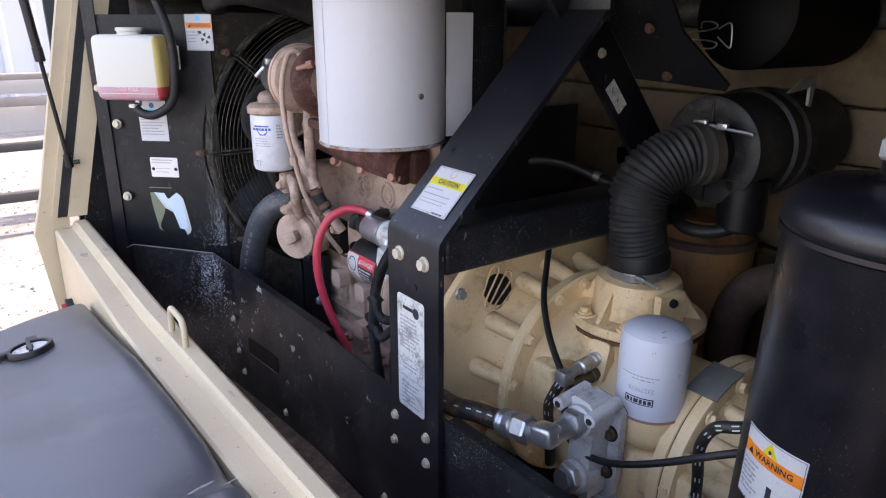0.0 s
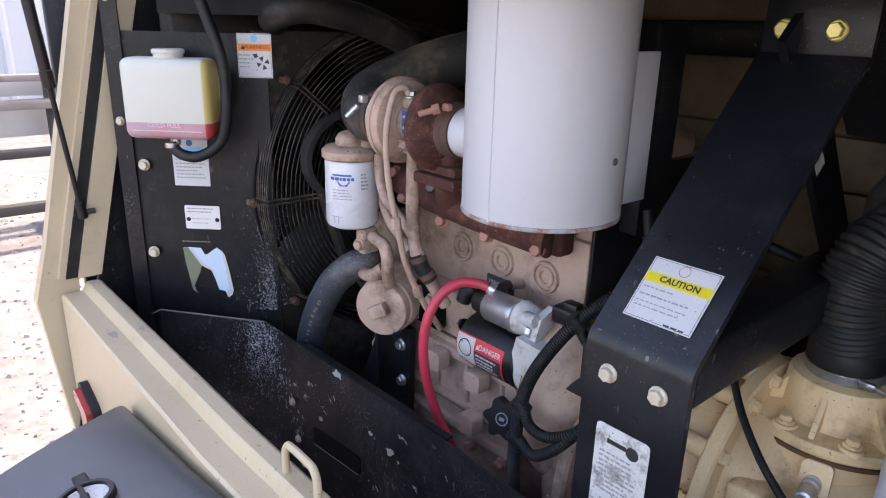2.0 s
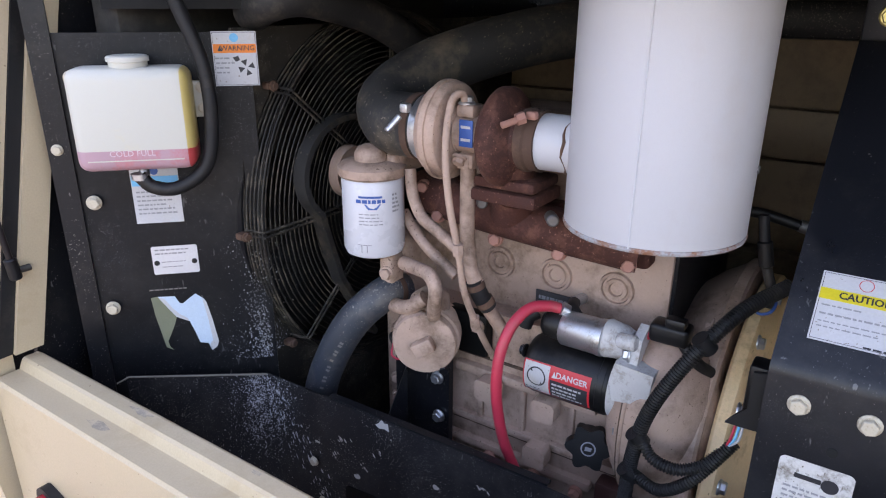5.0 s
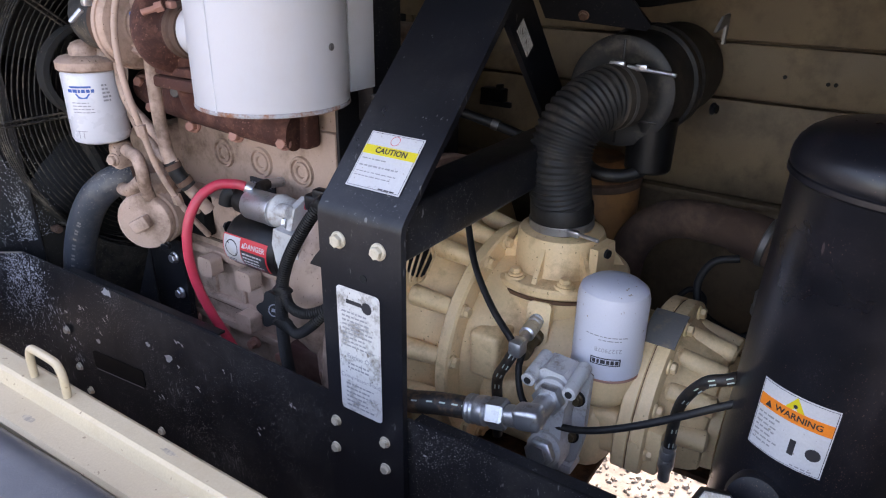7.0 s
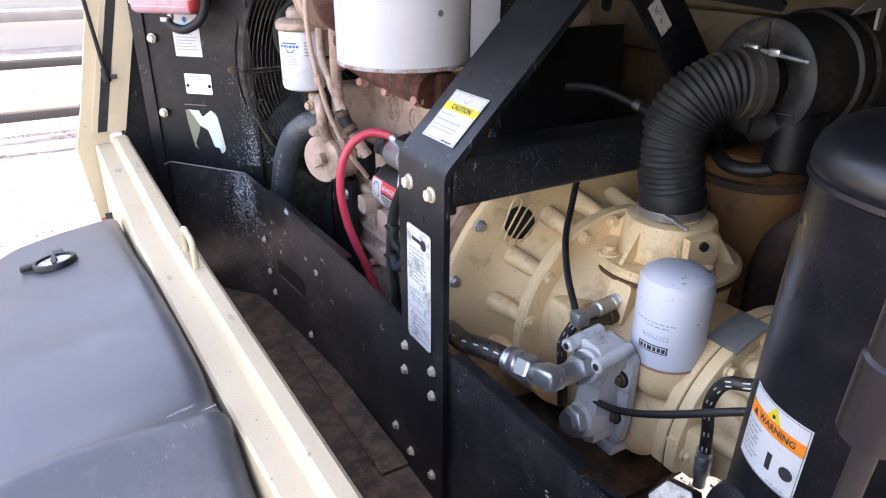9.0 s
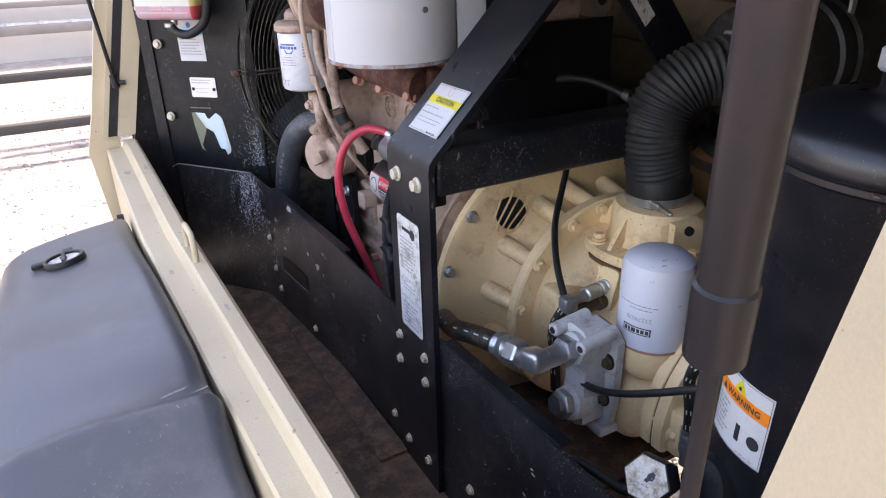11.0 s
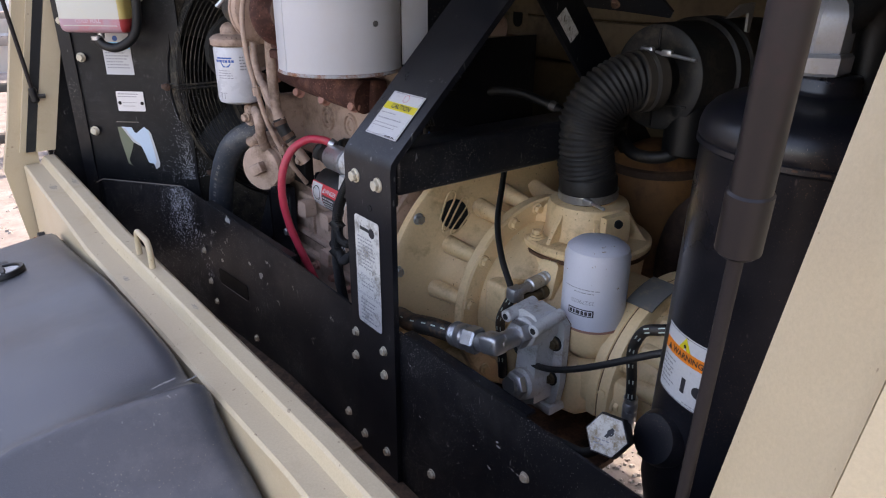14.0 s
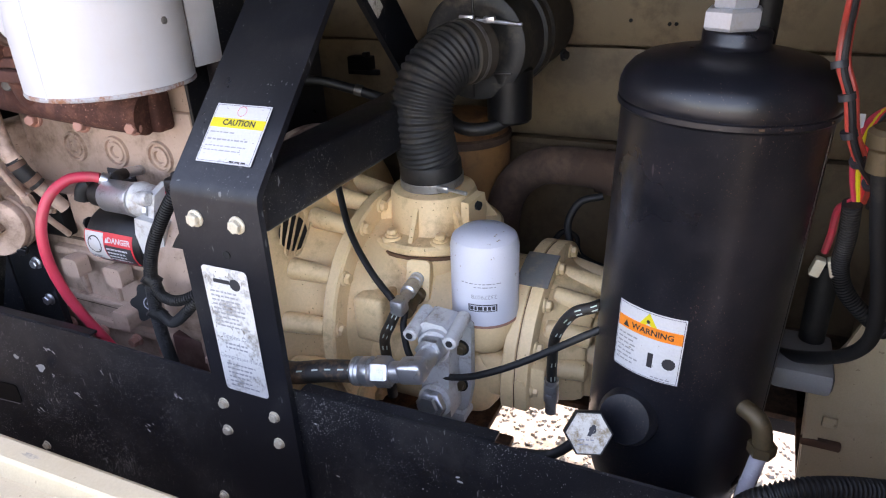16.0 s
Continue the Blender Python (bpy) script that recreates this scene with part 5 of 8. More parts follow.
build_reservoir()


def build_gas_strut(lo, hi, joint, body_r, rod_r, label):
    s = thing("gas_strut", lo, label, "strut")
    lo, hi = Vector(lo), Vector(hi)
    j = lo.lerp(hi, joint)
    part("rod", rod(lo, j, rod_r, 16), M_RODSTEEL, s)
    part("cylinder", rod(j, hi, body_r, 24, 0.003), M_STRUT, s)
    part("collar", rod(j - (hi - lo).normalized() * 0.012, j + (hi - lo).normalized() * 0.02, body_r * 1.12, 24, 0.002), M_STRUT, s)
    part("socket", rod(lo - (hi - lo).normalized() * 0.012, lo + (hi - lo).normalized() * 0.02, rod_r * 1.9, 16, 0.002), M_PLASTIC, s)
    part("ball_stud", rod(lo, lo + Vector((0.022, 0.0, 0.0)), rod_r * 1.1, 14), M_STUDDARK, s)


build_gas_strut((0.358, 1.768, 0.787), (0.300, 1.768, 1.40), 0.38, 0.0095, 0.0045, "black gas strut holding up the canopy door at the far post")
build_gas_strut((0.4435, 0.1280, 0.6919), (0.3630, 0.0627, 1.39), 0.3869, 0.0090, 0.0036, "dark gas strut holding up the canopy door at the near post")


# ---- engine ----
AX, AZ = 0.985, 0.50        # crank line


def build_engine():
    e = thing("diesel_engine", (AX, 1.17, 0.28), "tan-painted four-cylinder diesel engine with dusty casting", "engine")
    blk = bmesh.new()
    add_box(blk, (0.985, 1.178, 0.765), (0.320, 0.385, 0.150), 0.006)
    add_box(blk, (0.985, 1.178, 0.885), (0.300, 0.380, 0.11), 0.008)
    part("block_upper", blk, M_TAN, e)
    low = bmesh.new()
    add_box(low, (0.985, 1.178, 0.575), (0.420, 0.385, 0.245), 0.018, None, 3)
    part("block_lower", low, M_TAN, e)
    part("ledge", bevel_all(box((0.782, 1.17, 0.602), (0.04, 0.24, 0.018)), 0.006), M_TAN, e)
    part("ledge", bevel_all(box((0.777, 1.18, 0.512), (0.024, 0.33, 0.014)), 0.005), M_TAN, e)
    for y in (1.245, 1.17, 1.09):
        part("web", bevel_all(box((0.775, y, 0.555), (0.012, 0.010, 0.075)), 0.003), M_TAN, e)
    part("rocker_cover", box((0.995, 1.178, 0.955), (0.22, 0.37, 0.05), 0.02, None, 3), M_TAN, e)
    part("oil_pan", box((0.985, 1.178, 0.40), (0.412, 0.40, 0.13), 0.012, None, 3), M_TAN, e)
    for y in (1.247, 1.153, 1.060):
        b = lathe([(0, 0.000), (0.009, 0.000), (0.0105, 0.004), (0.0155, 0.004), (0.0168, 0.0005), (0.020, 0.0005), (0.021, 0.005), (0.0245, 0.005), (0.026, 0)], (0.8252, y, 0.768), (-1, 0, 0), 32)
        part("core_plug", b, M_TAN, e)
    for y, z in ((1.216, 0.592), (1.120, 0.592), (1.130, 0.509)):
        bs = part("boss", bevel_all(prism(rounded(0.036, 0.034, 0.008), (0.7565, y, z), (0, -1, 0), (0, 0, 1), 0.024), 0.003), M_TAN, e)
        part("rust_seat", lathe([(0.0065, 0.0), (0.0125, 0.0), (0.0115, 0.002), (0.0065, 0.002)], (0.7566, y, z), (-1, 0, 0), 18, True), M_BRASS, bs, "rust-stained seat")
        part("bolt_hole", lathe([(0, 0), (0.0072, 0), (0.0072, 0.0008), (0, 0.0008)], (0.7566, y, z), (-1, 0, 0), 16), M_DARK, bs)
    # Black sheet puts the shadow over the block's end into colour.
    part("rear_plate", box((0.995, 0.983, 0.815), (0.335, 0.006, 0.25), 0.002), M_BLACK, e, "black plate on the block end, standing for shadow and dark parts there")
    # Deep black box stands in for the recess's shade and its bracket.
    part("pump_bracket", bevel_all(box((0.762, 1.262, 0.672), (0.022, 0.072, 0.070)), 0.004), M_BLACK_DEEP, e, "black box for the shaded recess and black bracket behind the pipes")
    for at in ((0.750, 1.283, 0.650), (0.750, 1.240, 0.690)):
        bolt(BOLT_TAN, at, (-1, 0, 0), e)
    part("side_cover", bevel_all(box((0.7745, 1.185, 0.682), (0.012, 0.080, 0.052)), 0.004), M_TAN, e)
    part("groove", box((0.7742, 1.178, 0.6255), (0.004, 0.370, 0.004)), M_GRIME, e, "dark brown parting line")
    part("groove", box((0.7742, 1.178, 0.502), (0.004, 0.370, 0.004)), M_GRIME, e, "dark brown parting line")
    # oil filler cap
    cap = thing("oil_filler_cap", (0.745, 1.047, 0.563), "black star-shaped plastic oil filler cap", "cap")
    pts = []
    for k in range(48):
        a = 2 * math.pi * k / 48
        r = 0.0285 + 0.0045 * math.cos(6 * a)
        pts.append((r * math.cos(a), r * math.sin(a)))
    fd = Vector((-0.92, -0.28, 0.25)).normalized()
    m = basis(Vector((0.752, 1.052, 0.558)), fd)
    u, v = m.col[0].to_3d(), m.col[1].to_3d()
    part("knob", bevel_all(prism(pts, m.translation + fd * 0.006, u, v, 0.020), 0.003), M_PLASTIC, cap, angle=50)
    part("stem", rod(m.translation - fd * 0.03, m.translation + fd * 0.006, 0.019), M_PLASTIC, cap)
    fnm = lambda x, y, h: m.translation + u * x + v * y + fd * (0.0262 + h)
    part("emblem", ring_bm(fnm, 0, 0, 0.0085, 0.0105, 0.0006), M_GREYINK, cap, "pale oil-can emblem")
    part("emblem", shape_bm(fnm, [(-0.005, -0.003), (0.004, -0.003), (0.005, 0.002), (-0.004, 0.003)], 0.0006), M_GREYINK, cap)
    # front mounting plate
    part("mount_plate", bevel_all(prism([(-0.03, 0.30), (0.075, 0.30), (0.075, 0.62), (-0.03, 0.62)], (0.752, 1.36, 0), (0, -1, 0), (0, 0, 1), 0.012), 0.002), M_BLACK, e, "black engine mounting plate")
    part("mount_gusset", bevel_all(prism([(0, 0.30), (0.10, 0.30), (0.0, 0.60)], (0.72, 1.352, 0), (-0.6, 0.8, 0), (0, 0, 1), 0.008), 0.002), M_BLACK, e)
    for at in ((0.738, 1.302, 0.515), (0.738, 1.305, 0.585)):
        bolt(BOLT_STEEL, at, (-1, 0, 0), e)
    for z in (0.64, 0.60, 0.55, 0.515):
        bolt(BOLT_TAN, (0.75, 1.395, z), (-1, -0.3, 0), e)
    part("front_cover", box((0.96, 1.40, 0.62), (0.40, 0.06, 0.36), 0.015, None, 3), M_TAN, e)
    # flywheel housing
    prof = [(0.12, 0.0), (0.276, 0.0), (0.280, 0.004), (0.280, 0.018), (0.272, 0.024), (0.252, 0.055), (0.225, 0.085), (0.19, 0.105), (0.12, 0.11)]
    part("flywheel_housing", lathe(prof, (AX, 0.905, AZ), (0, 1, 0), 72), M_TAN, e)
    part("starter_pad", box((0.795, 0.972, 0.652), (0.10, 0.055, 0.15), 0.018, None, 3), M_TAN, e)
    for a in (118, 140, 160, 182, 205):
        p = Vector((AX + 0.262 * math.cos(radians(a)), 0.932, AZ + 0.262 * math.sin(radians(a))))
        bolt(BOLT_BOLTS, p, (0, 1, 0), e)
    bulge = bmesh.new()
    bmesh.ops.create_uvsphere(bulge, u_segments=36, v_segments=20, radius=1.0)
    bmesh.ops.transform(bulge, matrix=Matrix.Translation((0.800, 0.968, 0.610)) @ Matrix.Diagonal((0.098, 0.074, 0.135, 1.0)), verts=bulge.verts)
    part("ring_gear_bulge", bulge, M_TAN, e)
    kk = math.sqrt(1 - (0.030 / 0.074) ** 2)
    # A raised ridge round the bulge with a thin dark line beside it.
    for rr, mt, nm in ((0.0030, M_TAN, "bulge_ridge"), (0.0014, M_GRIME, "ridge_dirt")):
        dy = 0.0 if mt is M_TAN else 0.0032
        part(nm, add_sweep(bmesh.new(), [Vector((0.800 - 0.0985 * kk * math.cos(q), 0.998 + dy, 0.610 + 0.1355 * kk * math.sin(q))) for q in [-1.3 + 0.13 * j for j in range(21)]], rr, 8), mt, e)
    part("pan_rail", bevel_all(box((0.778, 1.20, 0.468), (0.030, 0.30, 0.014)), 0.003), M_TAN, e)
    for y in (1.30, 1.22, 1.14, 1.07):
        bolt(BOLT_RUST, (0.763, y, 0.455), (-1, 0, 0), e)
    part("inspection_cover", bevel_all(box((0.760, 0.985, 0.445), (0.03, 0.105, 0.11)), 0.006), mat("maroon_primer", (0.060, 0.020, 0.016), 0.6, var=0.3, dirt=(0.10, 0.06, 0.045), dirt_amt=0.4, bump=0.2), e, "dark maroon inspection cover")
    # black name plate behind the starter
    part("name_plate", box((0.822, 1.152, 0.728), (0.003, 0.060, 0.022), 0.0008), M_INK, e, "small black name plate")
    fn = flat_map((0.8200, 1.152, 0.728), (0, -1, 0), (0, 0, 1))
    part("small_print", bars(fn, -0.024, 0.004, 0.048, 1, 0.006, 0.006, h=0.0008, ragged=0, seed=15), M_GREYINK, e)
    part("sensor", rod((0.825, 1.108, 0.742), (0.79, 1.108, 0.748), 0.008), M_STEEL, e)
    part("sensor_boot", hose([(0.792, 1.108, 0.747), (0.77, 1.10, 0.748), (0.765, 1.085, 0.735), (0.785, 1.07, 0.715)], 0.009, 12), M_RUBBER, e)


BOLT_BOLTS = BOLT_TAN
build_engine()


# Darker, browner rust than exhaust_scale.
M_PIPE_DARK = mat("dark_rust_pipe", (0.062, 0.034, 0.024), 0.9, var=0.4, dirt=(0.11, 0.065, 0.045), dirt_amt=0.45, bump=0.4)
M_STUD = mat("dark_steel_stud", (0.16, 0.15, 0.145), 0.5, 0.6, var=0.3, bump=0.2)


def build_exhaust_side():
    mf = thing("exhaust_manifold", (0.775, 1.19, 0.84), "rust-brown cast iron exhaust manifold", "manifold")
    part("log", add_sweep(bmesh.new(), spline([(0.782, 1.365, 0.876), (0.765, 1.30, 0.872), (0.758, 1.19, 0.866), (0.765, 1.10, 0.858), (0.782, 1.02, 0.848)], 8), 0.030, 20), M_RUST, mf)
    for y, z in ((1.33, 0.868), (1.235, 0.863), (1.145, 0.856), (1.04, 0.848)):
        part("port_flange", box((0.806, y, z), (0.034, 0.062, 0.060), 0.008, None, 3), M_RUST, mf)
    part("riser", add_sweep(bmesh.new(), spline([(0.765, 1.20, 0.868), (0.750, 1.188, 0.888), (0.735, 1.180, 0.912)], 6), lambda i, s: 0.036 - 0.006 * s, 18), M_RUST, mf)
    part("turbo_flange", box((0.734, 1.178, 0.911), (0.080, 0.094, 0.017), 0.004), M_RUST, mf)
    part("turbo_flange", box((0.734, 1.178, 0.9285), (0.074, 0.088, 0.014), 0.004), M_RUST, mf)
    for at in ((0.752, 1.339, 0.890), (0.748, 1.31, 0.852), (0.750, 1.215, 0.834), (0.755, 1.12, 0.832), (0.764, 1.028, 0.833)):
        bolt(BOLT_RUST, at, (-0.9, -0.3, 0.15), mf, label="pinkish rusty bolt")
    for at, d in (((0.748, 1.238, 0.886), (-0.8, -0.5, 0.1)), ((0.722, 1.120, 0.890), (-0.8, -0.5, 0.1))):
        part("stud", rod(Vector(at) - Vector(d).normalized() * 0.01, Vector(at) + Vector(d).normalized() * 0.022, 0.0080, 12, 0.002), M_STUD, mf, "grey steel stud")
    t = thing("turbocharger", (0.706, 1.2, 0.95), "turbocharger with a tan compressor housing and a rusty turbine housing", "turbocharger")
    o, d = Vector((0.706, 1.318, 0.988)), Vector((0.03, -1, 0.0)).normalized()
    def turn(profile, material, name, label="", n=48):
        return part(name, lathe(profile, o, d, n), material, t, label)
    turn([(0.0, 0.014), (0.044, 0.014), (0.044, 0.030), (0, 0.030)], M_STEEL, "inlet_band", "silver hose band")
    turn([(0.030, 0.028), (0.050, 0.029), (0.057, 0.033), (0.0615, 0.041), (0.0630, 0.044), (0.0655, 0.0445), (0.0655, 0.0520), (0.0633, 0.0526), (0.0633, 0.0605), (0.0605, 0.0645), (0.056, 0.0660), (0.036, 0.0680), (0.031, 0.072), (0.0, 0.072)], M_TAN, "compressor_housing")
    turn([(0.0, 0.066), (0.033, 0.066), (0.0265, 0.074), (0.0265, 0.112), (0.034, 0.118), (0, 0.118)], M_TAN, "bearing_housing")
    turn([(0.0, 0.116), (0.048, 0.116), (0.0515, 0.119), (0.0515, 0.122), (0.0580, 0.1235), (0.0620, 0.128), (0.0628, 0.134), (0.0615, 0.141), (0.0550, 0.148), (0.0440, 0.152), (0.0375, 0.157), (0.0355, 0.165), (0, 0.165)], M_RUST, "turbine_housing", "rust-brown turbine housing")
    turn([(0.028, 0.162), (0.0375, 0.162), (0.0395, 0.167), (0.0395, 0.173), (0.0370, 0.176), (0.0370, 0.183), (0.0380, 0.188), (0.028, 0.188)], M_STEELPIPE, "v_clamp")
    scroll = hose([(0.716, 1.182, 0.970), (0.724, 1.180, 0.950), (0.732, 1.178, 0.932)], 0.028, 16)
    part("turbine_neck", scroll, M_RUST, t)
    part("outlet_stub", rod(o + d * 0.182, o + d * 0.250, 0.0345, 36), M_MUFFLER, t, "silver outlet pipe")
    part("weld_ring", add_sweep(bmesh.new(), [o + d * (0.226 + 0.0018 * math.sin(7 * q)) + Vector((math.cos(q), 0, math.sin(q))) * 0.0347 for q in [0.2618 * j for j in range(25)]], lambda i, s: 0.0013 + 0.0009 * math.sin(5.3 * i), 8), M_STEELPIPE, t, "ragged weld")
    tag = part("id_tag", box(o + d * 0.094 + Vector((-0.0280, 0, 0.004)), (0.002, 0.020, 0.034), 0.0005), M_BLUE, t, "small blue tag")
    for z in (0.012, -0.004):
        part("tag_mark", box(o + d * 0.094 + Vector((-0.0293, 0, z)), (0.0008, 0.014, 0.0035), 0.0002), M_LABEL, tag)
    sc = Vector((0.668, 1.138, 1.022))
    part("clamp_screw", rod(sc + Vector((-0.020, 0.018, -0.008)), sc, 0.0042, 12, 0.001), M_RUST_BOLT, t)
    part("clamp_nut", add_lathe(bmesh.new(), [(0, 0), (0.0075, 0), (0.0075, 0.010), (0, 0.010)], basis(sc + Vector((-0.006, 0.006, -0.002)), Vector((1, -0.9, 0.4))), 6), M_RUST_BOLT, t)
    part("clamp_lug", box(sc + Vector((0.010, -0.006, 0.002)), (0.010, 0.014, 0.010), 0.003), M_RUST_BOLT, t)
    part("band_screw", rod((0.652, 1.306, 1.010), (0.637, 1.316, 0.992), 0.0042, 10, 0.001), M_STEEL, t)
    part("band_block", box((0.658, 1.301, 1.020), (0.012, 0.013, 0.012), 0.003), M_STEEL, t)
    part("oil_block", box(o + d * 0.087 + Vector((-0.006, 0, 0.030)), (0.030, 0.026, 0.016), 0.004), M_TAN, t)
    part("oil_block", box(o + d * 0.087 + Vector((-0.004, 0, -0.034)), (0.030, 0.024, 0.020), 0.004), M_TAN, t)
    bolt(BOLT_STEEL, o + d * 0.087 + Vector((-0.012, 0.002, 0.038)), (0, 0, 1), t)
    bolt(BOLT_TAN, (0.690, 1.238, 0.958), (-0.5, 0, -0.6), t)
    # muffler
    c = Vector((0.716, 0.990, 0.0))
    m = thing("muffler", (c.x, c.y, 0.905), "upright silver-painted muffler drum with a rusty lower rim", "muffler")
    part("drum", lathe([(0.085, 0.9085), (0.099, 0.9085), (0.101, 0.912), (0.101, 1.290), (0.095, 1.296), (0, 1.297)], (c.x, c.y, 0), (0, 0, 1), 96), M_MUFFLER, m)
    part("bottom_rim", lathe([(0, 0.914), (0.085, 0.914), (0.090, 0.905), (0.0985, 0.905), (0.0995, 0.9083), (0.0985, 0.9084)], (c.x, c.y, 0), (0, 0, 1), 96), M_RUST, m, "rust along the bottom seam")
    rim_m = mat("rust_flecked_rim", (0.36, 0.36, 0.375), 0.6, var=0.15, dirt=(0.22, 0.09, 0.045), dirt_amt=0.62, dirt_scale=45, bump=0.3)
    part("rolled_edge", lathe([(0.0985, 0.9055), (0.1012, 0.9060), (0.1022, 0.9085), (0.1016, 0.9110), (0.1005, 0.9115)], (c.x, c.y, 0), (0, 0, 1), 96), rim_m, m, "rolled lower edge flecked with rust")
    a = radians(184)
    part("seam", add_sweep(bmesh.new(), [Vector((c.x + 0.1012 * math.cos(a), c.y + 0.1012 * math.sin(a), z)) for z in (0.91, 1.288)], 0.0012, 6), M_MUFFLER, m)
    part("plug", lathe([(0, 0), (0.0045, 0), (0.0045, 0.0015), (0.003, 0.0022), (0, 0.0016)], (c.x + 0.101 * math.cos(radians(-86)), c.y + 0.101 * math.sin(radians(-86)), 0.985), (math.cos(radians(-86)), math.sin(radians(-86)), 0), 14), M_STUD, m)
    br = bmesh.new()
    add_box(br, (0.822, 0.925, 1.01), (0.052, 0.003, 0.19), 0.001)
    part("bracket", br, M_MUFFLER, m, "silver bracket flange")
    part("support_post", box((0.885, 0.945, 1.0), (0.07, 0.03, 0.28), 0.004), M_BLACK, m, "black support post behind the muffler")


build_exhaust_side()


def build_front_accessories():
    # spin-on oil filter
    c = (0.694, 1.389)
    f = thing("oil_filter", (c[0], c[1], 0.80), "white spin-on oil filter with a blue printed mark", "filter")
    part("can", lathe([(0, 0.797), (0.034, 0.796), (0.042, 0.800), (0.045, 0.808), (0.045, 0.908), (0.043, 0.912), (0, 0.912)], (*c, 0), (0, 0, 1), 56), M_WHITE, f)
    fn = round_map((*c, 0), 0.0452, -142, 0.871)
    part("blue_mark", patch(fn, -0.020, 0.0185, 0.014, 0.0215, 0.0, 0.0004, 10), M_BLUE, f, "blue printed emblem")
    part("blue_mark", bars(fn, -0.024, 0.0165, 0.042, 1, 0.005, 0.0052, h=0.0005, ragged=0, seed=23), M_BLUE, f)
    part("blue_mark", shape_bm(fn, [(-0.012, 0.010), (0.012, 0.010), (0.006, 0.002), (-0.006, 0.002)], 0.0004), M_BLUE, f)
    part("small_print", bars(fn, -0.020, -0.004, 0.038, 4, 0.005, 0.0016, h=0.0005, seed=20), M_GREYINK, f)
    part("pen_mark", bars(fn, -0.024, -0.050, 0.022, 1, 0.005, 0.001, h=0.0005, seed=21), M_GREYINK, f)
    part("pen_mark", patch(fn, -0.018, -0.062, -0.017, -0.050, 0.0002, 0.0005), M_GREYINK, f)
    part("pen_mark", patch(fn, -0.010, -0.062, -0.009, -0.050, 0.0002, 0.0005), M_GREYINK, f)
    fn2 = round_map((*c, 0), 0.0452, -95, 0.868)
    part("side_print", bars(fn2, -0.008, 0.026, 0.014, 5, 0.006, 0.003, h=0.0005, seed=22), M_GREYINK, f)
    h = thing("oil_cooler_casting", (c[0], c[1], 0.90), "tan cast housing above the oil filter", "casting")
    part("body", lathe([(0, 0.913), (0.0465, 0.913), (0.0495, 0.916), (0.0495, 0.927), (0.043, 0.933), (0.030, 0.936), (0, 0.936)], (*c, 0), (0, 0, 1), 48), M_TAN, h)
    part("dome", lathe([(0.024, 0.930), (0.024, 0.946), (0.019, 0.954), (0.010, 0.958), (0, 0.959)], (c[0] - 0.004, c[1] - 0.002, 0), (0, 0, 1), 24), M_TAN, h)
    part("dome", lathe([(0.020, 0.930), (0.020, 0.944), (0.012, 0.951), (0, 0.953)], (c[0] + 0.022, c[1] - 0.022, 0), (0, 0, 1), 24), M_TAN, h)
    part("arm", box((0.745, 1.372, 0.930), (0.10, 0.046, 0.034), 0.010, None, 3), M_TAN, h)
    # water neck with square plug
    w = thing("water_housing", (0.70, 1.30, 0.62), "tan ribbed housing with a round cover and a square plug", "housing")
    o, d = Vector((0.735, 1.318, 0.672)), Vector((-0.82, -0.42, 0.02)).normalized()
    prof = [(0, 0.06), (0.046, 0.06), (0.048, 0.057), (0.048, 0.046), (0.043, 0.044)]
    part("round_cover", lathe(prof, o, d, 40), M_TAN, w)
    ribs = [(0.047 if k % 2 else 0.051, 0.043 - 0.005 * k) for k in range(12)]
    part("ribbed_body", lathe([(0.043, 0.044)] + ribs + [(0, -0.02)], o, d, 40), M_TAN, w)
    m = basis(o + d * 0.060, d) @ Matrix.Rotation(0.5, 4, "Z")
    part("square_plug", box((0, 0, 0.008), (0.032, 0.022, 0.018), 0.003, m), M_TAN, w)
    part("upper_block", box((0.722, 1.308, 0.718), (0.050, 0.050, 0.046), 0.012, None, 3), M_TAN, w)
    part("side_block", box((0.712, 1.372, 0.752), (0.036, 0.024, 0.080), 0.008, None, 3), M_TAN, w)
    bolt(BOLT_TAN, (0.694, 1.368, 0.765), (-1, -0.3, 0), w)
    bolt(BOLT_BLACK, (0.700, 1.268, 0.632), (-0.8, -0.5, -0.2), w)
    # tan pipes
    def pipe(pts, r, label, nuts=()):
        p = thing("engine_pipe", pts[-1], label, "pipe", group="tan engine pipes")
        part("tube", hose(pts, r, 14), M_TAN, p)
        for a, b in nuts:
            part("nut", add_lathe(bmesh.new(), [(0, -0.008), (r * 1.6, -0.008), (r * 1.6, 0.008), (0, 0.008)], basis(Vector(a), Vector(b)), 6), M_TAN, p)
        return p
    pipe([(0.694, 1.233, 1.024), (0.686, 1.234, 1.040), (0.668, 1.238, 1.030), (0.653, 1.236, 0.975), (0.653, 1.230, 0.907), (0.662, 1.222, 0.844), (0.680, 1.221, 0.773), (0.710, 1.212, 0.703), (0.745, 1.210, 0.649)], 0.0048,
         "thin tan steel oil pipe down the engine", [((0.660, 1.220, 0.844), (0.1, 0, -1)), ((0.70, 1.216, 0.725), (0.3, 0, -1))])
    pipe([(0.704, 1.234, 0.965), (0.702, 1.233, 0.940), (0.700, 1.232, 0.897), (0.700, 1.230, 0.837), (0.700, 1.218, 0.783), (0.712, 1.207, 0.750), (0.738, 1.190, 0.700)], 0.0102,
         "thick tan oil return pipe with a black rubber joint", [((0.703, 1.2335, 0.952), (0, 0, -1))])
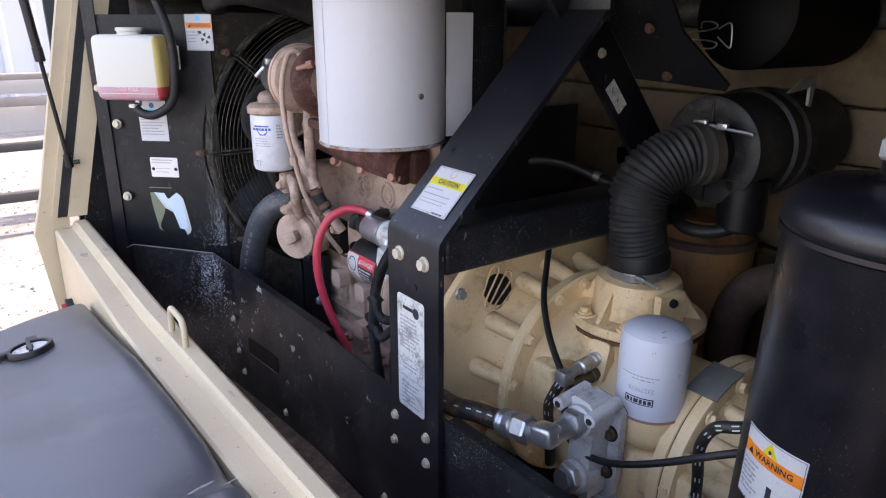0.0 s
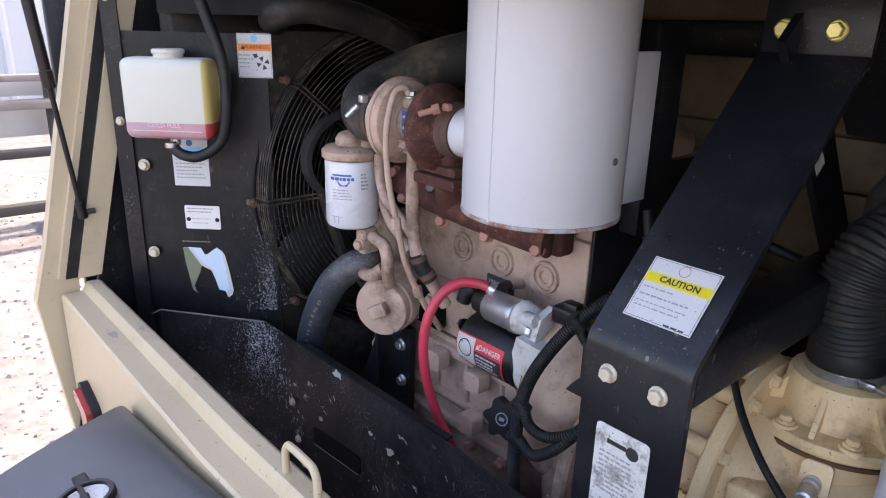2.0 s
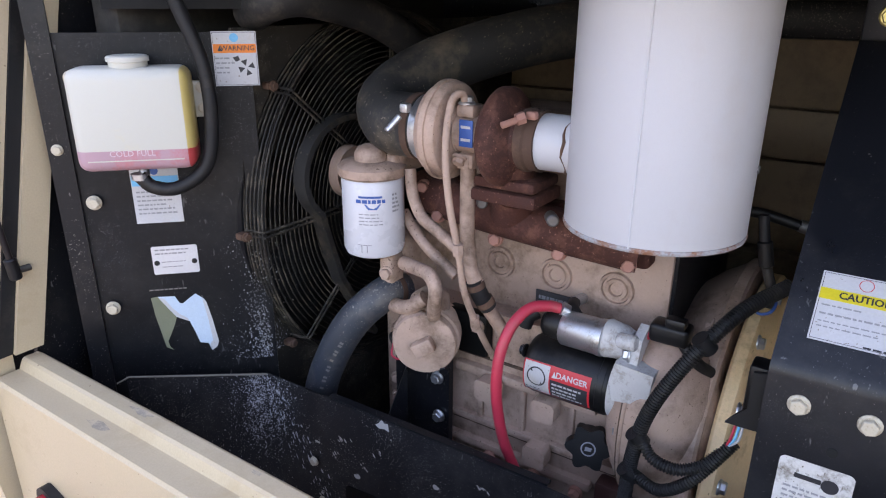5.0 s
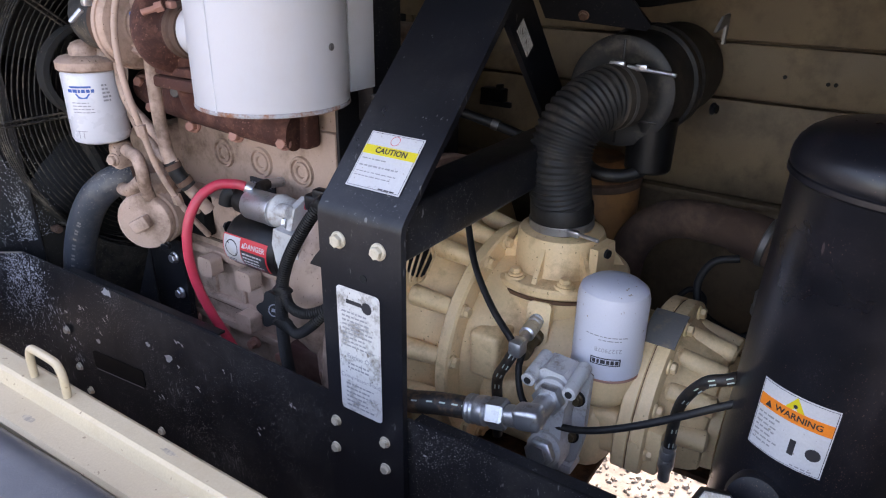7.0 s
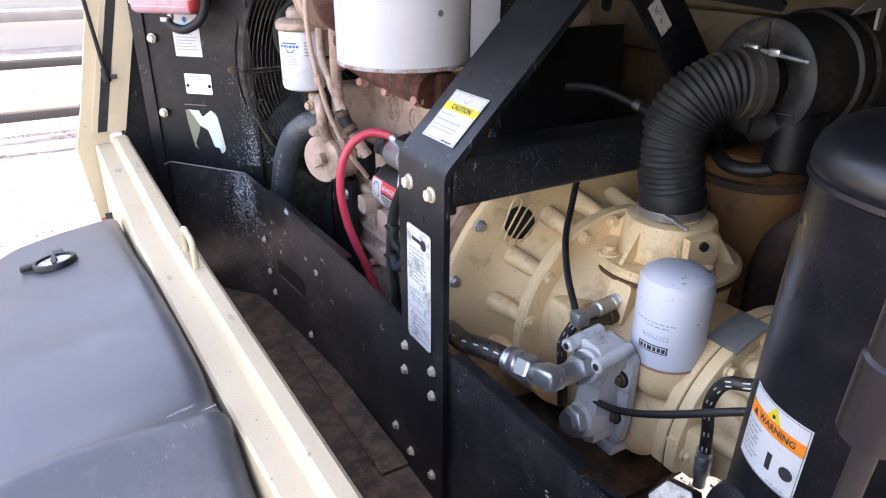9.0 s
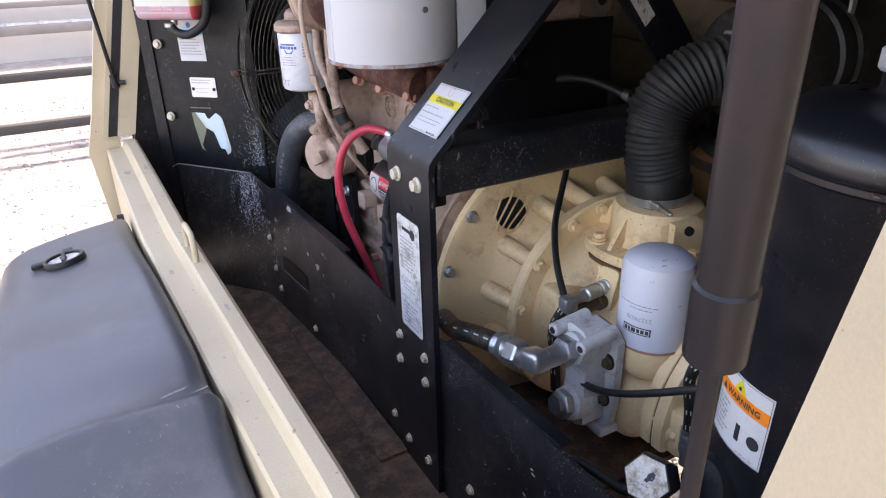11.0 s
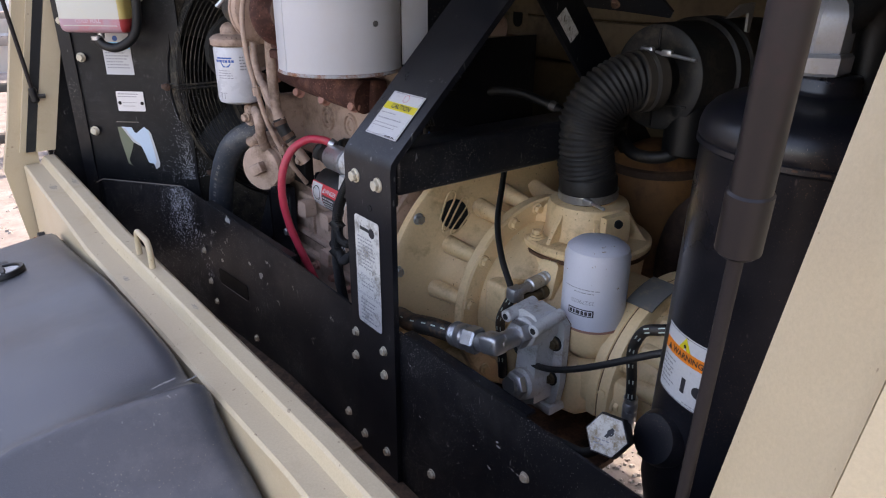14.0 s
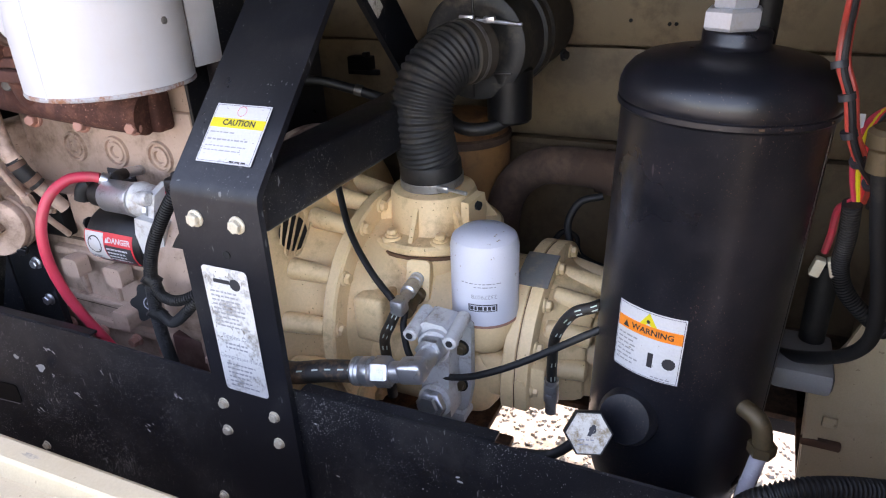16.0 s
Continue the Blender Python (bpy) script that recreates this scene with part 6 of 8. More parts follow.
    pipe([(0.712, 1.335, 0.925), (0.708, 1.328, 0.890), (0.705, 1.310, 0.860), (0.700, 1.274, 0.843), (0.700, 1.235, 0.818), (0.702, 1.213, 0.784)], 0.0084, "tan steel pipe sweeping from the filter head")
    pipe([(0.735, 1.365, 0.850), (0.728, 1.340, 0.828), (0.722, 1.308, 0.805), (0.722, 1.262, 0.776)], 0.0085, "tan steel pipe behind the oil filter")
    pipe([(0.700, 1.378, 0.722), (0.692, 1.350, 0.717), (0.688, 1.320, 0.724), (0.694, 1.297, 0.742)], 0.0115, "short tan bent pipe on the housing")
    pipe([(0.706, 1.345, 0.782), (0.693, 1.312, 0.786), (0.684, 1.284, 0.786), (0.681, 1.271, 0.770), (0.684, 1.274, 0.742), (0.695, 1.284, 0.715)], 0.0105, "tan hooked pipe on the housing")
    j = thing("rubber_joint", (0.705, 1.213, 0.76), "black rubber sleeve with clamps on the oil pipe", "sleeve")
    part("sleeve", hose([(0.700, 1.219, 0.787), (0.706, 1.212, 0.764), (0.716, 1.204, 0.744)], 0.0125, 14), M_RUBBER, j)
    part("clamp", rod((0.7005, 1.2185, 0.783), (0.7025, 1.216, 0.775), 0.0135), M_STEELPIPE, j)
    part("clamp", rod((0.710, 1.209, 0.757), (0.7135, 1.206, 0.749), 0.0135), M_STEELPIPE, j)
    # lower radiator hose
    hs = thing("radiator_hose", (0.64, 1.475, 0.50), "dusty black lower radiator hose with faint print", "hose")
    part("hose_body", hose([(0.738, 1.374, 0.722), (0.704, 1.376, 0.727), (0.676, 1.390, 0.712), (0.662, 1.416, 0.678), (0.655, 1.448, 0.622), (0.653, 1.478, 0.550), (0.653, 1.495, 0.46)], 0.0265, 24), M_COOLANT_HOSE, hs)
    run = spline([(0.662, 1.416, 0.678), (0.655, 1.448, 0.622), (0.653, 1.478, 0.550)], 10)
    for k in (3, 4, 6, 7, 9, 11, 12, 14, 15, 17):
        q, tg = run[k], (run[k + 1] - run[k - 1]).normalized()
        out = Vector((-0.80, -0.55, 0.0))
        out = (out - tg * out.dot(tg)).normalized()
        w = tg.cross(out)
        st = bmesh.new()
        st.faces.new([st.verts.new(q + out * 0.0269 + tg * x + w * y) for x, y in ((-0.0022, -0.003), (0.0022, -0.003), (0.0022, 0.003), (-0.0022, 0.003))])
        part("print_mark", st, M_STEELGREY, hs)
    part("hose_clamp", rod((0.722, 1.3745, 0.7245), (0.712, 1.3755, 0.7260), 0.0282, 28), M_STEELPIPE, hs)
    sw = thing("coolant_switch", (0.70, 1.35, 0.66), "black plug with a thin red wire beside the housing", "sensor")
    part("plug", rod((0.735, 1.335, 0.668), (0.690, 1.358, 0.655), 0.013, 16, 0.003), M_PLASTIC, sw)
    part("wire", hose([(0.692, 1.357, 0.650), (0.682, 1.352, 0.636), (0.684, 1.335, 0.634), (0.700, 1.318, 0.650)], 0.0016, 6), M_RED, sw)
    # fan belt pulley
    p = thing("fan_pulley", (0.77, 1.52, 0.86), "tan pulley with a worn black belt", "pulley")
    pc, pd = Vector((0.790, 1.525, 0.880)), Vector((0, -1, 0))
    part("disc", lathe([(0, 0.02), (0.02, 0.02), (0.022, 0.012), (0.036, 0.012), (0.042, 0.018), (0.044, 0.0), (0, 0)], pc, pd, 36), M_TAN, p)
    path = []
    for k in range(25):
        a = radians(20 + 205 * k / 24)
        path.append(pc + Vector((0.105 * math.cos(a), 0.0, 0.085 * math.sin(a) + 0.004)))
    path += [Vector((0.755, 1.525, 0.70)), Vector((0.84, 1.525, 0.56))]
    bm = bmesh.new()
    fr = frames_along(path)
    rows = [[bm.verts.new(q + s * w + Vector((0, 1, 0)) * hgt) for s, w, hgt in ((x.cross(Vector((0, 1, 0))) * 0 + t.cross(Vector((0, 1, 0))).normalized(), wd, hh) for wd, hh in ((-0.005, -0.012), (0.005, -0.012), (0.005, 0.012), (-0.005, 0.012)))] for q, x, y, t in fr]
    for a, b in zip(rows, rows[1:]):
        for i in range(4):
            bm.faces.new((a[i], a[(i + 1) % 4], b[(i + 1) % 4], b[i]))
    part("belt", bm, M_RUBBER_DUSTY, p, "worn grey-black belt")
    # air and coolant hoses at the top
    ih = thing("intake_hose", (0.70, 1.38, 1.0), "dusty black rubber intake elbow on the turbocharger", "hose")
    part("elbow", hose([(0.707, 1.300, 0.988), (0.706, 1.322, 0.988), (0.711, 1.364, 0.990), (0.740, 1.394, 1.010), (0.795, 1.390, 1.036), (0.865, 1.355, 1.064), (0.975, 1.270, 1.096), (1.12, 1.16, 1.115)], 0.0435, 26), M_RUBBER_DUSTY, ih)
    part("hose_band", rod((0.7065, 1.308, 0.988), (0.706, 1.318, 0.988), 0.0450, 32), M_STEELPIPE, ih, "dull steel hose band")
    uh = thing("radiator_hose", (0.66, 1.52, 1.14), "dusty upper radiator hose", "hose")
    part("hose_body", hose([(0.662, 1.580, 1.128), (0.652, 1.535, 1.142), (0.676, 1.510, 1.150), (0.716, 1.500, 1.147), (0.807, 1.490, 1.126), (0.882, 1.480, 1.093), (0.945, 1.470, 1.051)], 0.0265, 22), M_BELLOWS, uh)



build_front_accessories()


def build_starter():
    s = thing("starter_motor", (0.775, 1.08, 0.62), "starter motor with a black case, silver solenoid and danger label", "starter")
    yb = 1.155
    part("case", lathe([(0, 0), (0.036, 0), (0.043, 0.006), (0.0455, 0.012), (0.0455, 0.124), (0.044, 0.127), (0, 0.127)], (0.772, yb, 0.652), (0, -1, 0), 40), M_PLASTIC, s, "black motor case")
    part("solenoid", lathe([(0, 0), (0.0225, 0), (0.0245, 0.003), (0.0245, 0.050), (0.0255, 0.053), (0.0255, 0.060), (0, 0.060)], (0.752, 1.104, 0.727), (0, -1, 0), 36), M_STEEL, s, "silver solenoid can")
    part("solenoid_cap", lathe([(0, 0), (0.014, 0), (0.020, 0.006), (0.022, 0.030), (0, 0.030)], (0.754, 1.134, 0.727), (0, -1, 0), 28), M_PLASTIC, s)
    part("case_band", lathe([(0.0448, 0), (0.0462, 0.001), (0.0462, 0.010), (0.0448, 0.011)], (0.772, 1.044, 0.652), (0, -1, 0), 40, True), M_PLASTIC, s)
    part("nose", lathe([(0, 0), (0.0440, 0), (0.0462, 0.002), (0.0462, 0.006), (0.0425, 0.012), (0.0400, 0.028), (0, 0.028)], (0.774, 1.030, 0.652), (0, -1, 0), 36), M_ALU, s, "cast aluminium nose")
    part("nose_top", lathe([(0, 0), (0.0255, 0), (0.0265, 0.004), (0.0250, 0.010), (0.0230, 0.026), (0.0180, 0.036), (0, 0.038)], (0.756, 1.044, 0.727), (0, -1, 0), 28), M_ALU, s, "cast aluminium nose")
    part("nose_boss", rod((0.738, 1.022, 0.738), (0.732, 0.996, 0.742), 0.0105, 18, 0.003), M_ALU, s)
    part("nose_web", bevel_all(prism([(-0.036, 0.668), (-0.040, 0.712), (0.010, 0.716), (0.016, 0.690), (0.010, 0.660)], (0.752, 1.006, 0), (0, 1, 0), (0, 0, 1), -0.036), 0.006), M_ALU, s, "cast aluminium nose")
    part("nose_flange", bevel_all(prism([(0.720, 0.600), (0.728, 0.585), (0.760, 0.580), (0.790, 0.600), (0.795, 0.740), (0.765, 0.756), (0.738, 0.745), (0.722, 0.700)], (0, 1.003, 0), (1, 0, 0), (0, 0, 1), 0.012), 0.003), M_ALU, s, "cast aluminium mounting flange")
    for at in ((0.728, 1.003, 0.612), (0.736, 1.003, 0.722)):
        bolt(BOLT_STEEL, at, (-0.2, 1, 0), s)
    bolt(BOLT_BLACK, (0.748, 1.158, 0.675), (0, 1, 0), s)
    # danger label wrapped on the case
    def fn(x, y, h):
        a = radians(184) - y / 0.0455
        r = 0.0458 + h
        return Vector((0.772 + r * math.cos(a), 1.100 - x, 0.652 + r * math.sin(a)))
    lab = part("danger_label", patch(fn, -0.050, -0.026, 0.050, 0.026, 0, 0.0004, 1, 10), M_REDPRINT, s, "red-edged danger label")
    part("picture_field", patch(fn, -0.048, -0.024, -0.010, 0.024, 0.0004, 0.0008, 1, 10), M_LABEL, lab)
    part("ring_sign", ring_bm(fn, -0.029, 0.004, 0.0125, 0.0145, 0.0012), M_INK, lab)
    part("bar_sign", shape_bm(fn, [(-0.0385, 0.0125), (-0.037, 0.0140), (-0.0195, -0.0055), (-0.021, -0.007)], 0.0012), M_INK, lab)
    part("print_field", patch(fn, -0.008, -0.024, 0.047, 0.006, 0.0004, 0.0008, 1, 8), M_INK, lab)
    part("lettering", text_bm(fn, "DANGER", 0.023, 0.0145, 0.0115, 0.0012, bold=0.0002), M_LABEL, lab)
    part("triangle", shape_bm(fn, [(-0.006, 0.010), (0.001, 0.010), (-0.0025, 0.0185)], 0.0012), M_LABEL, lab)
    part("small_print", bars(fn, -0.005, 0.002, 0.048, 4, 0.0063, 0.0028, h=0.0012, ragged=0.25, seed=25), M_LABEL, lab)
    part("small_print", bars(fn, -0.046, -0.016, 0.030, 2, 0.004, 0.0016, h=0.0012, seed=26), M_INK, lab)
    c = thing("battery_cable", (0.70, 1.14, 0.50), "thick red battery cable curving down from the starter", "cable")
    part("cable", hose([(0.752, 1.112, 0.753), (0.742, 1.124, 0.757), (0.720, 1.142, 0.757), (0.692, 1.154, 0.738), (0.673, 1.160, 0.700), (0.667, 1.160, 0.650), (0.674, 1.156, 0.593), (0.688, 1.150, 0.542), (0.705, 1.135, 0.485), (0.72, 1.12, 0.43)], 0.0078, 16), M_RED, c)
    part("terminal", rod((0.752, 1.110, 0.753), (0.757, 1.102, 0.748), 0.010), M_STEEL, c)
    part("boot", hose([(0.762, 1.150, 0.735), (0.755, 1.160, 0.728), (0.752, 1.165, 0.712)], 0.012, 12), M_RUBBER, c)
    p = thing("plug_connector", (0.775, 0.97, 0.745), "black connector with a red lead above the starter", "connector")
    part("body", box((0.770, 0.965, 0.752), (0.032, 0.050, 0.026), 0.006, None, 3), M_PLASTIC, p)
    part("red_lead", hose([(0.762, 0.995, 0.742), (0.765, 0.985, 0.745), (0.770, 0.975, 0.750)], 0.006, 10), M_RED, p)
    part("latch", box((0.762, 0.958, 0.770), (0.018, 0.026, 0.014), 0.004), M_PLASTIC, p)
    part("lead", hose([(0.768, 0.950, 0.745), (0.765, 0.938, 0.732), (0.772, 0.925, 0.715), (0.790, 0.915, 0.70)], 0.0080, 12), M_RUBBER, p)
    # corrugated wiring loom
    l = thing("wiring_loom", (0.69, 0.975, 0.45), "black corrugated wiring loom beside the flywheel housing", "cable")
    part("main_run", loom([(0.80, 0.845, 0.835), (0.75, 0.880, 0.816), (0.712, 0.912, 0.777), (0.690, 0.943, 0.721), (0.680, 0.961, 0.672), (0.678, 0.970, 0.618), (0.680, 0.974, 0.555), (0.690, 0.978, 0.489), (0.70, 0.98, 0.43)], 0.0086), M_RUBBER, l)
    part("branch", loom([(0.680, 0.962, 0.645), (0.670, 0.943, 0.630), (0.668, 0.914, 0.628), (0.678, 0.889, 0.637), (0.695, 0.872, 0.652)], 0.0070), M_RUBBER, l)
    part("branch", loom([(0.680, 0.966, 0.590), (0.668, 0.932, 0.590), (0.668, 0.902, 0.612), (0.680, 0.882, 0.637), (0.695, 0.860, 0.672)], 0.0070), M_RUBBER, l)
    for at in ((0.712, 0.912, 0.777), (0.679, 0.966, 0.645), (0.679, 0.972, 0.590)):
        part("tape_wrap", rod(Vector(at) + Vector((-0.004, 0.006, 0.008)), Vector(at) + Vector((0.004, -0.006, -0.008)), 0.0108, 14), M_RUBBER, l)
    hl = thing("hanging_lead", (0.80, 0.85, 0.85), "black taped lead with a thin blue wire behind the muffler", "cable")
    part("lead", hose([(0.800, 0.886, 0.916), (0.800, 0.880, 0.885), (0.800, 0.873, 0.853), (0.800, 0.862, 0.821), (0.800, 0.865, 0.804)], 0.0062, 12), M_RUBBER, hl)
    part("plug", rod((0.800, 0.880, 0.885), (0.800, 0.873, 0.853), 0.0085, 14, 0.002), M_PLASTIC, hl)
    part("blue_wire", hose([(0.800, 0.862, 0.821), (0.800, 0.856, 0.810), (0.800, 0.860, 0.797), (0.800, 0.872, 0.792), (0.800, 0.884, 0.799)], 0.0020, 8), M_BLUE, hl, "thin blue wire")
    k = thing("relay_box", (0.70, 0.86, 0.70), "black relay box with coloured leads behind the post", "box")
    part("case", box((0.700, 0.840, 0.745), (0.03, 0.036, 0.070), 0.004), M_PLASTIC, k)
    part("flap", bevel_all(prism([(0.823, 0.800), (0.828, 0.730), (0.847, 0.729), (0.867, 0.729), (0.860, 0.739), (0.848, 0.753), (0.848, 0.796)], (0.640, 0, 0), (0, 1, 0), (0, 0, 1), 0.005), 0.0015), M_RUBBER, k, "torn black rubber flap")
    for i, mt in enumerate((M_RED, M_SKYBLUE, M_LABEL)):
        part("lead", hose([(0.690, 0.862 - 0.004 * i, 0.698), (0.686, 0.864 - 0.004 * i, 0.682), (0.690, 0.868, 0.665)], 0.0017, 6), mt, k)


build_starter()


# ---- screw compressor ----
def above(bm, z):
    """Keeps what lies above z and closes the cut."""
    out = bmesh.ops.bisect_plane(bm, geom=list(bm.verts) + list(bm.edges) + list(bm.faces), plane_co=(0, 0, z), plane_no=(0, 0, 1), clear_inner=True)
    es = [e for e in out["geom_cut"] if isinstance(e, bmesh.types.BMEdge)]
    if es:
        bmesh.ops.edgeloop_fill(bm, edges=es)
    return bm


def build_compressor():
    c = thing("screw_compressor", (AX, 0.7, 0.25), "cream-painted cast screw compressor with a ribbed bell housing", "compressor")
    # bell housing: wide ring at the engine, narrowing to the bolted flange
    bell = [(0.10, 0.0), (0.258, 0.0), (0.262, 0.004), (0.262, 0.018), (0.258, 0.022), (0.246, 0.026), (0.234, 0.031), (0.205, 0.042), (0.188, 0.050), (0.172, 0.062), (0.160, 0.080), (0.155, 0.116), (0.120, 0.118)]
    part("bell_housing", lathe(bell, (AX, 0.898, AZ), (0, -1, 0), 96), M_CREAM, c)
    for a in (95, 118, 141, 164, 187, 210, 232):
        ca, sa = math.cos(radians(a)), math.sin(radians(a))
        bolt(BOLT_STEEL, (AX + 0.250 * ca, 0.8755, AZ + 0.250 * sa), (0, -1, 0), c)
    part("rear_flange", lathe([(0.10, 0.0), (0.184, 0.0), (0.188, 0.003), (0.188, 0.019), (0.184, 0.022), (0.10, 0.022)], (AX, 0.782, AZ), (0, -1, 0), 72), M_CREAM, c)
    for a in (170, 144, 116, 97, 72, 196, 220, 242):
        ca, sa = math.cos(radians(a)), math.sin(radians(a))
        bolt(BOLT_CREAM, (AX + 0.175 * ca, 0.760, AZ + 0.175 * sa), (0, -1, 0), c)
        part("rib", add_rod(bmesh.new(), (AX + 0.174 * ca, 0.780, AZ + 0.174 * sa), (AX + 0.184 * ca, 0.850, AZ + 0.184 * sa), 0.0135, 14, 0.003, 0.017), M_CREAM, c)
    # air-end casing between the two flanges
    case = bmesh.new()
    add_lathe(case, [(0, 0), (0.152, 0.0), (0.150, 0.016), (0.138, 0.040), (0.118, 0.066), (0.105, 0.095), (0.104, 0.26), (0, 0.26)], basis(Vector((AX, 0.762, AZ)), (0, -1, 0)), 64)
    part("casing", above(case, 0.405), M_CREAM, c)
    part("casing_low", box((0.97, 0.632, 0.46), (0.27, 0.216, 0.12), 0.04, None, 4), M_CREAM, c)
    part("raised_pad", box((0.866, 0.722, 0.540), (0.060, 0.050, 0.075), 0.008, None, 3), M_CREAM, c)
    part("port_boss", bevel_all(prism(rounded(0.036, 0.064, 0.008), (0.895, 0.664, 0.590), (0.20, -0.98, 0), (0.30, 0.06, 0.95), -0.06), 0.004), M_CREAM, c)
    part("seam", add_sweep(bmesh.new(), [Vector((AX + 0.106 * math.cos(radians(q)), 0.690, AZ + 0.106 * math.sin(radians(q)))) for q in (120, 130, 140, 150, 160)], 0.0012, 6), M_GASKET, c)
    # intake tower
    ic = (1.018, 0.690)
    part("intake_base", lathe([(0, 0.622), (0.108, 0.622), (0.112, 0.626), (0.112, 0.634), (0.108, 0.638), (0.085, 0.640), (0, 0.640)], (*ic, 0), (0, 0, 1), 64), M_CREAM, c)
    part("intake_gasket", lathe([(0, 0.616), (0.1105, 0.616), (0.1105, 0.6215), (0, 0.6215)], (*ic, 0), (0, 0, 1), 64), M_GASKET, c)
    part("intake_neck", lathe([(0.10, 0.56), (0.104, 0.615), (0, 0.616)], (*ic, 0), (0, 0, 1), 48), M_CREAM, c)
    part("intake_tower", lathe([(0.078, 0.638), (0.072, 0.648), (0.069, 0.690), (0.066, 0.697), (0.052, 0.700), (0.046, 0.700), (0.046, 0.712), (0, 0.712)], (*ic, 0), (0, 0, 1), 64), M_CREAM, c)
    for a in (185, 235, 128, 300):
        ca, sa = math.cos(radians(a)), math.sin(radians(a))
        part("web", bevel_all(prism([(0.066, 0.640), (0.102, 0.640), (0.070, 0.685)], (*ic, 0), (ca, sa, 0), (0, 0, 1), 0.007), 0.002), M_CREAM, c)
    for a in (160, 210, 260, 110):
        ca, sa = math.cos(radians(a)), math.sin(radians(a))
        part("bolt_pad", lathe([(0, 0.634), (0.017, 0.634), (0.015, 0.642), (0, 0.642)], (ic[0] + 0.094 * ca, ic[1] + 0.094 * sa, 0), (0, 0, 1), 20), M_CREAM, c)
        bolt(BOLT_CREAM, (ic[0] + 0.094 * ca, ic[1] + 0.094 * sa, 0.642), (0, 0, 1), c)
    lug = prism([(-0.022, 0.0), (0.026, 0.0), (0.030, 0.03), (0.024, 0.058), (-0.022, 0.055)], (0.990, 0.605, 0.640), (0.85, -0.15, 0), (0, 0, 1), -0.014)
    part("lifting_lug", bevel_all(lug, 0.004), M_CREAM, c)
    part("lug_hole", rod((0.990, 0.600, 0.684), (0.997, 0.625, 0.684), 0.007), M_DARK, c)
    # discharge flange and end casing
    FX, FZ = 0.993, 0.470
    part("discharge_flange", above(lathe([(0, 0), (0.154, 0), (0.159, 0.003), (0.159, 0.019), (0.1565, 0.0205), (0.1565, 0.0225), (0.159, 0.024), (0.159, 0.040), (0.154, 0.043), (0, 0.043)], (FX, 0.512, FZ), (0, -1, 0), 72), 0.446), M_CREAM, c)
    part("flange_gasket", above(lathe([(0.145, 0.0), (0.1572, 0.0), (0.1572, 0.0012), (0.145, 0.0012)], (FX, 0.4915, FZ), (0, -1, 0), 64, True), 0.447), M_GASKET, c)
    part("flange_foot", bevel_all(box((0.880, 0.478, 0.480), (0.070, 0.060, 0.072)), 0.007), M_CREAM, c)
    for a in (153, 128, 100, 72, 178):
        ca, sa = math.cos(radians(a)), math.sin(radians(a))
        bolt(BOLT_CREAM, (FX + 0.144 * ca, 0.469, FZ + 0.144 * sa), (0, -1, 0), c)
    bolt(BOLT_CREAM, (0.8448, 0.482, 0.490), (-1, 0, 0), c)
    part("end_case", above(lathe([(0, 0), (0.135, 0), (0.125, 0.015), (0.112, 0.052), (0.104, 0.062), (0.096, 0.064), (0.094, 0.078), (0, 0.080)], (FX, 0.469, FZ), (0, -1, 0), 56), 0.447), M_CREAM, c)
    for a in (165, 140, 115, 90, 65):
        ca, sa = math.cos(radians(a)), math.sin(radians(a))
        part("end_rib", add_rod(bmesh.new(), (FX + 0.122 * ca, 0.468, FZ + 0.122 * sa), (FX + 0.108 * ca, 0.400, FZ + 0.108 * sa), 0.015, 14, 0.004), M_CREAM, c)
    band = bmesh.new()
    arc = [radians(q) for q in range(97, 122, 3)]
    rim = [[band.verts.new((FX + rr * math.cos(q), yy, FZ + rr * math.sin(q))) for rr, yy in ((0.1585, 0.514), (0.1608, 0.514), (0.1608, 0.467), (0.1585, 0.467))] for q in arc]
    for r0, r1 in zip(rim, rim[1:]):
        for i in range(4):
            band.faces.new((r0[i], r0[(i + 1) % 4], r1[(i + 1) % 4], r1[i]))
    band.faces.new(rim[0])
    band.faces.new(rim[-1])
    part("rim_band", band, M_STEELGREY, c, "bare grey band over the flange rim")
    # grille in the bell
    g = part("bell_opening", lathe([(0, 0), (0.027, 0), (0.027, 0.0015), (0, 0.0015)], (0.848, 0.8470, 0.662), (-0.17, -0.96, 0.21), 28), M_DARK, c, "dark round opening with a bent wire grille")
    n = Vector((-0.17, -0.96, 0.21)).normalized()
    u, v, _ = axes(n)
    pts = []
    for k, s in enumerate((-0.024, -0.012, 0.0, 0.012, 0.024)):
        h = 0.027 - abs(s) * 0.25
        ends = ((s - 0.003, -h), (s - 0.003, h)) if k % 2 == 0 else ((s - 0.003, h), (s - 0.003, -h))
        for x, y in ends:
            cr, sr = math.cos(radians(-38)), math.sin(radians(-38))
            fan = 1.0 + 0.22 * (y / 0.027)
            pts.append(Vector((0.848, 0.8470, 0.662)) + n * 0.006 + u * (x * fan * cr - y * 1.15 * sr) + v * (x * fan * sr + y * 1.15 * cr))
    part("wire_grille", add_sweep(bmesh.new(), spline(pts, 8), 0.0017, 8), M_CREAM, g)


build_compressor()


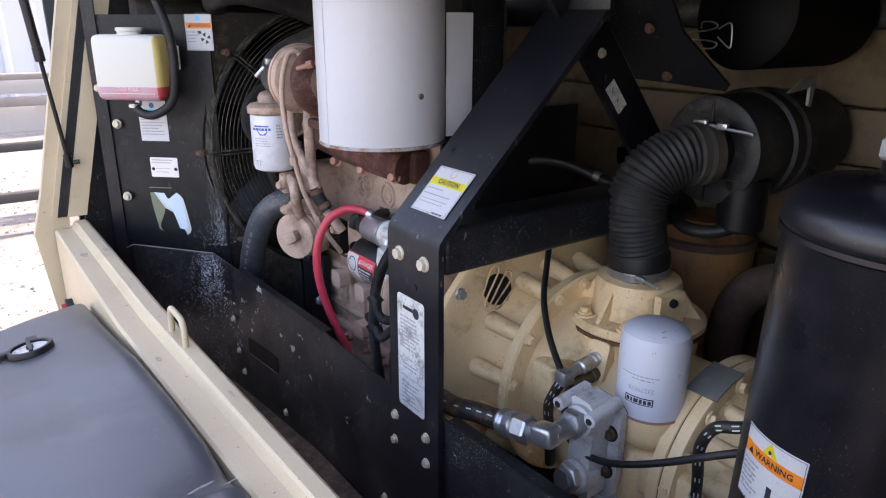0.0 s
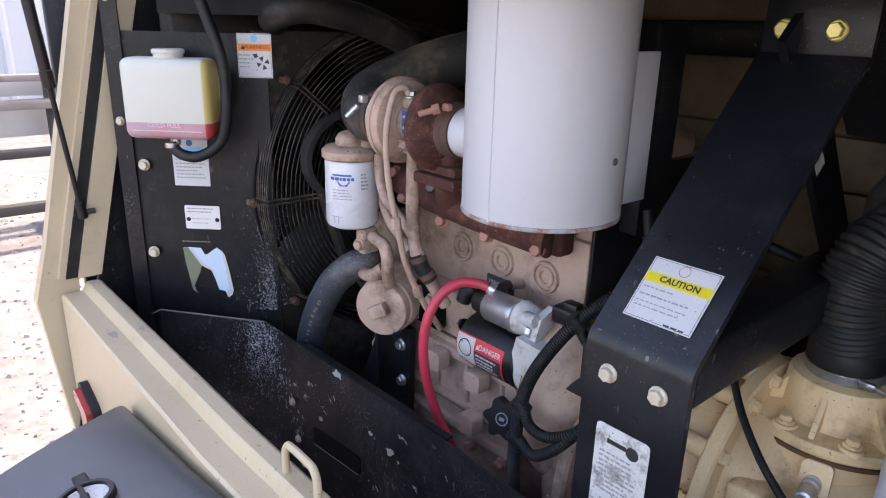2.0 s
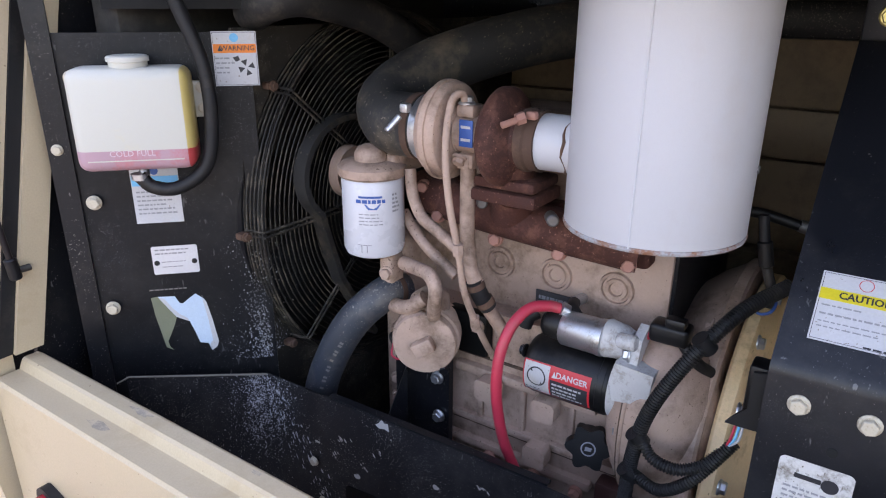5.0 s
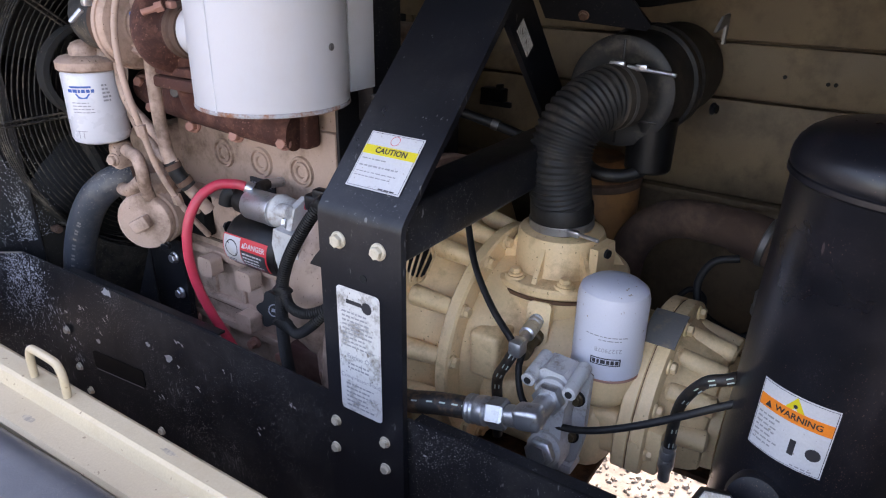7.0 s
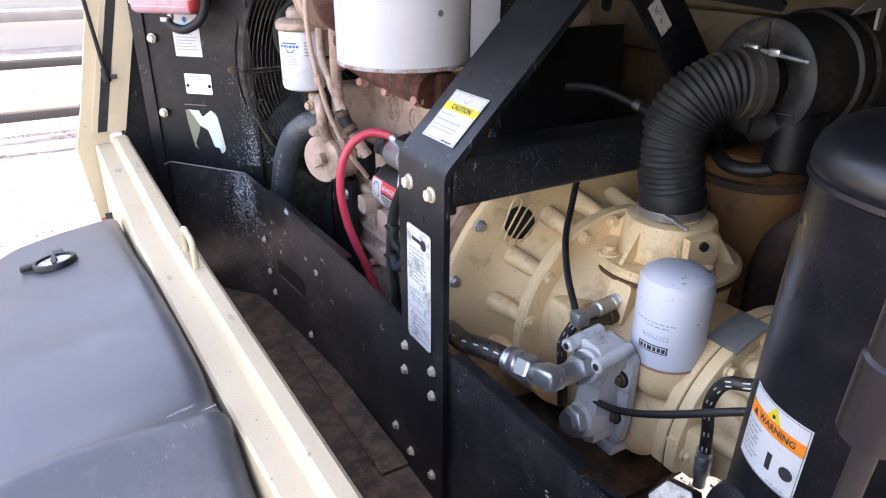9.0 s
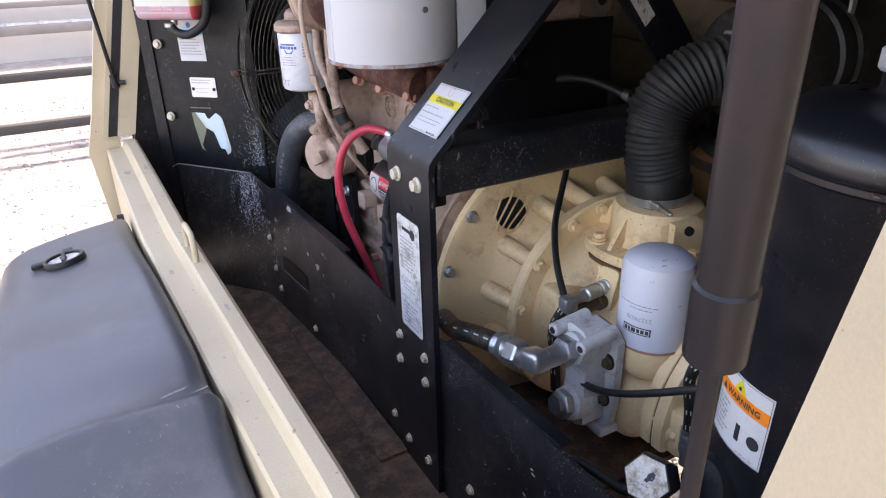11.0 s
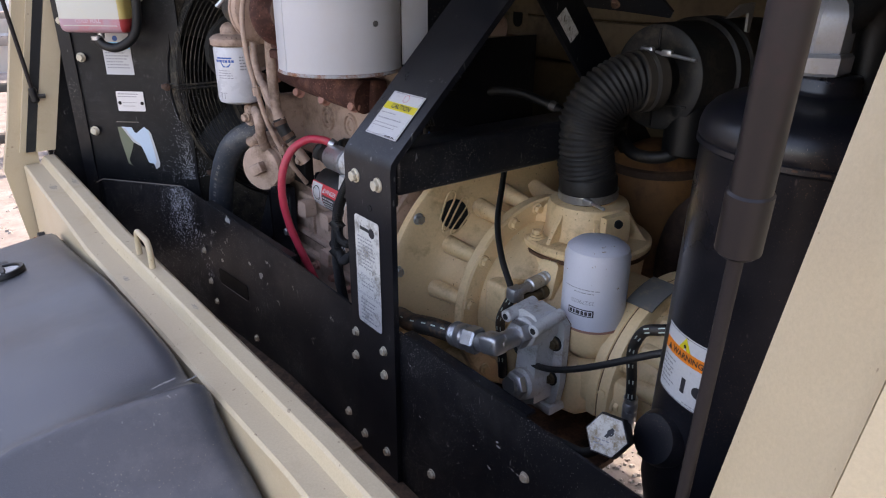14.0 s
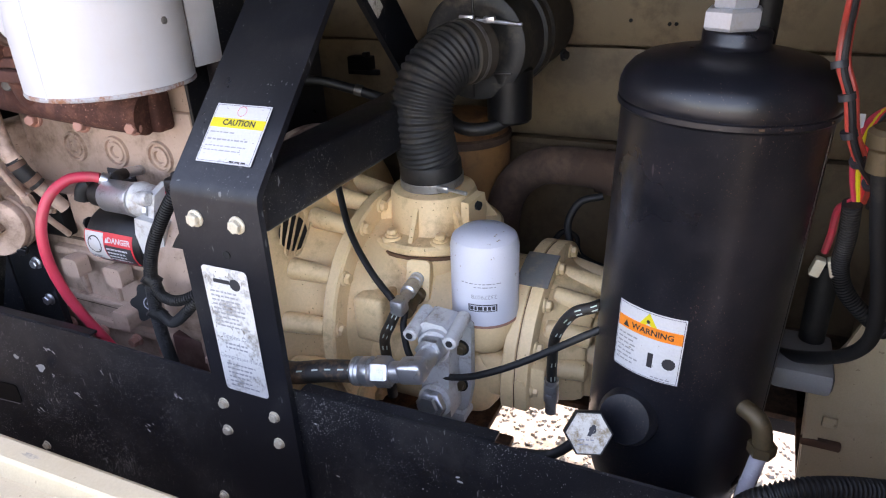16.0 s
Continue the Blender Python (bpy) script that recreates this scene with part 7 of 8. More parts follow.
def build_compressor_filter():
    cx, cy = 0.878, 0.548
    f = thing("compressor_filter", (cx, cy, 0.55), "pale grey spin-on compressor filter with rust specks and upturned print", "filter")
    part("can", lathe([(0, 0.5725), (0.0475, 0.5725), (0.0475, 0.6805), (0.0445, 0.692), (0.035, 0.6995), (0.02, 0.7025), (0, 0.703)], (cx, cy, 0), (0, 0, 1), 64), M_FILTER_GREY, f)
    part("rust_seam", lathe([(0.046, 0.571), (0.0482, 0.572), (0.0482, 0.5755), (0.046, 0.576)], (cx, cy, 0), (0, 0, 1), 64, True), M_RUST_BOLT, f, "rusty seam")
    fn = round_map((cx, cy, 0), 0.0478, -163, 0.618, 1.0)
    part("lettering", text_bm(fn, "23279078", 0.002, 0.004, 0.0090, 0.0005, turn=180), M_GREYINK, f)
    part("brand_block", patch(fn, -0.020, -0.019, 0.020, -0.008, 0.0003, 0.0005, 10), M_INK, f, "dark printed emblem")
    part("brand_field", patch(fn, -0.018, -0.0175, 0.018, -0.0095, 0.0005, 0.0008, 10), M_FILTER_GREY, f)
    part("brand_bar", bars(fn, -0.017, -0.0105, 0.034, 1, 0.004, 0.006, h=0.0010, ragged=0, seed=30), M_INK, f)
    part("small_print", bars(fn, -0.030, 0.024, 0.058, 1, 0.004, 0.0015, h=0.0005, ragged=0, seed=31), M_GREYINK, f)
    part("small_print", bars(fn, -0.012, 0.019, 0.030, 1, 0.004, 0.0015, h=0.0005, ragged=0, seed=32), M_GREYINK, f)
    b = thing("oil_inlet_casting", (cx, cy, 0.49), "cream cast cup bolted to the compressor", "casting")
    part("cup", lathe([(0, 0.520), (0.030, 0.520), (0.040, 0.530), (0.0445, 0.545), (0.0455, 0.5705), (0, 0.5705)], (cx, cy, 0), (0, 0, 1), 48), M_CREAM, b)
    part("arm", box((0.905, 0.575, 0.515), (0.08, 0.06, 0.06), 0.015, None, 3), M_CREAM, b)
    part("stem", box((0.880, 0.53, 0.48), (0.06, 0.05, 0.07), 0.012, None, 3), M_CREAM, b)


build_compressor_filter()


def build_oil_valve():
    v = thing("thermostat_block", (0.80, 0.57, 0.42), "grey cast aluminium thermostat block with bolted ports", "valve")
    part("head", bevel_all(prism([(0.556, 0.566), (0.604, 0.569), (0.604, 0.596), (0.592, 0.606), (0.566, 0.604), (0.556, 0.595)], (0.772, 0, 0), (0, 1, 0), (0, 0, 1), 0.042), 0.005, 3), M_ALU, v)
    for y, z in ((0.606, 0.592), (0.549, 0.593)):
        tw = part("bolt_tower", rod((0.815, y + (0.002 if y > 0.58 else 0.004), z + 0.006), (0.753, y, z), 0.0095, 20, 0.0015), M_ALU, v)
        part("bolt_hole", rod((0.7540, y, z), (0.7520, y, z), 0.0048, 14), M_DARK, tw)
    part("body", bevel_all(prism([(0.562, 0.452), (0.578, 0.444), (0.604, 0.452), (0.607, 0.484), (0.602, 0.520), (0.603, 0.572), (0.560, 0.570), (0.564, 0.520)], (0.778, 0, 0), (0, 1, 0), (0, 0, 1), 0.040), 0.007, 3), M_ALU, v)
    plate = prism([(0.546, 0.480), (0.552, 0.446), (0.566, 0.430), (0.600, 0.432), (0.616, 0.446), (0.617, 0.50), (0.612, 0.583), (0.604, 0.596), (0.560, 0.594), (0.545, 0.580)], (0.815, 0, 0), (0, 1, 0), (0, 0, 1), 0.013)
    part("mount_plate", bevel_all(plate, 0.002), M_ALU, v)
    part("gasket", prism([(0.547, 0.480), (0.553, 0.447), (0.567, 0.431), (0.599, 0.433), (0.615, 0.447), (0.616, 0.50), (0.611, 0.582), (0.603, 0.595), (0.561, 0.593), (0.546, 0.580)], (0.8285, 0, 0), (0, 1, 0), (0, 0, 1), 0.0015), M_GASKET, v)
    part("foot", bevel_all(box((0.832, 0.585, 0.428), (0.05, 0.060, 0.016)), 0.004), M_ALU, v)
    part("port_collar", rod((0.785, 0.576, 0.574), (0.757, 0.574, 0.578), 0.0225, 28, 0.003), M_ALU, v)
    part("hex_nut", add_lathe(bmesh.new(), [(0, 0), (0.0195, 0), (0.0212, 0.003), (0.0212, 0.013), (0.019, 0.016), (0, 0.016)], basis(Vector((0.758, 0.574, 0.578)), Vector((-0.95, -0.06, 0.10))), 6), M_STEEL, v)
    part("lower_port", rod((0.800, 0.582, 0.476), (0.762, 0.581, 0.484), 0.0245, 28, 0.004), M_ALU, v)
    part("lower_nut", add_lathe(bmesh.new(), [(0, 0), (0.0195, 0), (0.0215, 0.002), (0.0215, 0.012), (0.0195, 0.014), (0.015, 0.015), (0.015, 0.021), (0, 0.021)], basis(Vector((0.763, 0.581, 0.484)), Vector((-0.95, 0.05, 0.20))), 6), M_STEEL, v)
    for at in ((0.8145, 0.560, 0.547), (0.8145, 0.563, 0.485)):
        part("seal_ring", add_lathe(bmesh.new(), [(0.007, 0), (0.0120, 0), (0.0120, 0.003), (0.007, 0.003)], basis(Vector(at), (-1, -0.1, 0)), 20, True), M_PLASTIC, v)
        bolt(BOLT_BRASS, Vector(at) + Vector((-0.002, 0, 0)), (-1, -0.1, 0), v)
    # large oil hose and elbow
    h = thing("oil_hose", (0.68, 0.70, 0.54), "brown-stained oil hose with a silver crimp and elbow", "hose")
    hp = [(0.720, 0.850, 0.50), (0.690, 0.79, 0.535), (0.678, 0.74, 0.549), (0.690, 0.705, 0.553), (0.703, 0.675, 0.552), (0.711, 0.655, 0.550)]
    part("hose_body", hose(hp, 0.0150, 18), M_HOSE_BROWN, h)
    a, b2 = Vector((0.704, 0.662, 0.555)), Vector((0.706, 0.626, 0.562))
    d = (b2 - a).normalized()
    part("crimp", lathe([(0, 0), (0.0185, 0), (0.0195, 0.003), (0.0175, 0.006), (0.0195, 0.009), (0.0175, 0.012), (0.0195, 0.016), (0.0195, 0.026), (0.015, 0.030), (0, 0.032)], a, d, 28), M_STEEL, h)
    part("hex_nut", add_lathe(bmesh.new(), [(0, 0), (0.018, 0), (0.0205, 0.003), (0.0205, 0.022), (0.018, 0.025), (0, 0.025)], basis(a + d * 0.030, d), 6), M_STEEL, h)
    e0 = a + d * 0.055
    el = bmesh.new()
    add_rod(el, e0, e0 + Vector((-0.001, -0.020, 0.006)), 0.0140, 20, 0.002)
    m2 = basis(Vector((0.704, 0.577, 0.578)), Vector((0.05, -0.95, 0.22)))
    add_box(el, (0, 0, 0), (0.029, 0.029, 0.036), 0.007, m2, 3)
    add_rod(el, (0.706, 0.572, 0.578), (0.757, 0.574, 0.577), 0.0140, 20, 0.002)
    part("elbow", el, M_STEEL, h, "plated steel elbow")
    pth = spline(hp, 10)
    for k in range(8, 48, 5):
        q = pth[k]
        t = (pth[k + 1] - pth[k - 1]).normalized()
        s = t.cross(Vector((0, 0, 1))).normalized()
        if s.x > 0:
            s = -s
        n = (s * 0.75 + Vector((0, 0, 0.66))).normalized()
        w = t.cross(n)
        st = bmesh.new()
        st.faces.new([st.verts.new(q + n * 0.0155 + t * x + w * y) for x, y in ((-0.004, -0.001), (0.004, -0.001), (0.004, 0.001), (-0.004, 0.001))])
        part("print_dash", st, M_STRIPE, h)


BOLT_BRASS = bolt_mesh("brass_bolt_head", 0.0075, 0.008, M_BRASS)
M_HOSE_BROWN = mat("stained_hose", (0.020, 0.018, 0.016), 0.6, var=0.3, dirt=(0.13, 0.070, 0.038), dirt_amt=0.62, dirt_scale=30, bump=0.4)
build_oil_valve()


def striped_hose(name, pts, r, label, skip=6, start=4):
    h = thing(name, pts[-1], label, "hose")
    part("hose_body", hose(pts, r, 14), M_HOSE, h)
    pth = spline(pts, 10)
    for k in range(start, len(pth) - 3, skip):
        q = pth[k]
        t = (pth[k + 1] - pth[k - 1]).normalized()
        n = Vector((-0.8, -0.45, 0.35))
        n = (n - t * n.dot(t)).normalized()
        w = t.cross(n)
        for off in (-0.35, 0.35):
            n2 = (n + w * off).normalized()
            st = bmesh.new()
            st.faces.new([st.verts.new(q + n2 * (r + 0.0006) + t * x + w * y) for x, y in ((-0.004, -0.0008), (0.004, -0.0008), (0.004, 0.0008), (-0.004, 0.0008))])
            part("print_dash", st, M_STRIPE, h)
    return h


def build_small_hoses():
    a = thing("vent_hose", (0.84, 0.68, 0.59), "thin black rubber hose from the bell to the fitting", "hose")
    part("hose_body", hose([(0.962, 0.838, 0.765), (0.944, 0.824, 0.738), (0.915, 0.800, 0.704), (0.872, 0.760, 0.666), (0.840, 0.712, 0.628), (0.818, 0.664, 0.598)], 0.0052, 12), M_RUBBER, a)
    f = thing("pressure_fitting", (0.87, 0.675, 0.58), "plated steel and brass fitting screwed into the compressor", "fitting")
    p0, p1 = Vector((0.912, 0.668, 0.592)), Vector((0.824, 0.656, 0.592))
    d = (p1 - p0).normalized()
    part("crimp", lathe([(0, 0), (0.009, 0), (0.009, 0.008), (0.0115, 0.009), (0.0115, 0.016), (0.0095, 0.018), (0.0115, 0.021), (0.0115, 0.027), (0.0095, 0.029), (0.0115, 0.032), (0.0115, 0.058), (0.0085, 0.060), (0.0085, 0.085), (0, 0.086)], p0, d, 18), M_STEEL, f)
    part("brass_body", lathe([(0, 0), (0.010, 0), (0.010, 0.02), (0.012, 0.022), (0.012, 0.034), (0.009, 0.036), (0.009, 0.060), (0.0105, 0.062), (0.0105, 0.082), (0, 0.084)], (0.912, 0.664, 0.571), (-0.98, -0.14, 0.03), 12), M_BRASS, f, "dull brass body")
    part("joint", box((0.820, 0.656, 0.590), (0.024, 0.020, 0.024), 0.004), M_STEEL, f)
    striped_hose("control_hose", [(0.818, 0.657, 0.588), (0.812, 0.668, 0.562), (0.815, 0.682, 0.53), (0.822, 0.684, 0.482), (0.828, 0.684, 0.42)], 0.0080, "black control hose with pale dashes")
    e = thing("control_line", (0.79, 0.40, 0.61), "thin glossy black control line running to the tank", "hose")
    part("hose_body", hose([(0.830, 0.652, 0.578), (0.820, 0.652, 0.552), (0.800, 0.632, 0.521), (0.786, 0.590, 0.514), (0.780, 0.545, 0.524), (0.780, 0.500, 0.545), (0.784, 0.448, 0.577), (0.795, 0.381, 0.622), (0.81, 0.345, 0.64)], 0.0048, 12), M_RUBBER, e)
    g = striped_hose("scavenge_hose", [(0.830, 0.36, 0.655), (0.806, 0.381, 0.653), (0.803, 0.405, 0.640), (0.818, 0.428, 0.595), (0.838, 0.437, 0.540), (0.845, 0.439, 0.495)], 0.0072, "black scavenge hose with pale dashes beside the tank")
    q0, q1 = Vector((0.845, 0.439, 0.505)), Vector((0.847, 0.439, 0.445))
    part("crimp", lathe([(0, 0), (0.0100, 0), (0.0100, 0.006), (0.009, 0.008), (0.0105, 0.011), (0.0105, 0.020), (0.009, 0.022), (0.0105, 0.025), (0.0105, 0.036), (0.008, 0.040), (0.008, 0.058), (0, 0.06)], q0, q1 - q0, 18), M_STEEL, g)


build_small_hoses()


# ---- air cleaner and intake hose ----
def build_air_cleaner():
    c = Vector((1.114, 0.660, 0.897))
    a = thing("air_cleaner", (1.2, 0.63, 0.82), "dull black round air cleaner housing with a ribbed body", "air cleaner")
    d = Vector((1, 0.0, 0.0))
    R = 0.087
    prof = [(0, 0.014), (0.045, 0.014), (0.060, 0.010), (R - 0.010, 0.008), (R - 0.002, 0.012), (R, 0.022), (R, 0.105), (R + 0.006, 0.108), (R + 0.006, 0.128), (R + 0.001, 0.132), (R + 0.001, 0.145), (R + 0.006, 0.149), (R + 0.006, 0.165), (R, 0.169), (R - 0.002, 0.30), (0, 0.305)]
    part("housing", lathe(prof, c, d, 72), M_BELLOWS, a)
    part("face_rib", box(c + Vector((0.008, 0.0, 0.0)), (0.004, 0.004, 0.160), 0.001), M_PLASTIC, a)
    part("face_rib", box(c + Vector((0.008, 0.0, -0.04)), (0.004, 0.130, 0.004), 0.001), M_PLASTIC, a)
    part("outlet", lathe([(0, -0.010), (0.040, -0.010), (0.042, -0.006), (0.042, 0.02), (0, 0.02)], c + Vector((0, 0.0, 0.0)), d, 40), M_PLASTIC, a)
    part("dust_cup", lathe([(0, 0), (0.034, 0.0), (0.037, 0.004), (0.038, 0.085), (0, 0.10)], (1.160, 0.612, 0.772), (0, 0, 1), 36), M_PLASTIC, a)
    bolt(BOLT_BLACK, (1.20, 0.535, 0.875), (-0.3, -0.9, 0), a)
    h = thing("intake_duct", (1.01, 0.69, 0.70), "black corrugated rubber intake duct on the compressor inlet", "hose")
    pts = [(1.014, 0.692, 0.735), (1.005, 0.696, 0.778), (1.002, 0.697, 0.822), (1.018, 0.688, 0.866), (1.056, 0.668, 0.893), (1.098, 0.652, 0.896)]
    path = resample(spline(pts, 40), 0.0015)
    n = len(path)
    bm = add_sweep(bmesh.new(), path, lambda i, s: 0.0457 + (0.0021 * math.sin(2 * math.pi * i / 5.2) if 6 < i < n - 9 else 0.0), 40)
    part("bellows", bm, M_BELLOWS, h, angle=80)
    part("lower_cuff", lathe([(0.0478, 0), (0.0490, 0.004), (0.0490, 0.036), (0.0470, 0.040)], (1.016, 0.691, 0.703), (-0.08, 0.02, 1), 40), M_RUBBER, h)
    part("hose_clamp", lathe([(0.0492, 0), (0.0505, 0), (0.0510, 0.002), (0.0500, 0.0065), (0.0510, 0.011), (0.0505, 0.013), (0.0492, 0.013)], (1.016, 0.691, 0.705), (-0.08, 0.02, 1), 40, True), M_STEEL, h, "stainless hose clamp")
    def screw(p, q, box_at):
        part("clamp_screw", rod(p, q, 0.0030, 10, 0.001), M_STEEL, h)
        part("screw_housing", box(box_at, (0.009, 0.018, 0.010), 0.002), M_STEEL, h)
    screw((0.978, 0.668, 0.712), (0.955, 0.606, 0.716), (0.968, 0.650, 0.713))
    part("screw_housing", box((0.972, 0.690, 0.712), (0.010, 0.026, 0.010), 0.003), M_STEEL, h)
    screw((1.086, 0.640, 0.943), (1.085, 0.566, 0.937), (1.086, 0.618, 0.943))
    part("screw_housing", box((1.086, 0.655, 0.945), (0.010, 0.024, 0.010), 0.003), M_STEEL, h)
    cuff = bmesh.new()
    dd = Vector((0.93, -0.35, 0.04)).normalized()
    add_lathe(cuff, [(0.0470, -0.012), (0.0495, -0.010), (0.0495, 0.026), (0.0450, 0.030)], basis(Vector((1.080, 0.6585, 0.8955)), dd), 40)
    part("upper_cuff", cuff, mat("dusty_brown_cuff", (0.055, 0.046, 0.038), 0.75, var=0.3, dirt=(0.10, 0.085, 0.07), dirt_amt=0.4, bump=0.2, spec=0.2), h)
    part("upper_clamp", add_lathe(bmesh.new(), [(0.0496, 0), (0.0503, 0), (0.0503, 0.007), (0.0496, 0.007)], basis(Vector((1.082, 0.658, 0.8955)), dd), 40, True), M_STUD, h)
    # bracket plate above, with bolts, and the upper dark canister
    b = thing("cleaner_bracket", (1.12, 0.72, 1.05), "black sheet bracket above the air cleaner", "bracket")
    part("plate", bevel_all(prism([(-0.004, 0.0), (0.060, -0.004), (0.144, -0.012), (0.151, -0.002), (0.102, 0.085), (0.098, 0.14), (0.098, 0.19), (-0.02, 0.19), (-0.02, 0.11)], (1.055, 0.759, 1.005), (0.12, -0.993, 0), (-0.55, 0, 0.835), -0.005), 0.001), M_BLACK, b)
    for at in ((1.006, 0.706, 1.083), (1.054, 0.702, 1.013)):
        bolt(BOLT_DULL, at, (-0.83, -0.1, -0.55), b)
    ub = thing("roof_box", (1.17, 0.70, 1.12), "black ribbed plastic box hanging under the roof", "box")
    part("case", box((1.185, 0.715, 1.215), (0.27, 0.20, 0.17), 0.012, None, 3), M_PLASTIC, ub)
    for q in range(5):
        part("rib", box((1.047, 0.64 + 0.036 * q, 1.215), (0.010, 0.008, 0.15), 0.002), M_PLASTIC, ub)
    k = thing("upper_canister", (1.28, 0.56, 1.13), "black canister with a wire spring clip under the roof", "canister")
    part("body", lathe([(0, 0), (0.075, 0), (0.085, 0.006), (0.085, 0.24), (0, 0.24)], (1.160, 0.655, 1.105), (1.0, -0.04, 0), 48), mat("deep_black_plastic", (0.0035, 0.0035, 0.004), 0.6, var=0.3, spec=0.15), k)
    cc = Vector((1.146, 0.690, 1.070))
    u, v = Vector((0.04, -1.0, 0.0)).normalized(), Vector((0, 0, 1))
    part("stay", prism([(0, 0), (0.035, 0.018), (0.070, 0.020), (0.066, -0.022), (0.058, -0.020), (0.056, 0.006), (0.030, 0.002)], (1.075, 0.520, 1.000), (1, 0, 0), (0, 0, 1), -0.004), M_STEELGREY, k, "grey steel stay")
    def clip(pts2):
        return add_sweep(bmesh.new(), spline([cc + u * x + v * y for x, y in pts2], 6), 0.0012, 8)
    part("wire_clip", clip([(-0.045, 0.006), (-0.01, 0.010), (0.004, 0.016), (-0.004, 0.022), (-0.022, 0.022), (-0.024, 0.012)]), M_STEEL, k, "bright spring wire clip")
    part("wire_clip", clip([(-0.045, -0.004), (-0.008, -0.006), (0.006, -0.010), (0.000, -0.017), (-0.016, -0.018)]), M_STEEL, k, "bright spring wire clip")
    part("wire_clip", clip([(0.006, 0.012), (0.026, 0.020), (0.030, -0.012), (0.024, -0.014), (0.006, 0.0)]), M_STEEL, k, "bright spring wire clip")


build_air_cleaner()


# ---- separator tank and the front corner ----
def build_tank():
    cx, cy = 0.835, 0.280
    t = thing("separator_tank", (cx, cy, 0.26), "tall black-enamelled separator tank with a domed top", "tank")
    R = 0.1020
    prof = [(0, 0.27), (0.03, 0.27), (0.03, 0.372), (0.055, 0.376), (0.078, 0.392), (0.092, 0.420), (R, 0.465), (R, 0.902), (R + 0.0015, 0.905), (R + 0.0040, 0.909), (R + 0.0044, 0.915), (R + 0.0036, 0.922), (R + 0.0005, 0.931), (R - 0.007, 0.940), (R - 0.018, 0.947), (R - 0.034, 0.951), (R - 0.052, 0.9545), (0.038, 0.956), (0.034, 0.9575), (0.0322, 0.961), (0.0322, 0.971), (0.030, 0.9742), (0, 0.9745)]
    part("shell", lathe(prof, (cx, cy, 0), (0, 0, 1), 96), M_BLACK_TANK, t, angle=60)
    part("weld_bead", lathe([(R + 0.001, 0.898), (R + 0.0045, 0.901), (R + 0.0045, 0.906), (R + 0.001, 0.909)], (cx, cy, 0), (0, 0, 1), 96, True), M_BLACK_TANK, t)
    rnd = random.Random(8)
    for a in (-160, -147, -118):
        bm = bmesh.new()
        m = basis(Vector((cx + (R + 0.0052) * math.cos(radians(a)), cy + (R + 0.0052) * math.sin(radians(a)), 0.904)), (math.cos(radians(a)), math.sin(radians(a)), 0.1))
        add_box(bm, (0, 0, 0), (0.004 + 0.005 * rnd.random(), 0.0022, 0.0012), 0.0005, m)
        part("rust_chip", bm, M_STEELPIPE, t, "rust showing at the weld")
    part("seam", add_sweep(bmesh.new(), [Vector((cx + R * math.cos(radians(-107)), cy + R * math.sin(radians(-107)), z)) for z in (0.465, 0.885)], 0.0007, 6), M_BLACK_TANK, t)
    # fitting on top
    part("top_hex", add_lathe(bmesh.new(), [(0, 0), (0.0255, 0), (0.028, 0.003), (0.028, 0.017), (0.0255, 0.020), (0, 0.020)], Matrix.Translation((cx - 0.008, cy + 0.006, 0.974)), 6), M_ZINC, t, "plated hexagon fitting")
    part("top_hex", add_lathe(bmesh.new(), [(0, 0), (0.0200, 0), (0.0220, 0.003), (0.0220, 0.034), (0.0175, 0.044), (0.011, 0.049), (0, 0.050)], Matrix.Translation((cx - 0.006, cy + 0.005, 0.993)), 6), M_ZINC, t, "plated elbow body")
    part("top_hose", hose([(cx - 0.002, cy, 1.020), (cx + 0.020, cy - 0.010, 1.034), (cx + 0.034, cy - 0.017, 1.022), (cx + 0.038, cy - 0.019, 0.990), (cx + 0.038, cy - 0.019, 0.950)], 0.0165, 18), M_RUBBER, t)
    # sight boss, gauge
    gd = Vector((-0.93, 0.20, 0.30)).normalized()
    part("boss", lathe([(0, 0), (0.034, 0), (0.034, 0.020), (0.029, 0.030), (0, 0.032)], Vector((0.752, 0.318, 0.556)), gd, 36), M_BLACK_TANK, t)
    g = thing("dial_gauge", (0.70, 0.34, 0.56), "hexagonal plug with a stained white dial on the tank", "gauge")
    b = basis(Vector((0.688, 0.354, 0.566)), (-0.80, -0.25, 0.55))
    part("hex_body", add_lathe(bmesh.new(), [(0, -0.03), (0.022, -0.03), (0.022, -0.006), (0.0268, -0.004), (0.0268, 0.012), (0.0255, 0.015), (0.0245, 0.015), (0.024, 0.013), (0, 0.013)], b, 6), M_PLASTIC, g)
    part("dial", add_lathe(bmesh.new(), [(0, 0.0135), (0.0242, 0.0135), (0.0242, 0.016), (0, 0.016)], b, 6), M_DIAL, g, "stained white dial")
    gm = lambda x, y, h: b @ Vector((x, y, 0.0165 + h))
    part("pointer", shape_bm(gm, [(-0.002, -0.002), (0.004, 0.010), (0.008, 0.008), (0.002, -0.003)], 0.0004), M_INK, g)
    part("dial_mark", ring_bm(gm, 0.004, 0.004, 0.002, 0.004, 0.0004, 12), M_INK, g)
    part("dial_mark", bars(gm, -0.012, -0.006, 0.02, 2, 0.005, 0.0014, h=0.0004, seed=40), M_GREYINK, g)
    # warning label
    fn = round_map((cx, cy, 0), R + 0.0006, 161, 0.660, 1.0)
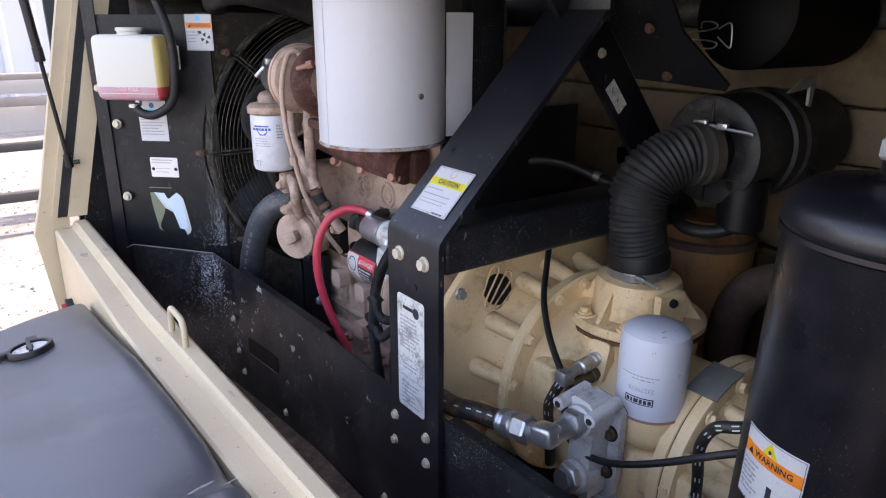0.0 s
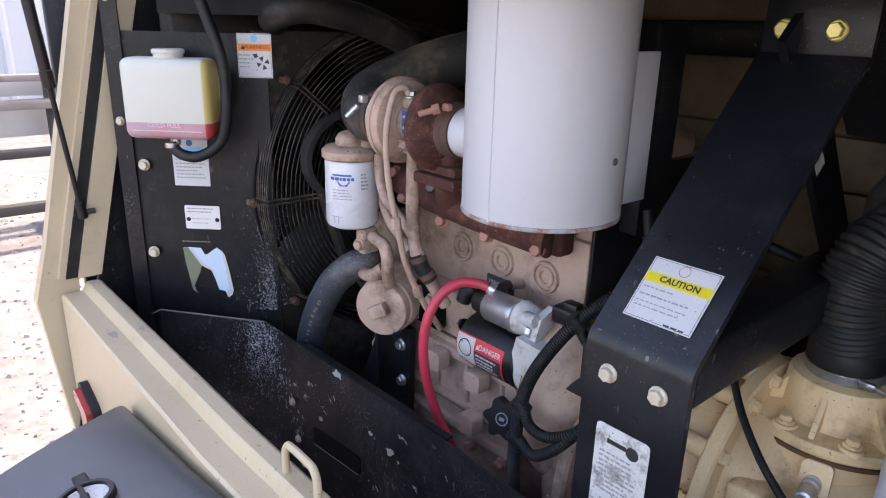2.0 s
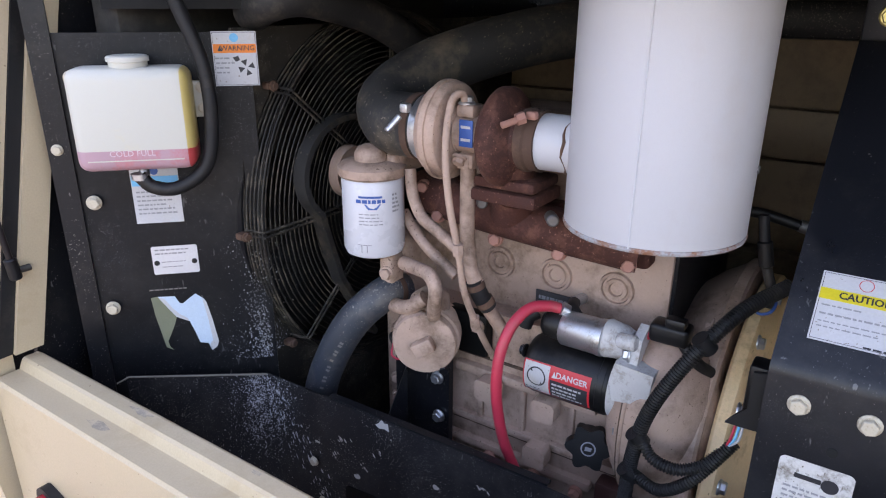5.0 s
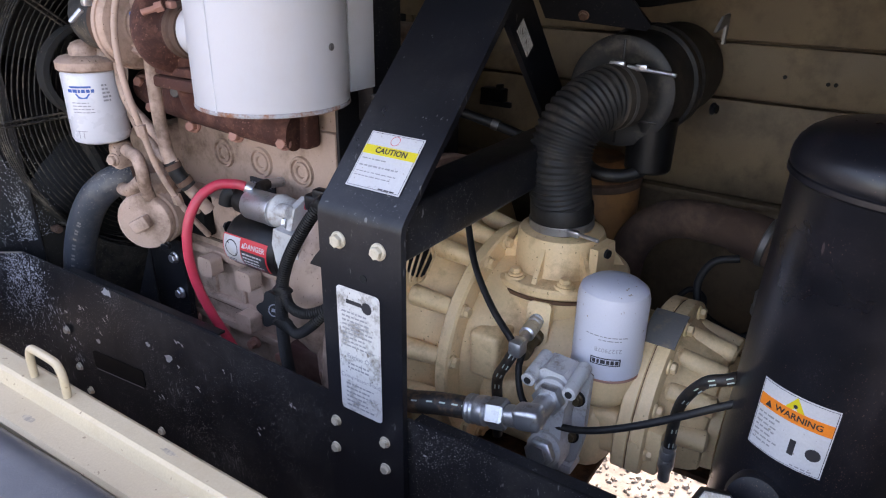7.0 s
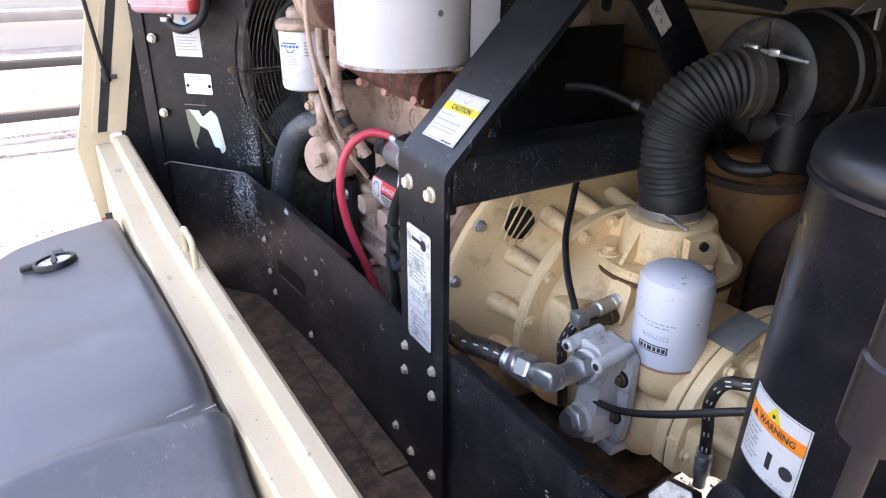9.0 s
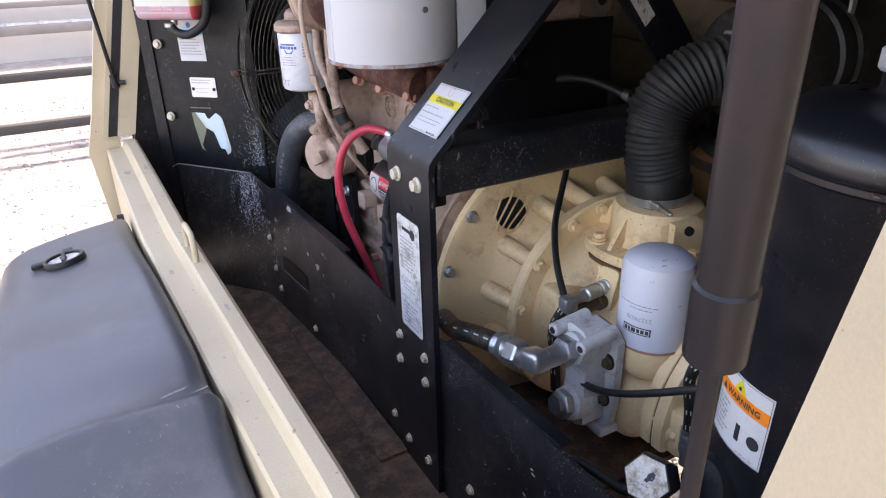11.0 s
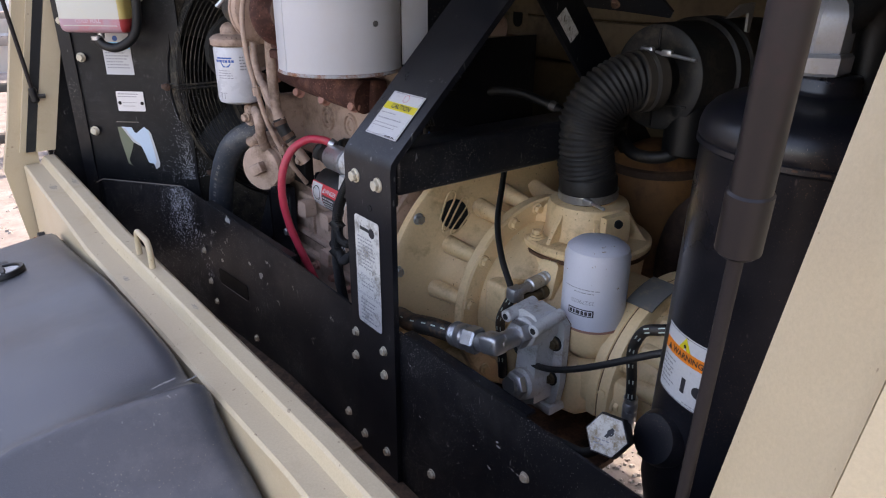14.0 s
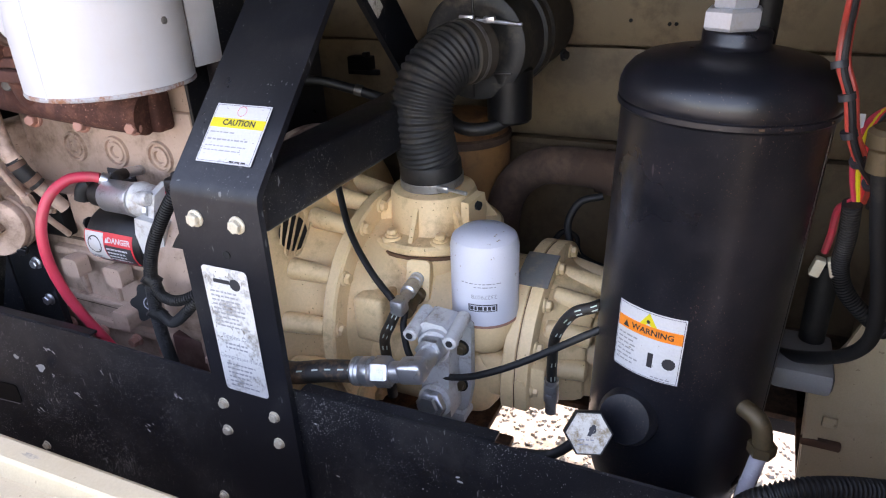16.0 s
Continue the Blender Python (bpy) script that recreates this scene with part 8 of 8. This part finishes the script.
    lab = part("warning_label", patch(fn, -0.039, -0.041, 0.039, 0.041, 0, 0.0005, 12), M_LABEL, t, "white warning label with an orange band")
    part("printed_frame", border_bm(fn, -0.0378, -0.0398, 0.0378, 0.0398), M_INK, lab)
    part("orange_band", patch(fn, -0.038, 0.010, 0.038, 0.024, 0.0005, 0.0008, 12), M_ORANGE, lab)
    part("lettering", text_bm(fn, "WARNING", 0.005, 0.017, 0.0098, 0.0012, bold=0.0002), M_INK, lab)
    part("triangle", shape_bm(fn, [(-0.030, 0.0125), (-0.022, 0.0125), (-0.026, 0.0205)], 0.0012), M_INK, lab)
    part("yellow_sign", shape_bm(fn, [(-0.010, 0.024), (0.010, 0.024), (0.0, 0.0395)], 0.0009), M_YELLOW, lab)
    part("star", ring_bm(fn, 0, 0.029, 0.0, 0.0022, 0.0013, 8), M_INK, lab)
    part("small_print", bars(fn, -0.035, 0.004, 0.028, 7, 0.0055, 0.002, h=0.0009, seed=41), M_GREYINK, lab)
    part("bottle_sign", patch(fn, 0.004, -0.026, 0.010, -0.008, 0.0005, 0.0010, 2), M_INK, lab)
    part("helmet_sign", ring_bm(fn, 0.027, -0.016, 0.0, 0.0072, 0.0010, 12), M_INK, lab)
    part("small_print", bars(fn, 0.010, -0.036, 0.025, 1, 0.004, 0.0016, h=0.0009, seed=42), M_GREYINK, lab)
    # the tank leans a little towards the front end
    lean = Matrix(((1, 0, 0, 0), (0, 1, -0.032, 0.032 * 0.50), (0, 0, 1, 0), (0, 0, 0, 1)))
    tilt = Matrix(((1, 0, 0, 0), (0, 1, 0, 0), (0, 0.032, 1, -0.032 * cy), (0, 0, 0, 1)))
    for q in [ob_ for ob_ in t.children_recursive if ob_.data]:
        q.data.transform(lean @ tilt if q.name.split(".")[0] in ("shell", "weld_bead", "rust_chip") else lean)
    # drain valve
    v = thing("drain_valve", (0.755, 0.185, 0.50), "brass drain elbow with a clear plastic tube below the tank", "valve")
    part("nipple", rod((0.79, 0.235, 0.592), (0.758, 0.192, 0.585), 0.010, 16, 0.002), M_BRASS, v)
    part("elbow", hose([(0.762, 0.196, 0.586), (0.754, 0.186, 0.582), (0.751, 0.180, 0.568), (0.749, 0.178, 0.548)], 0.0105, 14), M_BRASS, v)
    part("nut", add_lathe(bmesh.new(), [(0, 0), (0.015, 0), (0.015, 0.012), (0, 0.012)], basis(Vector((0.750, 0.178, 0.556)), (0, 0, -1)), 6), M_BRASS, v)
    part("tube", hose([(0.749, 0.178, 0.550), (0.743, 0.183, 0.52), (0.732, 0.190, 0.48), (0.72, 0.195, 0.40)], 0.0085, 14), mat("cloudy_tube", (0.42, 0.40, 0.44), 0.3, var=0.1), v)


build_tank()


def build_front_corner():
    # near end wall and door jamb
    nj = thing("corner_post_near", (0.39, 0.08, 0.65), "beige folded corner post and end panel beside the tank", "post", kind="structure")
    def lean_prism(plan, z0=0.30, z1=1.30):
        bm = bmesh.new()
        g = [[bm.verts.new((x + 0.168 * (z - 0.70), y - 0.0765 * (z - 0.70), z)) for x, y in plan] for z in (z0, z1)]
        bm.faces.new(list(reversed(g[0])))
        bm.faces.new(g[1])
        for i in range(len(plan)):
            j = (i + 1) % len(plan)
            bm.faces.new((g[0][i], g[0][j], g[1][j], g[1][i]))
        return bm
    part("jamb", bevel_all(lean_prism([(0.4195, 0.1125), (0.395, 0.062), (0.3865, 0.0545), (0.398, 0.050), (0.4305, 0.1065)]), 0.002), M_BEIGE, nj)
    part("end_panel", bevel_all(lean_prism([(0.3863, 0.0538), (0.372, -0.30), (0.388, -0.30), (0.3978, 0.0494)]), 0.002), M_BEIGE, nj)
    w = bmesh.new()
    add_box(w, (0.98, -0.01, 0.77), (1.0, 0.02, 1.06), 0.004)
    single("wall_front", w, M_BEIGE_DIM, "inner face of the front end wall, beige darkened for the dim bay", "wall", kind="structure")
    f = thing("front_bracket", (1.0, 0.1, 0.33), "tan folded steel bracket at the front corner", "bracket")
    part("plate", bevel_all(prism([(0.010, 0.28), (0.17, 0.28), (0.17, 0.74), (0.08, 0.74), (0.025, 0.575), (-0.006, 0.512), (-0.008, 0.50)], (0.955, 0.114, 0), (0.10, -0.99, 0), (0, 0, 1), -0.006), 0.001), M_BEIGE, f)
    part("edge_fold", bevel_all(prism([(0.011, 0.30), (0.028, 0.30), (0.012, 0.508), (-0.007, 0.508)], (0.949, 0.1145, 0), (0.10, -0.99, 0), (0, 0, 1), -0.004), 0.001), M_BEIGE, f)
    part("flap", bevel_all(box((0.949, 0.088, 0.458), (0.006, 0.018, 0.016)), 0.002), M_BEIGE, f)
    part("slot", box((0.953, 0.092, 0.418), (0.010, 0.050, 0.013), 0.003), M_STEELPIPE, f)
    # exhaust elbow pipe behind the tank
    x = thing("blowdown_pipe", (1.25, 0.65, 0.45), "rust-brown bent pipe behind the compressor", "pipe")
    part("tube", hose([(1.25, 0.655, 0.42), (1.25, 0.657, 0.55), (1.244, 0.632, 0.625), (1.230, 0.573, 0.672), (1.212, 0.484, 0.684), (1.20, 0.392, 0.670), (1.19, 0.340, 0.640), (1.185, 0.31, 0.58)], 0.034, 22), M_PIPE_DARK, x)
    part("sleeve", hose([(1.209, 0.462, 0.683), (1.205, 0.425, 0.677), (1.200, 0.392, 0.670)], 0.038, 24), M_PIPE_DARK, x, "wider rusty sleeve")
    part("clamp", rod((1.2045, 0.421, 0.6765), (1.203, 0.409, 0.6745), 0.0405, 28, 0.002), M_STUD, x, "dark steel clamp")
    cv = thing("check_valve", (1.10, 0.392, 0.59), "small silver check valve with a black hose behind the tank", "valve")
    part("body", lathe([(0, 0.588), (0.010, 0.588), (0.012, 0.594), (0.0165, 0.600), (0.0165, 0.612), (0.0150, 0.614), (0.0150, 0.634), (0.010, 0.642), (0.0035, 0.644), (0.0030, 0.660), (0, 0.661)], (1.10, 0.392, 0), (0, 0, 1), 20), M_STEEL, cv)
    part("hose", hose([(1.10, 0.392, 0.590), (1.10, 0.398, 0.565), (1.09, 0.425, 0.555), (1.09, 0.470, 0.575), (1.10, 0.490, 0.620), (1.11, 0.475, 0.660), (1.12, 0.440, 0.672)], 0.0062, 12), M_RUBBER, cv)
    y = thing("oil_canister", (1.30, 0.72, 0.55), "ochre stained canister behind the intake duct", "canister")
    part("body", lathe([(0, 0.40), (0.09, 0.40), (0.095, 0.41), (0.095, 0.70), (0.06, 0.74), (0, 0.75)], (1.30, 0.76, 0), (0, 0, 1), 40), mat("ochre_can", (0.27, 0.125, 0.045), 0.6, var=0.4, dirt=(0.10, 0.040, 0.020), dirt_amt=0.55), y)
    part("top_band", lathe([(0.0945, 0.690), (0.0975, 0.692), (0.0975, 0.704), (0.092, 0.708)], (1.30, 0.76, 0), (0, 0, 1), 40), M_PIPE_DARK, y, "rusty rolled rim")
    wb = thing("wall_relay", (1.44, 1.06, 0.78), "small black relay clipped to the tan back wall", "relay")
    part("case", box((1.440, 1.064, 0.797), (0.030, 0.056, 0.030), 0.003), M_BLACK_DEEP, wb)
    part("base", box((1.449, 1.064, 0.775), (0.012, 0.080, 0.012), 0.002), M_PLASTIC, wb)
    part("tab", box((1.440, 1.050, 0.816), (0.018, 0.012, 0.010), 0.002), M_PLASTIC, wb)
    bh = thing("drain_hose", (1.1, 0.66, 0.75), "black rubber hose curling under the air cleaner", "hose")
    part("hose_body", hose([(1.16, 0.60, 0.80), (1.14, 0.612, 0.778), (1.12, 0.640, 0.766), (1.11, 0.68, 0.768), (1.12, 0.72, 0.79)], 0.011, 12), M_RUBBER, bh)
    ch = thing("cross_hose", (1.1, 0.88, 0.80), "dusty grey hose behind the cross beam", "hose")
    part("hose_body", hose([(1.16, 0.77, 0.775), (1.12, 0.807, 0.800), (1.10, 0.885, 0.824), (1.08, 0.94, 0.838), (1.04, 0.985, 0.838), (1.02, 1.005, 0.815), (1.015, 1.01, 0.77), (1.01, 1.012, 0.72)], 0.0085, 12), M_RUBBER, ch)
    part("hose_clamp", rod((1.106, 0.862, 0.818), (1.103, 0.874, 0.8215), 0.0102, 16), M_STUD, ch)
    # wiring on the tank's far side
    h = thing("wiring_harness", (0.83, 0.14, 0.80), "red and black taped wiring harness hanging beside the tank", "cable")
    run = [(0.82, 0.21, 1.06), (0.80, 0.208, 1.003), (0.782, 0.208, 0.977), (0.774, 0.205, 0.954), (0.770, 0.193, 0.928), (0.772, 0.183, 0.895), (0.778, 0.169, 0.869), (0.80, 0.147, 0.842), (0.825, 0.137, 0.815)]
    run = [(a, b - 0.062 * max(0.0, z - 0.72) - 0.012 * min(1.0, max(0.0, (z - 0.80) / 0.06)), z) for a, b, z in run]
    part("red_wire", hose(run, 0.0030, 10), M_WIRE_RED, h)
    part("red_wire", hose([(a + 0.004, b - 0.006, z + 0.002) for a, b, z in run], 0.0028, 10), M_WIRE_RED, h)
    part("black_wire", hose([(a - 0.003, b - 0.004, z - 0.004) for a, b, z in run], 0.003, 8), M_RUBBER, h)
    for k in (3, 4, 5, 6, 7):
        q = Vector(run[k])
        dr = (Vector(run[min(k + 1, 8)]) - Vector(run[k - 1])).normalized()
        part("tie", rod(q - dr * 0.003, q + dr * 0.003, 0.0070, 12), M_INK, h)
    for i, mt in enumerate((M_RED, M_YELLOW, M_REDPRINT, M_INK)):
        part("wire", hose([(0.86, 0.108 - 0.004 * i, 0.905 + 0.004 * i), (0.842, 0.133 - 0.002 * i, 0.897), (0.830 + 0.003 * i, 0.145 - 0.004 * i, 0.877), (0.828, 0.144 - 0.005 * i, 0.844), (0.830, 0.136 - 0.003 * i, 0.812)], 0.0028, 8), mt, h)
    part("sleeve", loom([(0.826, 0.138, 0.812), (0.838, 0.134, 0.775), (0.858, 0.131, 0.726), (0.862, 0.118, 0.694), (0.862, 0.092, 0.668), (0.87, 0.07, 0.65)], 0.0085), M_RUBBER, h)
    part("red_wire", hose([(0.828, 0.139, 0.812), (0.848, 0.146, 0.795), (0.858, 0.146, 0.765), (0.862, 0.148, 0.74)], 0.004, 8), M_RED, h)
    cream = plain("cream_plastic", (0.66, 0.60, 0.45), 0.5)
    for y, z, tw in ((0.152, 0.722, 0.25), (0.136, 0.724, -0.30)):
        m = pose(0.862, y, z) @ Matrix.Rotation(tw, 4, "X")
        cn = part("connector", box((0, 0, 0), (0.014, 0.011, 0.021), 0.002, m), cream, h, "cream plastic connector")
        part("socket", box((0, 0, -0.011), (0.009, 0.007, 0.003), 0.001, m), M_DARK, cn)
    part("label_tab", box((0.832, 0.150, 0.888), (0.002, 0.014, 0.022), 0.0005), M_LABEL, h)
    b = thing("fuel_line", (0.80, 0.11, 0.70), "blue-black rubber line with a brass end", "hose")
    part("hose_body", hose([(0.760, 0.132, 0.872), (0.778, 0.119, 0.807), (0.798, 0.101, 0.729), (0.826, 0.094, 0.66), (0.86, 0.118, 0.612), (0.92, 0.166, 0.568), (0.96, 0.20, 0.56)], 0.0078, 16), M_RUBBER, b)
    part("brass_end", lathe([(0, 0), (0.013, 0), (0.0125, 0.02), (0.016, 0.024), (0.016, 0.036), (0.012, 0.040), (0, 0.042)], (0.761, 0.131, 0.868), (-0.1, 0.05, 1), 16), M_BRASS, b)
    l = thing("floor_loom", (0.72, 0.12, 0.54), "black corrugated conduit over the front guard", "cable")
    part("conduit", loom([(0.70, 0.215, 0.446), (0.70, 0.190, 0.506), (0.70, 0.166, 0.532), (0.71, 0.135, 0.544), (0.73, 0.093, 0.542), (0.76, 0.040, 0.527)], 0.0115, 0.005, 0.0011, 16), M_RUBBER, l)
    s = thing("front_stay", (0.95, 0.06, 1.0), "black steel stay at the front end wall", "stay")
    part("bar", add_sweep(bmesh.new(), [Vector((1.06, 0.05, 1.10)), Vector((0.96, 0.06, 0.94))], 0.010, 12), M_BLACK, s)
    part("bar", box((1.12, 0.03, 1.0), (0.05, 0.02, 0.30), 0.004), M_BLACK, s)
    bt = thing("rubber_boot", (0.95, 0.135, 0.56), "black rubber boot hanging behind the harness", "boot")
    part("body", lathe([(0, 0), (0.012, 0), (0.015, 0.006), (0.016, 0.11), (0.012, 0.13), (0, 0.135)], (0.955, 0.130, 0.550), (0.05, 0.0, 1), 24), M_RUBBER, bt)
    p = thing("grey_casting", (0.92, 0.13, 0.58), "dark grey cast bracket behind the tank", "casting")
    part("body", bevel_all(box((0.925, 0.140, 0.560), (0.10, 0.070, 0.032)), 0.008), mat("dark_cast_grey", (0.20, 0.195, 0.19), 0.6, var=0.2, bump=0.3), p)
    sh_ = thing("sight_hose", (0.70, 0.42, 0.50), "thin black hose from the guard to the dial plug", "hose")
    part("hose_body", hose([(0.665, 0.520, 0.470), (0.690, 0.478, 0.494), (0.700, 0.440, 0.497), (0.702, 0.400, 0.505), (0.708, 0.372, 0.530), (0.716, 0.355, 0.555)], 0.0060, 12), M_RUBBER, sh_)
    rb = thing("sensor_lead", (1.15, 0.47, 0.55), "looped black lead with a red sleeve behind the compressor", "cable")
    part("lead", hose([(1.14, 0.545, 0.50), (1.15, 0.535, 0.545), (1.16, 0.515, 0.580), (1.16, 0.490, 0.575), (1.15, 0.475, 0.545), (1.14, 0.40, 0.525)], 0.0050, 12), M_RUBBER, rb)
    part("red_sleeve", hose([(1.14, 0.530, 0.502), (1.145, 0.500, 0.512), (1.145, 0.455, 0.518), (1.14, 0.38, 0.515)], 0.0045, 12), M_RED, rb, "red sleeve")


build_front_corner()
